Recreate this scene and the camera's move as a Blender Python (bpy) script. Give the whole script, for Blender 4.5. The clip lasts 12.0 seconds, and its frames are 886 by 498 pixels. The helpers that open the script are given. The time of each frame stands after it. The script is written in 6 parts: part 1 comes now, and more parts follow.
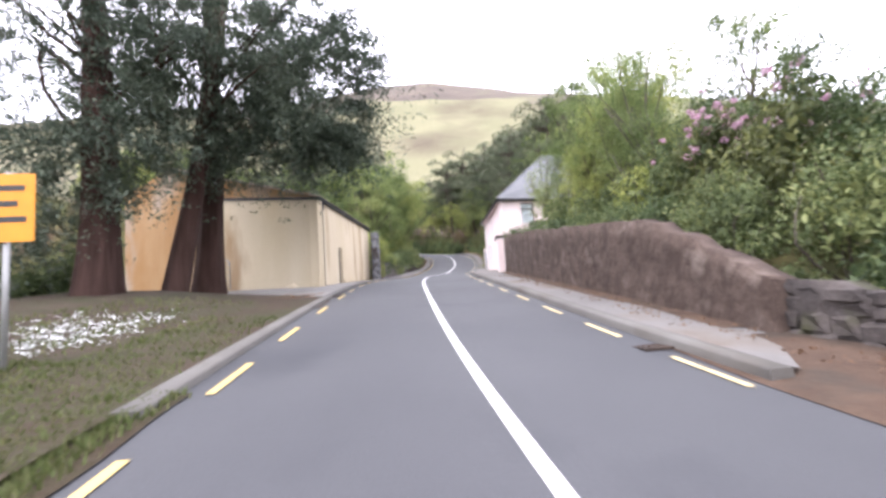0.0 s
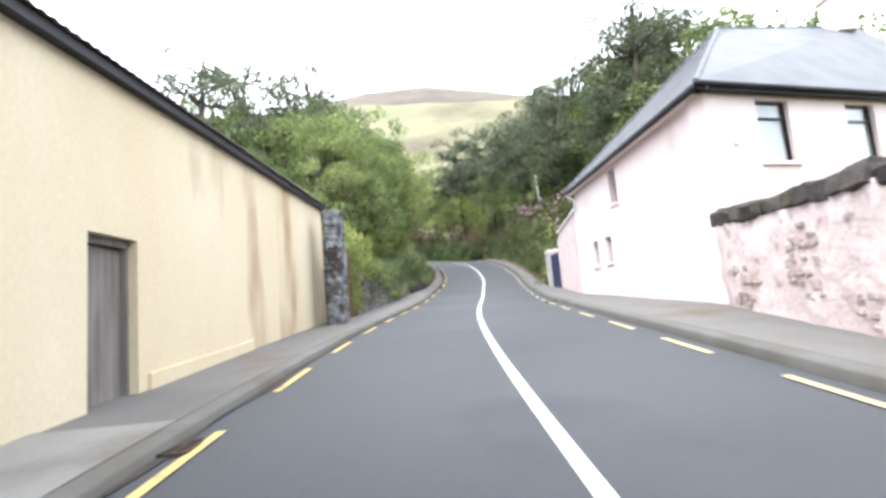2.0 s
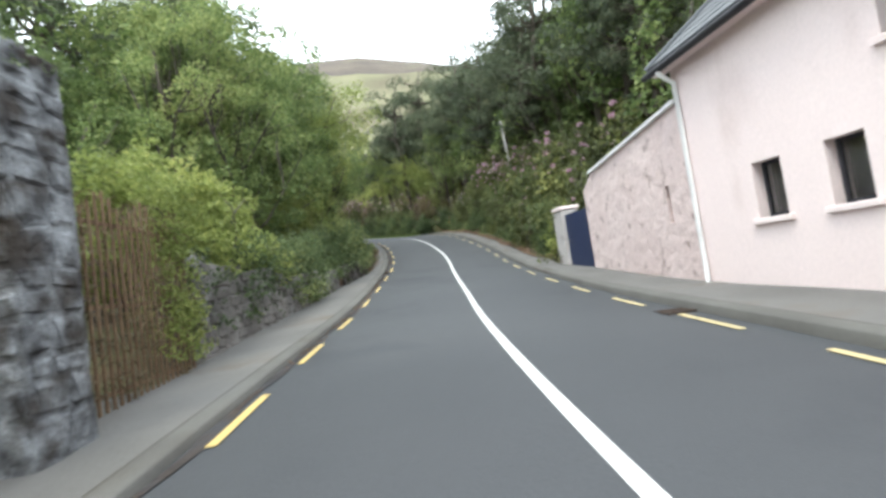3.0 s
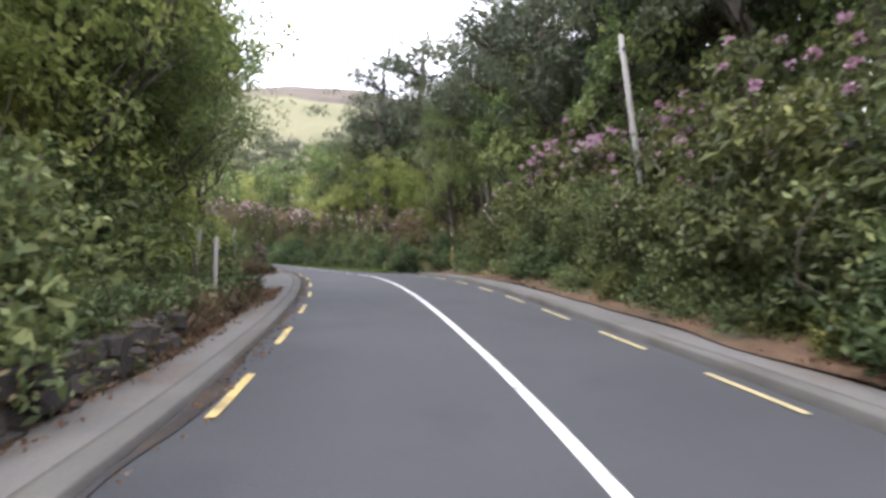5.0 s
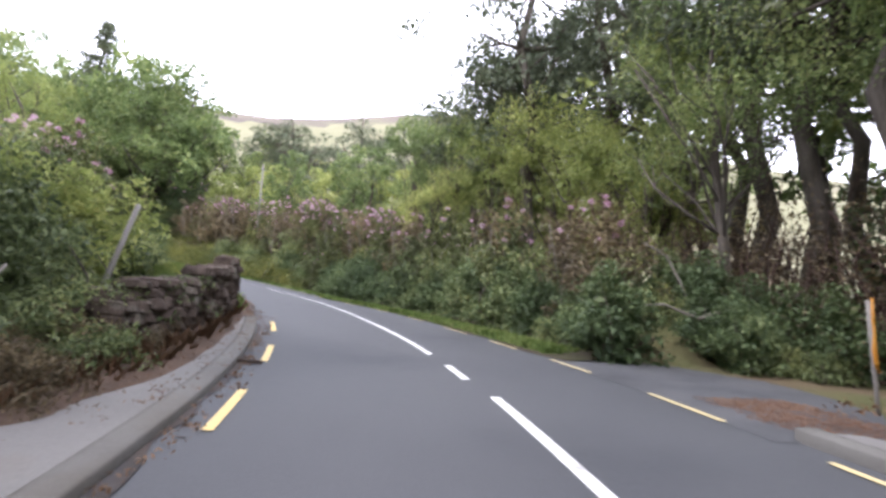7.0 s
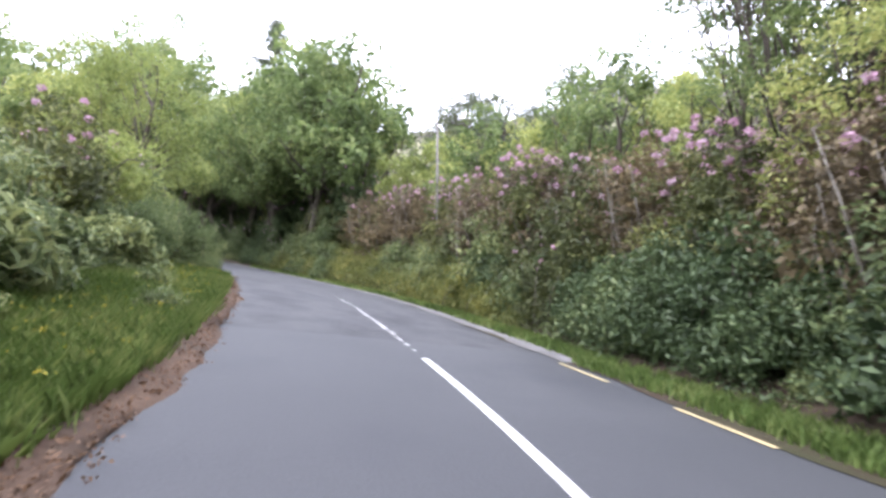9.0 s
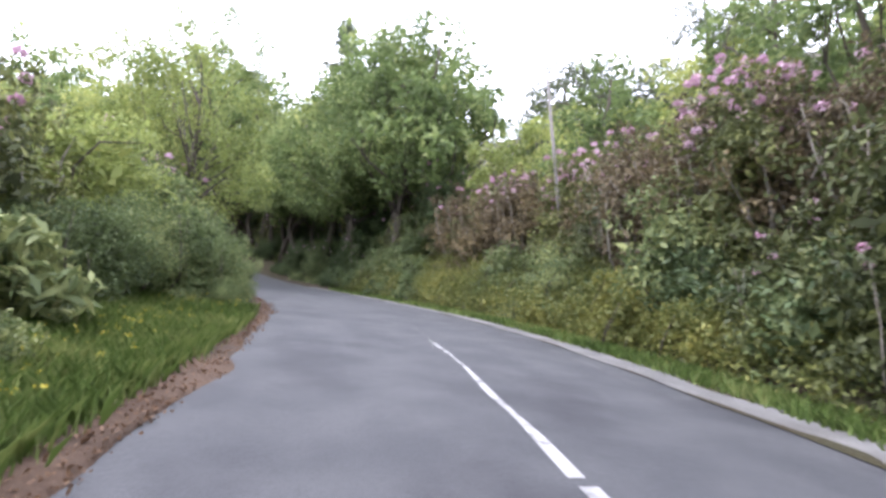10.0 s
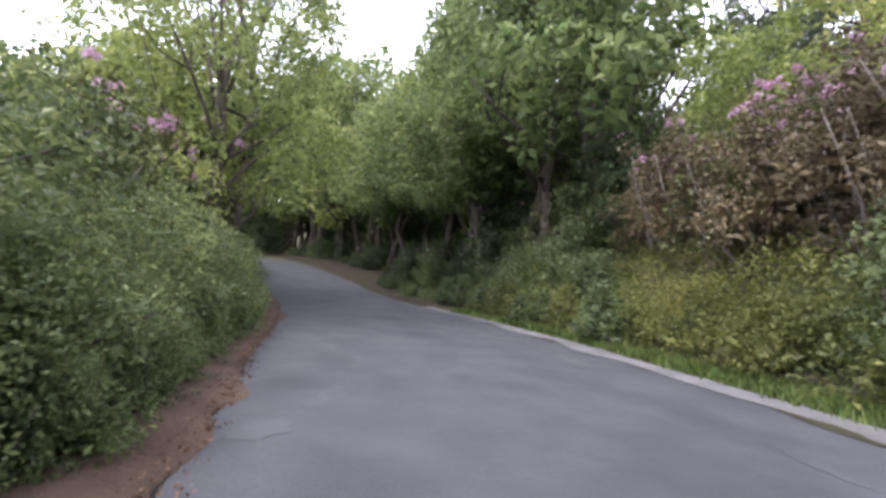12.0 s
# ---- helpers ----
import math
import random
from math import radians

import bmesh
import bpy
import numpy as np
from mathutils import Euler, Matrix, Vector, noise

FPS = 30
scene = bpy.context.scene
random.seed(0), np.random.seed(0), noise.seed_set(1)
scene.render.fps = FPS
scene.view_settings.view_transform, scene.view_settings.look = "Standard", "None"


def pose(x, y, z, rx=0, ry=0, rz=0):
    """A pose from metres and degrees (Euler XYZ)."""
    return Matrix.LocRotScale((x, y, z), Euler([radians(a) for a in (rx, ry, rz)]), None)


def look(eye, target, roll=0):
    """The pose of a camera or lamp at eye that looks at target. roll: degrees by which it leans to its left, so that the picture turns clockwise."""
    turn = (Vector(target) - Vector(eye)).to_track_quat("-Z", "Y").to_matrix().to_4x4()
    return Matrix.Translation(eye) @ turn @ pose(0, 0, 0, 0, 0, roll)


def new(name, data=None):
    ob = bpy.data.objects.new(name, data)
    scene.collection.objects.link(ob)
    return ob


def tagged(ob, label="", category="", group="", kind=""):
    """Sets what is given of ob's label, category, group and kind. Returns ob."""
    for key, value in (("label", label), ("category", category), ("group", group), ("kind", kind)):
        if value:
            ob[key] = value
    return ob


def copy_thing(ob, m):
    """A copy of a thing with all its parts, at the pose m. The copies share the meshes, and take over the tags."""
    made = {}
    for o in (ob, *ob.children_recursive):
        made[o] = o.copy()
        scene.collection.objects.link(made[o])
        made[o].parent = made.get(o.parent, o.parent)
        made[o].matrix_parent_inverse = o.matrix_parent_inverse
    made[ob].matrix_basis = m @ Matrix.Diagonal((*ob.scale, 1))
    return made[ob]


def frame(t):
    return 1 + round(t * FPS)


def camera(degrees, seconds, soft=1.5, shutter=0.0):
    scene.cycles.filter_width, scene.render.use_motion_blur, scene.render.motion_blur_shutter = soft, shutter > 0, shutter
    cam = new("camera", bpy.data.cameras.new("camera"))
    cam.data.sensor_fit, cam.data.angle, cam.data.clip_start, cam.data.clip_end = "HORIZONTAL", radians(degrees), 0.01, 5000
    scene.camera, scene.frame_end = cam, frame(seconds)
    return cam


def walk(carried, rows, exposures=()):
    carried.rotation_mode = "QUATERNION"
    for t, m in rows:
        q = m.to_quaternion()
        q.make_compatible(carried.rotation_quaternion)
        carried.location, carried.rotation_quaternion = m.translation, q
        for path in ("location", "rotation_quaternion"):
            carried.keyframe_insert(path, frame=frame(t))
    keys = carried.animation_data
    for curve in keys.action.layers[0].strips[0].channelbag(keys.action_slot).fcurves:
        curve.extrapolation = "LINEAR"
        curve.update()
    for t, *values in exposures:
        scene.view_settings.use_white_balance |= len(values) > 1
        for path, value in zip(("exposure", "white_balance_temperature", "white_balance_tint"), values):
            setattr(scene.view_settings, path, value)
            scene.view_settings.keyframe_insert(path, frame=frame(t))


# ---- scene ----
EXPOSURES = [(0.0, 1.34, 6500, 22), (1.0, 1.47, 6450, 18), (2.0, 1.56, 6400, 10), (2.5, 1.4, 6400, 7), (3.0, 1.02, 6450, 3), (5.0, 1.16, 6450, 17), (6.0, 1.32, 6350, 19), (7.0, 1.38, 6300, 20), (9.0, 1.58, 6150, 20), (10.5, 1.38, 6150, 20), (12.0, 1.18, 6200, 22)]
cam = camera(86.0, 12.0, soft=3.1, shutter=0.12)


def eye(x, y, z, yaw, pitch, roll):
    """A camera pose: yaw to the left from north, pitch up, roll as look() takes it."""
    return pose(x, y, z, 0, 0, yaw) @ pose(0, 0, 0, 90 + pitch, 0, 0) @ pose(0, 0, 0, 0, 0, roll)


walk(cam, [
    (0, eye(-0.150, -0.183, 1.422, -0.22, 5.98, -3.93)),
    (0.5, eye(-0.735, 5.300, 1.915, -1.27, 6.58, -3.15)),
    (1, eye(-1.215, 10.963, 2.555, -2.98, 6.32, -2.91)),
    (1.5, eye(-1.615, 16.109, 3.078, -2.25, 6.69, -4.09)),
    (2, eye(-1.902, 20.893, 3.495, -0.64, 6.89, -5.02)),
    (2.5, eye(-2.096, 26.407, 3.959, -3.49, 5.64, -7.05)),
    (3, eye(-2.080, 31.406, 4.290, -7.37, 3.28, -8.26)),
    (3.2, eye(-2.039, 33.418, 4.425, -8.72, 2.85, -9.56)),
    (4.8, eye(-0.576, 50.957, 5.893, -12.57, 7.25, -0.88)),
    (5, eye(-0.360, 53.013, 6.152, -10.92, 8.51, -0.48)),
    (5.5, eye(-0.133, 58.053, 6.861, -7.92, 10.86, 1.07)),
    (6, eye(-0.116, 62.863, 7.617, -5.29, 12.43, 2.49)),
    (6.5, eye(-0.255, 67.273, 8.388, -2.57, 12.60, 3.74)),
    (7, eye(-0.624, 71.285, 9.028, 1.76, 11.47, 4.75)),
    (7.2, eye(-0.816, 72.900, 9.290, 3.66, 10.89, 4.37)),
    (8.8, eye(-4.975, 85.009, 11.133, 23.77, 9.82, 4.19)),
    (9, eye(-5.772, 86.232, 11.381, 25.86, 9.72, 3.63)),
    (9.5, eye(-7.763, 89.016, 11.863, 31.36, 9.60, 2.68)),
    (10, eye(-9.771, 91.440, 12.220, 36.73, 10.68, 1.38)),
    (10.5, eye(-11.809, 93.425, 12.642, 40.76, 10.32, -1.12)),
    (11, eye(-13.971, 95.218, 13.090, 43.99, 9.28, -1.94)),
    (11.5, eye(-15.816, 96.847, 13.484, 49.19, 10.27, -1.68)),
    (12, eye(-17.816, 98.155, 13.842, 51.13, 10.82, 0.76)),
], exposures=EXPOSURES)

# The road's middle line: heading, height and cross fall at every 6 m of its length.
ROAD_START = -6
ROAD_X, ROAD_Y = 0.765, 0.204
ROAD_HEADING = [9.7, 7.7, 5.7, 4.3, 3.9, 1.1, -1.5, -4.4, -6.8, -5.6, -6.3, -1.1, 1.9, 6.9, 13.6, 24.1, 36.9, 43.8, 48.1, 53.4, 61.8, 68.7, 73.6, 77.7, 81.5, 85, 87, 89, 90, 91, 92]
ROAD_HEIGHT = [-0.59, 0.01, 0.62, 1.27, 1.9, 2.44, 2.87, 3.21, 3.54, 4.06, 4.78, 5.76, 6.78, 7.76, 8.53, 9.29, 10.19, 10.94, 11.84, 12.72, 13.5, 14.3, 15.12, 16.1, 17.5, 19, 20.4, 21.6, 22.6, 23.5, 24.3]
ROAD_BANK = [1.1, 1, 0.7, 0.4, 0.3, -0.1, -0.5, -0.4, 0.3, 1, 0.9, -0.3, -1.9, -2.3, -2, -0.6, 0.8, 1.8, 2.4, 2.5, 1.8, 1, 0.4, 0.1, 0, -0, -0, -0, -0, 0, 0]


# ---- light ----
world = bpy.data.worlds.new("overcast_sky")
scene.world = world
world.use_nodes = True
wn, wl = world.node_tree.nodes, world.node_tree.links
wn.clear()
w_out = wn.new("ShaderNodeOutputWorld")
w_bg = wn.new("ShaderNodeBackground")
w_sky = wn.new("ShaderNodeTexSky")
w_sky.sky_type = "NISHITA"
w_sky.sun_disc = False
w_sky.sun_elevation, w_sky.sun_rotation = radians(50), radians(140)
w_sky.dust_density = 4.0
w_mul = wn.new("ShaderNodeMix")
w_mul.data_type, w_mul.blend_type = "RGBA", "MIX"
w_mul.inputs["Factor"].default_value = 0.93
w_mul.inputs["B"].default_value = (11.6, 12.2, 13.4, 1)
wl.new(w_sky.outputs["Color"], w_mul.inputs["A"])
wl.new(w_mul.outputs["Result"], w_bg.inputs["Color"])
w_bg.inputs["Strength"].default_value = 0.15
wl.new(w_bg.outputs["Background"], w_out.inputs["Surface"])

sun = new("sun", bpy.data.lights.new("sun", "SUN"))
sun.data.energy, sun.data.angle, sun.data.color = 1.2, radians(14), (1.0, 0.95, 0.88)
sun.matrix_world = look((0, 0, 60), (18, 26, 0))


# ---- materials ----
def mat(name, c1, c2, scale=0.6, fine=9.0, rough=0.85, bump=0.25, metal=0.0, c3=None, c3_amt=0.5, c3_scale=0.15, grain=0.18, spec=0.3,
        stretch=(1, 1, 1), depth=0.02):
    """A surface of two blended tones at one scale, grain at a finer one, and stains of a third tone."""
    m = bpy.data.materials.new(name)
    m.use_nodes = True
    n, l = m.node_tree.nodes, m.node_tree.links
    p = n["Principled BSDF"]
    p.inputs["Roughness"].default_value = rough
    p.inputs["Metallic"].default_value = metal
    p.inputs["Specular IOR Level"].default_value = spec
    geo = n.new("ShaderNodeNewGeometry")
    mp = n.new("ShaderNodeMapping")
    mp.inputs["Scale"].default_value = stretch
    l.new(geo.outputs["Position"], mp.inputs["Vector"])

    def noise_at(sc, detail=4.0):
        t = n.new("ShaderNodeTexNoise")
        t.inputs["Scale"].default_value, t.inputs["Detail"].default_value = sc, detail
        l.new(mp.outputs["Vector"], t.inputs["Vector"])
        return t

    def ramp(src, a, b):
        r = n.new("ShaderNodeMapRange")
        r.inputs["From Min"].default_value, r.inputs["From Max"].default_value = a, b
        l.new(src, r.inputs["Value"])
        return r.outputs["Result"]

    def mix(fac, a, b, kind="MIX"):
        x = n.new("ShaderNodeMix")
        x.data_type, x.blend_type = "RGBA", kind
        for sock, v in (("Factor", fac), ("A", a), ("B", b)):
            s = x.inputs[sock] if sock == "Factor" else [i for i in x.inputs if i.name == sock and i.type == "RGBA"][0]
            if isinstance(v, bpy.types.NodeSocket):
                l.new(v, s)
            elif sock == "Factor":
                s.default_value = v
            else:
                s.default_value = (*v, 1)
        return [o for o in x.outputs if o.type == "RGBA"][0]

    big = noise_at(scale, 5.0)
    col = mix(ramp(big.outputs["Fac"], 0.35, 0.65), c1, c2)
    if c3:
        st = noise_at(c3_scale, 6.0)
        col = mix(ramp(st.outputs["Fac"], 0.62 - 0.2 * c3_amt, 0.78 - 0.2 * c3_amt), col, c3)
    gr = noise_at(fine * 6, 3.0)
    g = n.new("ShaderNodeMapRange")
    g.inputs["From Min"].default_value, g.inputs["From Max"].default_value = 0.3, 0.7
    g.inputs["To Min"].default_value, g.inputs["To Max"].default_value = 1 - grain, 1 + grain
    l.new(gr.outputs["Fac"], g.inputs["Value"])
    comb = n.new("ShaderNodeCombineColor")
    for k in range(3):
        l.new(g.outputs["Result"], comb.inputs[k])
    col = mix(1.0, col, comb.outputs["Color"], "MULTIPLY")
    l.new(col, p.inputs["Base Color"])
    if bump:
        bn = noise_at(fine, 6.0)
        b = n.new("ShaderNodeBump")
        b.inputs["Strength"].default_value, b.inputs["Distance"].default_value = bump, depth
        l.new(bn.outputs["Fac"], b.inputs["Height"])
        l.new(b.outputs["Normal"], p.inputs["Normal"])
    return m


def leaf_mat(name, c1, c2, c3, rough=0.55, glow=0.4, patch=0.35):
    """Leaves whose tone changes from leaf to leaf and from clump to clump, with some light passing through."""
    m = bpy.data.materials.new(name)
    m.use_nodes = True
    n, l = m.node_tree.nodes, m.node_tree.links
    p = n["Principled BSDF"]
    p.inputs["Roughness"].default_value = rough
    p.inputs["Specular IOR Level"].default_value = 0.25
    geo = n.new("ShaderNodeNewGeometry")
    info = n.new("ShaderNodeObjectInfo")
    r = n.new("ShaderNodeValToRGB")
    r.color_ramp.elements[0].color, r.color_ramp.elements[1].color = (*c1, 1), (*c3, 1)
    e = r.color_ramp.elements.new(0.55)
    e.color = (*c2, 1)
    t = n.new("ShaderNodeTexNoise")
    t.inputs["Scale"].default_value, t.inputs["Detail"].default_value = patch, 3.0
    l.new(geo.outputs["Position"], t.inputs["Vector"])
    add = n.new("ShaderNodeMath")
    add.operation = "MULTIPLY_ADD"
    add.inputs[1].default_value, add.inputs[2].default_value = 0.55, -0.52
    l.new(geo.outputs["Random Per Island"], add.inputs[0])
    add2 = n.new("ShaderNodeMath")
    add2.operation = "MULTIPLY_ADD"
    add2.inputs[1].default_value = 1.25
    l.new(t.outputs["Fac"], add2.inputs[0])
    l.new(add.outputs[0], add2.inputs[2])
    add3 = n.new("ShaderNodeMath")
    add3.operation = "MULTIPLY_ADD"
    add3.inputs[1].default_value = 0.25
    l.new(info.outputs["Random"], add3.inputs[0])
    l.new(add2.outputs[0], add3.inputs[2])
    l.new(add3.outputs[0], r.inputs["Fac"])
    l.new(r.outputs["Color"], p.inputs["Base Color"])
    if glow:
        tr = n.new("ShaderNodeBsdfTranslucent")
        l.new(r.outputs["Color"], tr.inputs["Color"])
        mx = n.new("ShaderNodeMixShader")
        mx.inputs[0].default_value = glow
        l.new(p.outputs["BSDF"], mx.inputs[1])
        l.new(tr.outputs["BSDF"], mx.inputs[2])
        l.new(mx.outputs["Shader"], n["Material Output"].inputs["Surface"])
    return m


def plain(name, c, rough=0.5, metal=0.0, spec=0.4):
    return mat(name, c, tuple(v * 0.88 for v in c), scale=3, fine=20, rough=rough, bump=0.06, metal=metal, grain=0.06, spec=spec)


M_ASPHALT = mat("asphalt", (0.043, 0.0455, 0.05), (0.054, 0.0565, 0.061), scale=0.25, fine=30, rough=0.75, bump=0.5, grain=0.3,
                c3=(0.036, 0.0385, 0.0435), c3_amt=0.35, c3_scale=0.4, depth=0.01, spec=0.35)
M_OLD_ASPHALT = mat("worn_asphalt", (0.046, 0.048, 0.052), (0.064, 0.0655, 0.069), scale=1.2, fine=25, rough=0.85, bump=0.6, grain=0.4,
                    c3=(0.034, 0.035, 0.039), c3_amt=0.34, c3_scale=0.55, depth=0.01)
M_PATCH = mat("dark_asphalt_patch", (0.042, 0.0425, 0.046), (0.07, 0.071, 0.075), scale=1.2, fine=25, rough=0.8, grain=0.3)
M_WHITE_LINE = mat("white_road_paint", (0.555, 0.555, 0.54), (0.45, 0.45, 0.443), scale=2, fine=22, rough=0.6, grain=0.12, c3=(0.225, 0.225, 0.225), c3_amt=0.1, c3_scale=3)
M_WORN_LINE = mat("worn_white_road_paint", (0.334, 0.334, 0.334), (0.2, 0.2, 0.2), scale=2.5, fine=22, rough=0.7, grain=0.25, c3=(0.08, 0.08, 0.08), c3_amt=0.6, c3_scale=4)
M_AMBER_LINE = mat("amber_road_paint", (0.52, 0.385, 0.14), (0.44, 0.335, 0.14), scale=2, fine=22, rough=0.6, grain=0.16, c3=(0.2, 0.16, 0.09), c3_amt=0.25, c3_scale=3)
M_YELLOW_LINE = mat("yellow_road_paint", (0.5, 0.41, 0.22), (0.42, 0.355, 0.2), scale=2, fine=22, rough=0.6, grain=0.14, c3=(0.2, 0.17, 0.11), c3_amt=0.2, c3_scale=3)
M_KERB = mat("kerb_concrete", (0.091, 0.0869, 0.0804), (0.12, 0.116, 0.107), scale=0.8, fine=18, rough=0.9, bump=0.3, grain=0.2, c3=(0.0828, 0.0745, 0.062), c3_amt=0.35, c3_scale=0.6)
M_FOOTPATH = mat("footpath_concrete", (0.112, 0.108, 0.102), (0.147, 0.142, 0.135), scale=0.5, fine=18, rough=0.9, bump=0.3, grain=0.2, c3=(0.108, 0.0882, 0.0684), c3_amt=0.35, c3_scale=0.5)
M_APRON = mat("pale_worn_concrete", (0.17, 0.165, 0.155), (0.215, 0.208, 0.196), scale=0.7, fine=18, rough=0.9, bump=0.3, grain=0.2, c3=(0.11, 0.098, 0.082), c3_amt=0.4, c3_scale=0.6)
M_SOIL = mat("leaf_litter_soil", (0.08, 0.05, 0.03), (0.133, 0.0834, 0.0534), scale=1.2, fine=10, rough=1, bump=0.8, grain=0.4, c3=(0.0467, 0.04, 0.0233), c3_amt=0.5, c3_scale=0.7, depth=0.05)
M_GROUND = mat("meadow_ground", (0.05, 0.0567, 0.02), (0.08, 0.0734, 0.03), scale=0.35, fine=6, rough=1, bump=0.8, grain=0.35, c3=(0.0867, 0.06, 0.0367), c3_amt=0.5, c3_scale=0.25, depth=0.06)
M_HILL = mat("hill_grass", (0.145, 0.143, 0.082), (0.18, 0.172, 0.102), scale=0.02, fine=0.3, rough=1, bump=0.3, grain=0.15, c3=(0.09, 0.0751, 0.051), c3_amt=0.4, c3_scale=0.008, depth=2)
M_TAN = mat("tan_painted_render", (0.5, 0.425, 0.29), (0.56, 0.49, 0.36), scale=0.5, fine=7, rough=0.9, bump=0.25, grain=0.07,
            c3=(0.3, 0.215, 0.13), c3_amt=0.4, c3_scale=0.6, stretch=(1, 1, 0.3), depth=0.03)
M_PINK = mat("pink_painted_render", (0.72, 0.605, 0.59), (0.755, 0.645, 0.628), scale=0.4, fine=7, rough=0.9, bump=0.14, grain=0.05,
             c3=(0.55, 0.44, 0.413), c3_amt=0.25, c3_scale=0.5, stretch=(1, 1, 0.4), depth=0.02)
M_PINK_STONE = mat("pink_limewashed_rubble", (0.6, 0.485, 0.465), (0.64, 0.53, 0.51), scale=0.9, fine=3.5, rough=0.95, bump=0.9, grain=0.1,
                   c3=(0.3, 0.23, 0.21), c3_amt=0.22, c3_scale=3.2, depth=0.08)
M_PINK_RUBBLE = mat("pale_pink_rubble", (0.3, 0.24, 0.22), (0.52, 0.43, 0.41), scale=3, fine=8, rough=0.95, bump=0.8, grain=0.25, c3=(0.2, 0.16, 0.145), c3_amt=0.5, c3_scale=3.0, depth=0.03)
M_DARK_RENDER = mat("stained_wall_render", (0.05, 0.035, 0.028), (0.088, 0.064, 0.052), scale=2.4, fine=6, rough=0.95, bump=0.7, grain=0.25,
                    c3=(0.14, 0.112, 0.094), c3_amt=0.3, c3_scale=1.6, depth=0.07)
M_STONE = mat("grey_rubble_stone", (0.08, 0.074, 0.07), (0.165, 0.152, 0.143), scale=1.5, fine=6, rough=0.95, bump=0.8, grain=0.3,
              c3=(0.218, 0.213, 0.208), c3_amt=0.2, c3_scale=1.8, depth=0.04)
M_DARK_STONE = mat("mossy_fieldstone", (0.0425, 0.0374, 0.0352), (0.085, 0.0737, 0.068), scale=2, fine=7, rough=0.95, bump=0.8, grain=0.35,
                   c3=(0.051, 0.0567, 0.0227), c3_amt=0.4, c3_scale=1.5, depth=0.04)
M_PIER = mat("crumbling_limewash", (0.045, 0.045, 0.049), (0.24, 0.25, 0.265), scale=3.6, fine=9, rough=0.95, bump=0.9, grain=0.3, c3=(0.04, 0.034, 0.03), c3_amt=0.7, c3_scale=2.4, depth=0.06)
M_DRY_STONE = mat("lichened_fieldstone", (0.05, 0.037, 0.03), (0.125, 0.095, 0.078), scale=2.6, fine=7, rough=0.95, bump=0.9, grain=0.4, c3=(0.165, 0.155, 0.13), c3_amt=0.3, c3_scale=2.6, depth=0.05)
M_SLATE = mat("grey_slate", (0.085, 0.091, 0.098), (0.115, 0.121, 0.128), scale=1.2, fine=10, rough=0.6, bump=0.15, grain=0.12)
M_DARK_TRIM = mat("dark_painted_trim", (0.0233, 0.0233, 0.028), (0.0334, 0.0334, 0.04), scale=2, fine=15, rough=0.6, grain=0.1)
M_WHITE_PAINT = mat("white_painted_metal", (0.75, 0.75, 0.74), (0.66, 0.66, 0.66), scale=2, fine=15, rough=0.5, grain=0.06)
M_RUST_SHEET = mat("rusty_corrugated_sheet", (0.28, 0.16, 0.0667), (0.334, 0.22, 0.113), scale=0.8, fine=12, rough=0.7, bump=0.2, grain=0.12, c3=(0.3, 0.28, 0.253), c3_amt=0.3, c3_scale=0.4, stretch=(1, 1, 0.4))
M_ROOF_SHEET = mat("weathered_roof_sheet", (0.2, 0.173, 0.147), (0.253, 0.22, 0.187), scale=0.6, fine=12, rough=0.8, bump=0.2, grain=0.15, c3=(0.2, 0.113, 0.06), c3_amt=0.3, c3_scale=0.5)
M_GREY_WOOD = mat("weathered_grey_wood", (0.133, 0.12, 0.107), (0.207, 0.193, 0.18), scale=1.5, fine=14, rough=0.9, bump=0.4, grain=0.25, stretch=(5, 5, 0.6))
M_POLE_WOOD = mat("pale_pole_wood", (0.28, 0.26, 0.24), (0.367, 0.347, 0.327), scale=1.5, fine=14, rough=0.9, bump=0.3, grain=0.2, stretch=(4, 4, 0.5))
M_BLUE_DOOR = plain("navy_painted_board", (0.02, 0.03, 0.0734), rough=0.5)
M_STRAP = mat("faded_amber_plastic", (0.42, 0.17, 0.016), (0.52, 0.23, 0.025), scale=3, fine=14, rough=0.6, grain=0.2)
M_GALV = plain("galvanised_steel", (0.28, 0.287, 0.28), rough=0.45, metal=0.6)
M_SIGN = plain("orange_sign_face", (0.62, 0.25, 0.015), rough=0.45)
M_BLACK = plain("black_lettering", (0.03, 0.03, 0.03))
M_YEW_BARK = mat("red_brown_bark", (0.0352, 0.0186, 0.0144), (0.062, 0.0352, 0.0281), scale=1.5, fine=9, rough=1, bump=1.0, grain=0.3, stretch=(3, 3, 0.4), depth=0.06)
M_BARK = mat("grey_brown_bark", (0.0567, 0.0467, 0.0367), (0.113, 0.0967, 0.08), scale=1.5, fine=9, rough=1, bump=0.9, grain=0.3, stretch=(3, 3, 0.5), depth=0.04)
M_PALE_BARK = mat("pale_bare_wood", (0.13, 0.115, 0.095), (0.22, 0.2, 0.172), scale=2, fine=10, rough=0.95, bump=0.5, grain=0.2)
M_CURTAIN = plain("white_net_curtain", (0.8, 0.84, 0.84), rough=0.9)
# Colour of an unlit room, painted on flat sheets set in window openings.
M_ROOM_SHADE = plain("painted_room_shade", (0.16, 0.14, 0.14), rough=0.9)
M_DRY_STEM = mat("dry_brown_stems", (0.127, 0.08, 0.05), (0.187, 0.127, 0.08), scale=2, fine=10, rough=1, grain=0.3)

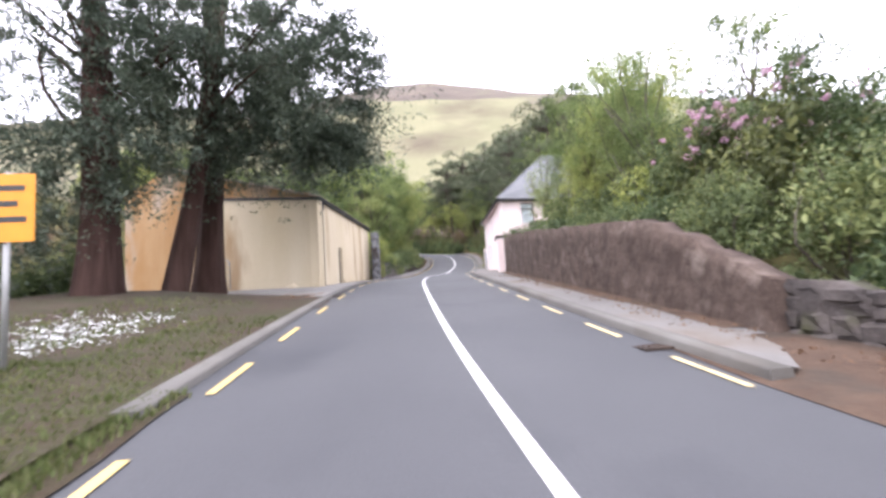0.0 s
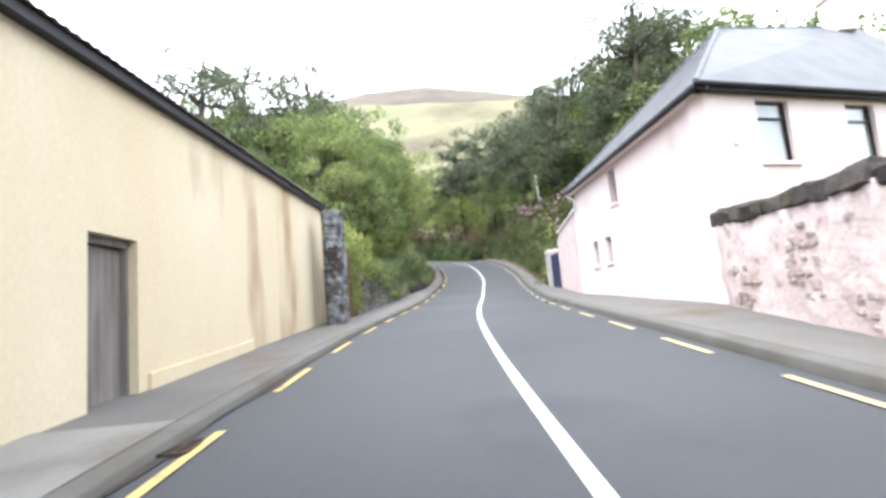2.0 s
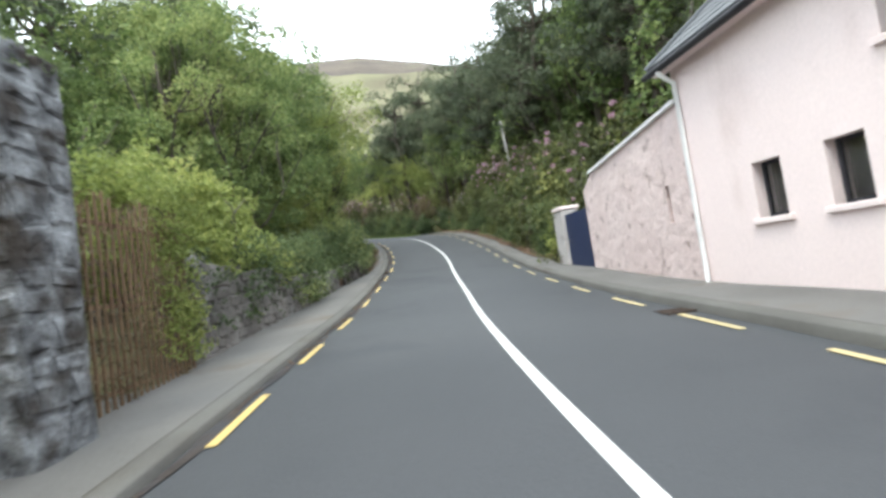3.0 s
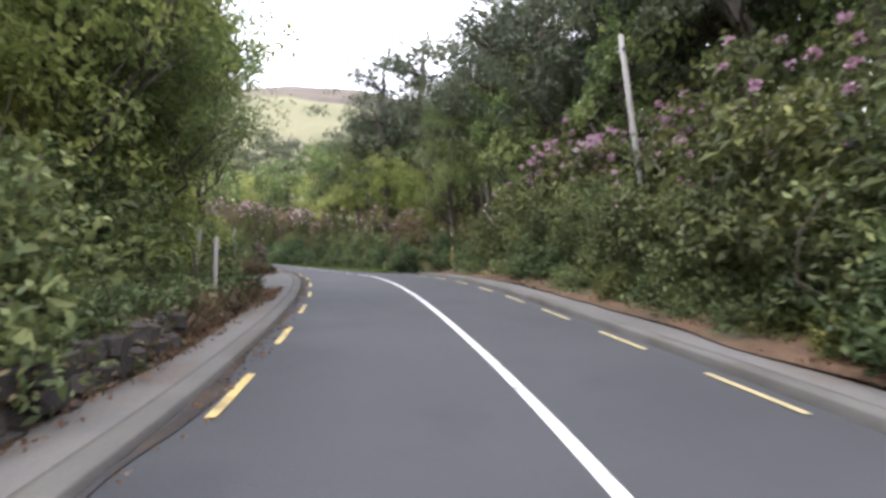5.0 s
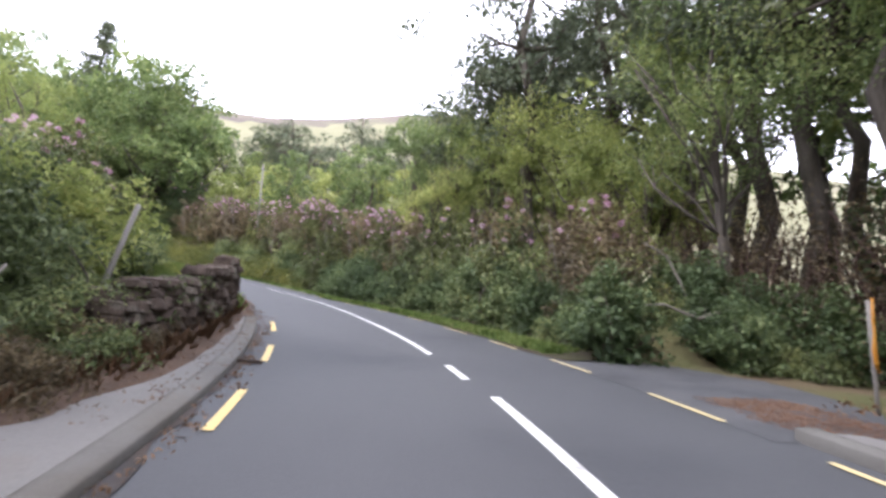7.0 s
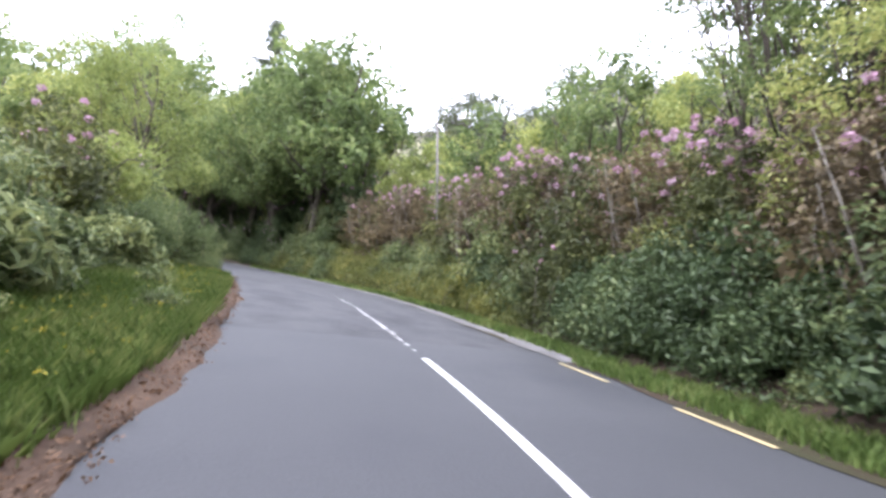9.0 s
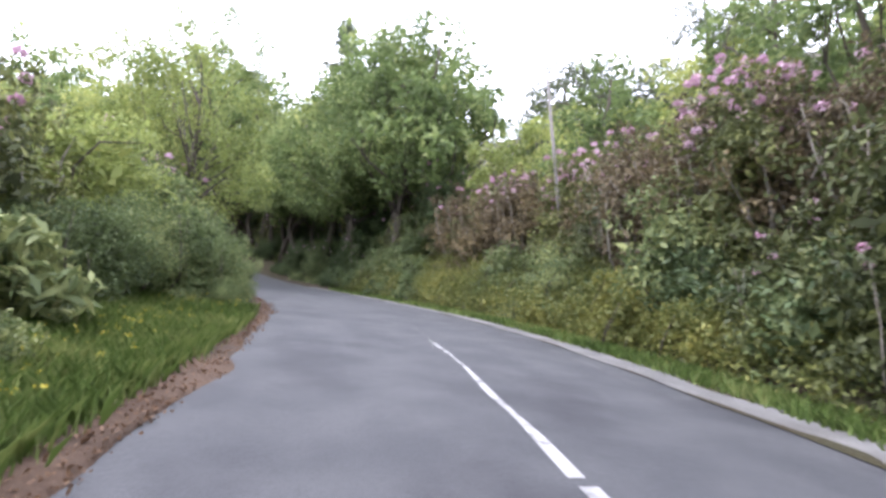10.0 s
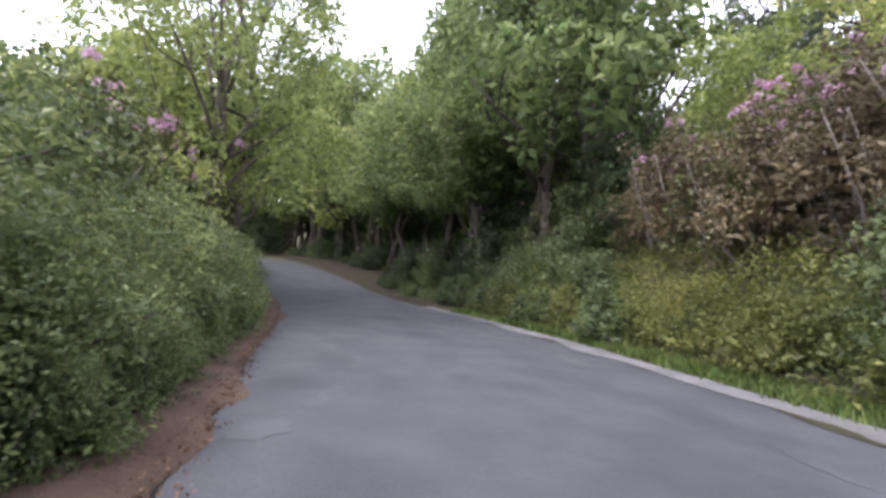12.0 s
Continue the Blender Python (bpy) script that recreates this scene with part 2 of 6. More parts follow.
L_YEW = leaf_mat("yew_needles", (0.032, 0.048, 0.035), (0.068, 0.094, 0.066), (0.14, 0.165, 0.115), glow=0.2)
L_BROAD = leaf_mat("oak_leaves", (0.058, 0.088, 0.034), (0.175, 0.237, 0.085), (0.41, 0.445, 0.18), glow=0.5)
L_LIME = leaf_mat("spring_leaves", (0.11, 0.145, 0.044), (0.275, 0.325, 0.1), (0.5, 0.5, 0.18), glow=0.5)
L_DARK = leaf_mat("dark_leaves", (0.03, 0.05, 0.024), (0.085, 0.125, 0.052), (0.21, 0.25, 0.105), glow=0.3)
L_PINE = leaf_mat("pine_needles", (0.046, 0.064, 0.042), (0.11, 0.135, 0.08), (0.215, 0.225, 0.135), glow=0.2)
L_RHODO = leaf_mat("rhododendron_leaves", (0.032, 0.042, 0.019), (0.098, 0.114, 0.042), (0.265, 0.275, 0.09), glow=0.25, patch=0.6)
L_RUSSET = leaf_mat("brown_tinged_leaves", (0.05, 0.042, 0.028), (0.14, 0.108, 0.062), (0.29, 0.23, 0.115), glow=0.25, patch=0.5)
L_BRAMBLE = leaf_mat("bramble_leaves", (0.036, 0.055, 0.026), (0.132, 0.172, 0.07), (0.335, 0.36, 0.145), glow=0.3, patch=0.6)
L_YELLOW = leaf_mat("yellow_green_leaves", (0.05, 0.064, 0.02), (0.148, 0.166, 0.046), (0.33, 0.305, 0.085), glow=0.35, patch=0.6)
L_GRASS = leaf_mat("grass_blades", (0.06, 0.1, 0.024), (0.15, 0.225, 0.06), (0.34, 0.38, 0.14), glow=0.4, patch=0.8)
L_TURF = leaf_mat("worn_turf_blades", (0.038, 0.055, 0.016), (0.085, 0.112, 0.034), (0.16, 0.16, 0.075), glow=0.25, patch=0.8)
L_DEAD = leaf_mat("dead_leaves", (0.0806, 0.0434, 0.0217), (0.149, 0.0868, 0.0496), (0.223, 0.155, 0.0992), glow=0.1)
L_PETAL = leaf_mat("pink_petals", (0.42, 0.21, 0.31), (0.56, 0.36, 0.46), (0.62, 0.52, 0.57), glow=0.3)
M_GRAVEL = mat("pale_gravel", (0.1, 0.098, 0.095), (0.15, 0.146, 0.14), scale=1.5, fine=22, rough=0.95, bump=0.8, grain=0.35, c3=(0.1, 0.0934, 0.0867), c3_amt=0.4, c3_scale=1.0)
M_LITTER = mat("red_brown_leaf_litter", (0.0522, 0.0326, 0.0218), (0.0768, 0.0499, 0.034), scale=2.0, fine=16, rough=1, bump=0.8, grain=0.45, c3=(0.0454, 0.034, 0.025), c3_amt=0.5, c3_scale=1.2, depth=0.03)
M_GUTTER = mat("damp_gutter_dirt", (0.03, 0.026, 0.024), (0.058, 0.043, 0.034), scale=1.6, fine=16, rough=0.95, bump=0.6, grain=0.35, c3=(0.04, 0.041, 0.045), c3_amt=0.7, c3_scale=0.9, depth=0.02)
L_EARTH = leaf_mat("red_gravelly_soil", (0.1, 0.052, 0.03), (0.17, 0.09, 0.052), (0.24, 0.15, 0.095), glow=0.0)
M_VERGE = mat("thin_verge_turf", (0.036, 0.023, 0.015), (0.03, 0.03, 0.012), scale=0.9, fine=10, rough=1, bump=0.8, grain=0.45, c3=(0.055, 0.04, 0.027), c3_amt=0.3, c3_scale=0.6, depth=0.04)
M_HEATH = mat("brown_heath", (0.08, 0.0667, 0.0567), (0.113, 0.0934, 0.0734), scale=0.03, fine=0.3, rough=1, bump=0.3, grain=0.2, c3=(0.127, 0.12, 0.0734), c3_amt=0.5, c3_scale=0.012, depth=2)
M_SCUFF = mat("scraped_asphalt", (0.127, 0.127, 0.127), (0.0867, 0.0867, 0.0867), scale=3, fine=25, rough=0.9, grain=0.3, c3=(0.0667, 0.0667, 0.0667), c3_amt=0.5, c3_scale=5)
L_BUTTERCUP = leaf_mat("yellow_petals", (0.5, 0.4, 0.03), (0.6, 0.5, 0.05), (0.65, 0.58, 0.15), glow=0.2)
L_HEDGE = leaf_mat("hedge_leaves", (0.038, 0.06, 0.025), (0.128, 0.172, 0.066), (0.34, 0.37, 0.15), glow=0.4, patch=0.7)


# ---- the line of the road ----
STEP = 0.5
_k = np.arange(len(ROAD_HEADING)) * 6.0 + ROAD_START
ROAD_S = np.arange(ROAD_START, _k[-1], STEP)


def smooth(v, width):
    w = np.hanning(width + 2)[1:-1]
    return np.convolve(np.pad(v, width // 2, mode="edge"), w / w.sum(), "valid")[: len(v)]


_h = np.radians(np.interp(ROAD_S, _k, ROAD_HEADING))
_xy = np.cumsum(np.stack([-np.sin(_h), np.cos(_h)], -1), 0) * STEP
_xy += np.array([ROAD_X, ROAD_Y]) - _xy[int(round(-ROAD_START / STEP))]
_z = smooth(np.interp(ROAD_S, _k, ROAD_HEIGHT), 13)
_b = np.radians(smooth(np.interp(ROAD_S, _k, ROAD_BANK), 13))
ROAD_C = np.c_[_xy, _z]
ROAD_R = np.stack([np.cos(_h), np.sin(_h), -np.tan(_b)], -1)


# Stations along the road, as used below, and their metres from the start.
STATION = [-20, 60.8, 67.4, 73.9, 80.1, 85.6, 87.8, 104.9, 106.8, 111.2, 115.3, 119.0, 122.5, 125.8, 129.0, 229.0]
METRE = [-20, 60.8, 66.0, 70.9, 75.4, 79.5, 81.2, 94.7, 96.25, 99.85, 103.1, 106.0, 108.9, 111.4, 113.8, 213.8]


def metre(s):
    return np.interp(s, STATION, METRE)


def sta(m):
    return float(np.interp(m, METRE, STATION))


def at(s, lat, dz=0.0):
    """The place s metres along the road and lat metres to the right of its middle line, dz above the road's plane."""
    i = np.clip((metre(s) - ROAD_START) / STEP, 0, len(ROAD_S) - 1.001)
    j = int(i)
    f = i - j
    c = ROAD_C[j] * (1 - f) + ROAD_C[j + 1] * f
    r = ROAD_R[j] * (1 - f) + ROAD_R[j + 1] * f
    r = np.array([r[0], r[1], r[2] if abs(lat) < 5 else r[2] * 5 / abs(lat)])
    return Vector(c + r * lat) + Vector((0, 0, dz))


def heading(s):
    return math.degrees(np.interp(metre(s), ROAD_S, _h))


def road_frame(x, y):
    """s, lat and the road's height below arrays of x and y."""
    x, y = np.atleast_1d(np.asarray(x, float)), np.atleast_1d(np.asarray(y, float))
    s, lat, z = np.zeros(len(x)), np.zeros(len(x)), np.zeros(len(x))
    for a in range(0, len(x), 4000):
        b = slice(a, a + 4000)
        d = (x[b, None] - ROAD_C[None, :, 0]) ** 2 + (y[b, None] - ROAD_C[None, :, 1]) ** 2
        j = d.argmin(1)
        off = np.stack([x[b] - ROAD_C[j, 0], y[b] - ROAD_C[j, 1]], -1)
        tn = np.stack([-np.sin(_h[j]), np.cos(_h[j])], -1)
        along = np.clip((off * tn).sum(-1), -60, 60)
        s[b] = ROAD_S[j] + along
        lat[b] = off[:, 0] * np.cos(_h[j]) + off[:, 1] * np.sin(_h[j])
        far = np.where((j == 0) | (j == len(ROAD_S) - 1), 1.0, 0.0)
        lat[b] = np.where(far > 0, np.sign(lat[b]) * np.sqrt((off**2).sum(-1)), lat[b])
        z[b] = ROAD_C[j, 2] + np.clip(along, -40, 40) * 0.05 + np.clip(lat[b], -5, 5) * ROAD_R[j, 2]
    return np.interp(s, METRE, STATION), lat, z


def ease(v, a, b):
    t = np.clip((v - a) / (b - a), 0, 1)
    return t * t * (3 - 2 * t)


def ground_height(x, y):
    """The natural ground: the road's level with its banks and fields, rising into the hill to the north."""
    x, y = np.atleast_1d(np.asarray(x, float)), np.atleast_1d(np.asarray(y, float))
    s, lat, z = road_frame(x, y)
    right = ease(lat, 4.5, 6.2) * (0.3 * ease(s, -4, 4) + 1.0 * ease(s, 5, 8) * (1 - ease(s, 26, 29)) + 0.9 * ease(s, 46, 54) - 1.0 * ease(s, 81, 83) * (1 - ease(s, 86, 88)) * ease(11 - lat, 0, 3)) + 1.2 * ease(lat, 4.2, 6.6) * ease(s, 103, 116) * (1 - ease(s, 138, 144)) + np.clip(lat - 7, 0, 40) * 0.14
    left = ease(-lat, 4.0, 8.0) * (0.45 * (1 - ease(s, 14, 17)) + 0.1 * ease(s, 50, 58) * (1 - ease(s, 70, 74)) + 0.5 * ease(s, 88, 96)) + np.clip(-lat - 8, 0, 40) * 0.04
    near = z - 0.05 + right + left
    r = np.hypot(x, y - 50)
    bump = 1.2 * np.sin(x * 0.031 + 1.3) * np.cos(y * 0.027) * ease(r, 60, 200)
    az = np.degrees(np.arctan2(-(x - 0), y - 40))
    dist = np.hypot(x, y - 40)
    ridge = np.interp(az, [-100, -60, -25, -8, 0, 8, 16, 24, 34, 60, 100], [60, 140, 272, 332, 345, 335, 305, 280, 255, 170, 60])
    hill = ridge * ease(dist, 150, 800) + 14 * np.sin(x * 0.011 + 2) * np.sin(y * 0.009) * ease(dist, 300, 900)
    hill *= 1 - 0.4 * ease(dist, 850, 2500)
    return near + bump + hill


# ---- mesh helpers ----
def mesh_np(name, verts, faces, material):
    """A mesh from arrays: verts (n, 3) and faces (m, k)."""
    verts, faces = np.asarray(verts, np.float32), np.asarray(faces, np.int32)
    me = bpy.data.meshes.new(name)
    k = faces.shape[1]
    me.vertices.add(len(verts))
    me.vertices.foreach_set("co", verts.ravel())
    me.loops.add(faces.size)
    me.loops.foreach_set("vertex_index", faces.ravel())
    me.polygons.add(len(faces))
    me.polygons.foreach_set("loop_start", np.arange(0, faces.size, k, dtype=np.int32))
    me.update(calc_edges=True)
    for m in material if isinstance(material, (list, tuple)) else [material]:
        me.materials.append(m)
    return me


def part(name, bm, material, parent=None, label=""):
    """Links a bmesh, or a ready mesh, as one object under a thing."""
    if isinstance(bm, bmesh.types.BMesh):
        me = bpy.data.meshes.new(name)
        bm.to_mesh(me)
        bm.free()
        me.materials.append(material)
    else:
        me = bm
    ob = new(name, me)
    if parent:
        ob.parent = parent
    if label:
        ob["label"] = label
    return ob


def thing(name, m, label, category, group="", kind=""):
    ob = new(name)
    ob.matrix_basis = m
    return tagged(ob, label, category, group, kind)


def box(bm, x0, x1, y0, y1, z0, z1, bevel=0.0):
    r = bmesh.ops.create_cube(bm, size=1, matrix=Matrix.Translation(((x0 + x1) / 2, (y0 + y1) / 2, (z0 + z1) / 2)) @ Matrix.Diagonal((x1 - x0, y1 - y0, z1 - z0, 1)))
    if bevel:
        es = list({e for v in r["verts"] for e in v.link_edges})
        bmesh.ops.bevel(bm, geom=es, offset=bevel, segments=2, affect="EDGES", profile=0.5)
    return bm


def tube(bm, points, radii, sides=8):
    """A tapered tube through points."""
    rings = []
    pts = [Vector(p) for p in points]
    for i, p in enumerate(pts):
        d = (pts[min(i + 1, len(pts) - 1)] - pts[max(i - 1, 0)]).normalized()
        u = d.cross(Vector((0.31, 0.95, 0.05))).normalized()
        v = d.cross(u)
        rings.append([bm.verts.new(p + (u * math.cos(2 * math.pi * k / sides) + v * math.sin(2 * math.pi * k / sides)) * radii[i]) for k in range(sides)])
    for a, b in zip(rings, rings[1:]):
        for k in range(sides):
            bm.faces.new((a[k], b[k], b[(k + 1) % sides], a[(k + 1) % sides]))
    bm.faces.new(rings[0])
    bm.faces.new(rings[-1][::-1])
    return bm


def smooth_shade(ob):
    ob.data.polygons.foreach_set("use_smooth", [True] * len(ob.data.polygons))
    return ob


def ribbon(name, s0, s1, rows, material, step=0.5, wobble=0.0, seed=0, edges="both", caps=False):
    """A strip along the road whose cross-section is rows of (lat, dz); lat may be a function of s."""
    rng = np.random.default_rng(seed)
    n = max(2, int((s1 - s0) / step) + 1)
    ss = np.linspace(s0, s1, n)
    v, k = [], len(rows)
    wob = {a: smooth(rng.normal(0, 1, n), 7) * wobble * 2.2 for a in {"both": (0, k - 1), "first": (0,), "last": (k - 1,)}[edges]}
    for q, s in enumerate(ss):
        for a, (lat, dz) in enumerate(rows):
            lt = lat(s) if callable(lat) else lat
            if wobble and a in wob:
                lt += wob[a][q]
            v.append(at(s, lt, dz))
    f = [(i * k + j, (i + 1) * k + j, (i + 1) * k + j + 1, i * k + j + 1) for i in range(n - 1) for j in range(k - 1)]
    me = mesh_np(name, [tuple(p) for p in v], np.array(f)[:, ::-1], material)
    if caps:
        bm = bmesh.new()
        bm.from_mesh(me)
        bm.verts.ensure_lookup_table()
        bm.faces.new([bm.verts[j] for j in range(k)])
        bm.faces.new([bm.verts[(n - 1) * k + j] for j in range(k)][::-1])
        bm.to_mesh(me)
        bm.free()
    return me


# ---- ground and road ----
def build_ground():
    xs = np.unique(np.concatenate([np.arange(-60, 45, 0.8), np.geomspace(45, 2600, 60), -np.geomspace(60, 2600, 60)]))
    ys = np.unique(np.concatenate([np.arange(-12, 150, 0.8), np.geomspace(150, 2600, 70), -np.geomspace(12, 2600, 40)]))
    gx, gy = np.meshgrid(xs, ys)
    gz = ground_height(gx.ravel(), gy.ravel())
    nx, ny = len(xs), len(ys)
    i = (np.arange(ny - 1)[:, None] * nx + np.arange(nx - 1)).ravel()
    f = np.stack([i, i + 1, i + nx + 1, i + nx], -1)
    me = mesh_np("ground", np.stack([gx.ravel(), gy.ravel(), gz], -1), f, [M_GROUND, M_HILL, M_HEATH])
    far = np.hypot(gx.ravel()[f[:, 0]], gy.ravel()[f[:, 0]] - 50) > 130
    fz, dist = gz[f[:, 0]], np.hypot(gx.ravel()[f[:, 0]], gy.ravel()[f[:, 0]] - 40)
    heath = far & (dist > 560) & (fz > 236 + 14 * np.sin(gx.ravel()[f[:, 0]] * 0.03))
    me.polygons.foreach_set("material_index", (far.astype(np.int32) + heath.astype(np.int32)))
    me.polygons.foreach_set("use_smooth", np.ones(len(f), bool))
    return tagged(new("ground", me), "grassy ground with bare soil rising into a pale hill", "ground", kind="structure")


build_ground()
ROAD_L, ROAD_RT = -3.3, 2.7
tagged(part("road", ribbon("road", -5.5, 108, [(ROAD_L - 0.3, -0.03), (ROAD_L, 0.0), (-1.5, 0.008), (0, 0.012), (1.3, 0.008), (ROAD_RT, 0.0), (ROAD_RT + 0.3, -0.03)], M_ASPHALT), None),
       "smooth grey asphalt road climbing through bends", "road", kind="structure")


# ---- plants ----
def leaf_cloud(rng, centres, spread, count, size, slim=0.45, up=0.3, flat=(1, 1, 0.8)):
    """Vertices and faces of many small folded leaves scattered round the given clump centres."""
    centres = np.asarray(centres, float)
    n = int(count)
    c = centres[rng.integers(0, len(centres), n)]
    d = rng.normal(size=(n, 3))
    d /= np.linalg.norm(d, axis=1)[:, None]
    r = np.cbrt(rng.uniform(0.12, 1, n))[:, None]
    p = c + d * r * spread * np.array(flat)
    a = rng.normal(size=(n, 3)) + d * 0.6
    a[:, 2] -= 0.15
    a /= np.linalg.norm(a, axis=1)[:, None]
    nrm = rng.normal(size=(n, 3)) + np.array([0, 0, up * 3]) + d
    b = np.cross(nrm, a)
    b /= np.linalg.norm(b, axis=1)[:, None] + 1e-9
    s = size * rng.uniform(0.6, 1.35, n)[:, None]
    k = np.cross(a, b) * s * 0.12
    v = np.stack([p - a * s * 0.5, p + b * s * slim * 0.5 + k, p + a * s * 0.5, p - b * s * slim * 0.5 + k], 1).reshape(-1, 3)
    return v, np.arange(n * 4).reshape(n, 4)


def cloud_mesh(name, rng, centres, spread, count, size, material, **kw):
    v, f = leaf_cloud(rng, centres, spread, count, size, **kw)
    return mesh_np(name, v, f, material)


def limb(bm, rng, a, b, r0, r1, bend=0.12, sides=6, n=5):
    a, b = Vector(a), Vector(b)
    d = (b - a).length
    side = Vector(rng.normal(size=3)) * d * bend
    pts = [a.lerp(b, t) + side * math.sin(math.pi * t) + Vector(rng.normal(size=3)) * d * 0.015 for t in np.linspace(0, 1, n)]
    tube(bm, pts, [r0 + (r1 - r0) * t for t in np.linspace(0, 1, n)], sides)
    return pts


def shell_points(rng, blobs, n):
    """Clump centres near the skin of several ellipsoids (x, y, z, rx, ry, rz)."""
    out = []
    vol = np.array([b[3] * b[4] + b[4] * b[5] for b in blobs], float)
    for b, k in zip(blobs, rng.multinomial(n, vol / vol.sum())):
        d = rng.normal(size=(k, 3))
        d /= np.linalg.norm(d, axis=1)[:, None]
        r = rng.uniform(0.35, 1.0, k)[:, None] ** 0.6
        out.append(np.array(b[:3]) + d * r * np.array(b[3:]))
    return np.concatenate(out)


def broad_tree(seed, height, trunk_r, blobs, leaf, bark, clumps=60, leaves=7000, size=0.26, spread=0.75, label="leafy tree", lean=(0, 0), limbs=16, category="tree"):
    """A tree with a tapered bent trunk, limbs into the crown and a crown of leaf clumps with gaps."""
    rng = np.random.default_rng(seed)
    root = thing("tree", Matrix(), label, category)
    bm = bmesh.new()
    top = Vector((lean[0], lean[1], height * 0.82))
    pts = limb(bm, rng, (0, 0, -0.3), top, trunk_r, trunk_r * 0.18, 0.04, 9, 8)
    tube(bm, [(0, 0, -0.3), (0, 0, 0.25), (0, 0, 0.7)], [trunk_r * 1.5, trunk_r * 1.2, trunk_r], 9)
    cl = shell_points(rng, blobs, clumps)
    for c in cl[rng.permutation(len(cl))[:limbs]]:
        t = np.clip(c[2] / height * 0.75 * rng.uniform(0.6, 1.0), 0.12, 0.85)
        i = t * (len(pts) - 1)
        p = pts[int(i)].lerp(pts[min(int(i) + 1, len(pts) - 1)], i % 1)
        q = limb(bm, rng, p, c, trunk_r * 0.34 * (1 - t * 0.5), 0.02, 0.1, 5, 4)
        for c2 in cl[np.argsort(((cl - c) ** 2).sum(1))[1:3]]:
            limb(bm, rng, q[2], c2, trunk_r * 0.12, 0.012, 0.1, 4, 3)
    smooth_shade(part("trunk", bm, bark, root, "bare bark trunk with limbs"))
    part("crown", cloud_mesh("crown", rng, cl, spread * rng.uniform(0.7, 1.3), leaves, size, leaf), None, root, "many small leaves in uneven clumps")
    return root


def conifer(seed, height, radius, trunk_r, leaf, bark, leaves=7000, size=0.3, bare=0.25, label="tall conifer", tiers=26):
    """A conifer with drooping tiers of needle clumps on thin branches."""
    rng = np.random.default_rng(seed)
    root = thing("conifer", Matrix(), label, "tree")
    bm = bmesh.new()
    tube(bm, [(0, 0, -0.3), (0.05, 0, height * 0.5), (0, 0.08, height)], [trunk_r, trunk_r * 0.6, 0.02], 8)
    cl = []
    for k in range(tiers):
        t = bare + (1 - bare) * (k + rng.uniform(-0.3, 0.3)) / tiers
        z = height * np.clip(t, bare, 0.99)
        rr = radius * (1 - t) ** 0.7 / (1 - bare) ** 0.7 * rng.uniform(0.6, 1.15) + 0.15
        for m in range(4):
            a = rng.uniform(0, 2 * math.pi)
            end = Vector((math.cos(a) * rr, math.sin(a) * rr, z - rr * 0.18 + rng.normal() * 0.15))
            limb(bm, rng, (0, 0, z), end, 0.05 * (1 - t) + 0.015, 0.01, 0.04, 4, 3)
            for u in np.linspace(0.3, 1, 4):
                cl.append(np.array(Vector((0, 0, z)).lerp(end, u)))
    smooth_shade(part("trunk", bm, bark, root, "straight brown trunk with thin branches"))
    part("crown", cloud_mesh("crown", rng, cl, 0.42, leaves, size, leaf, slim=0.3, flat=(1, 1, 0.45)), None, root, "drooping tiers of dark needles")
    return root


def pine(seed, height, trunk_r, leaf, bark, leaves=5200, label="open-crowned pine with bare stem"):
    """A Scots pine: a long bare stem with cloud-like needle pads high up."""
    rng = np.random.default_rng(seed)
    root = thing("pine_tree", Matrix(), label, "tree")
    bm = bmesh.new()
    pts = limb(bm, rng, (0, 0, -0.3), (rng.normal() * 0.6, rng.normal() * 0.6, height * 0.93), trunk_r, trunk_r * 0.25, 0.03, 8, 8)
    cl = []
    for k in range(24):
        t = rng.uniform(0.42, 1.0)
        a = rng.uniform(0, 2 * math.pi)
        r = height * 0.22 * (1.25 - t) * rng.uniform(0.5, 1.3) + 0.5
        i = t * (len(pts) - 1)
        p = pts[min(int(i), len(pts) - 1)]
        e = p + Vector((math.cos(a) * r, math.sin(a) * r, r * 0.25))
        limb(bm, rng, p, e, trunk_r * 0.3, 0.02, 0.12, 5, 4)
        for _ in range(4):
            cl.append(np.array(e) + rng.normal(size=3) * np.array([0.8, 0.8, 0.2]))
    smooth_shade(part("trunk", bm, bark, root, "long bare stem with crooked branches"))
    part("crown", cloud_mesh("crown", rng, cl, 0.62, leaves, 0.26, leaf, slim=0.3, flat=(1, 1, 0.5)), None, root, "needle pads with gaps between")
    return root


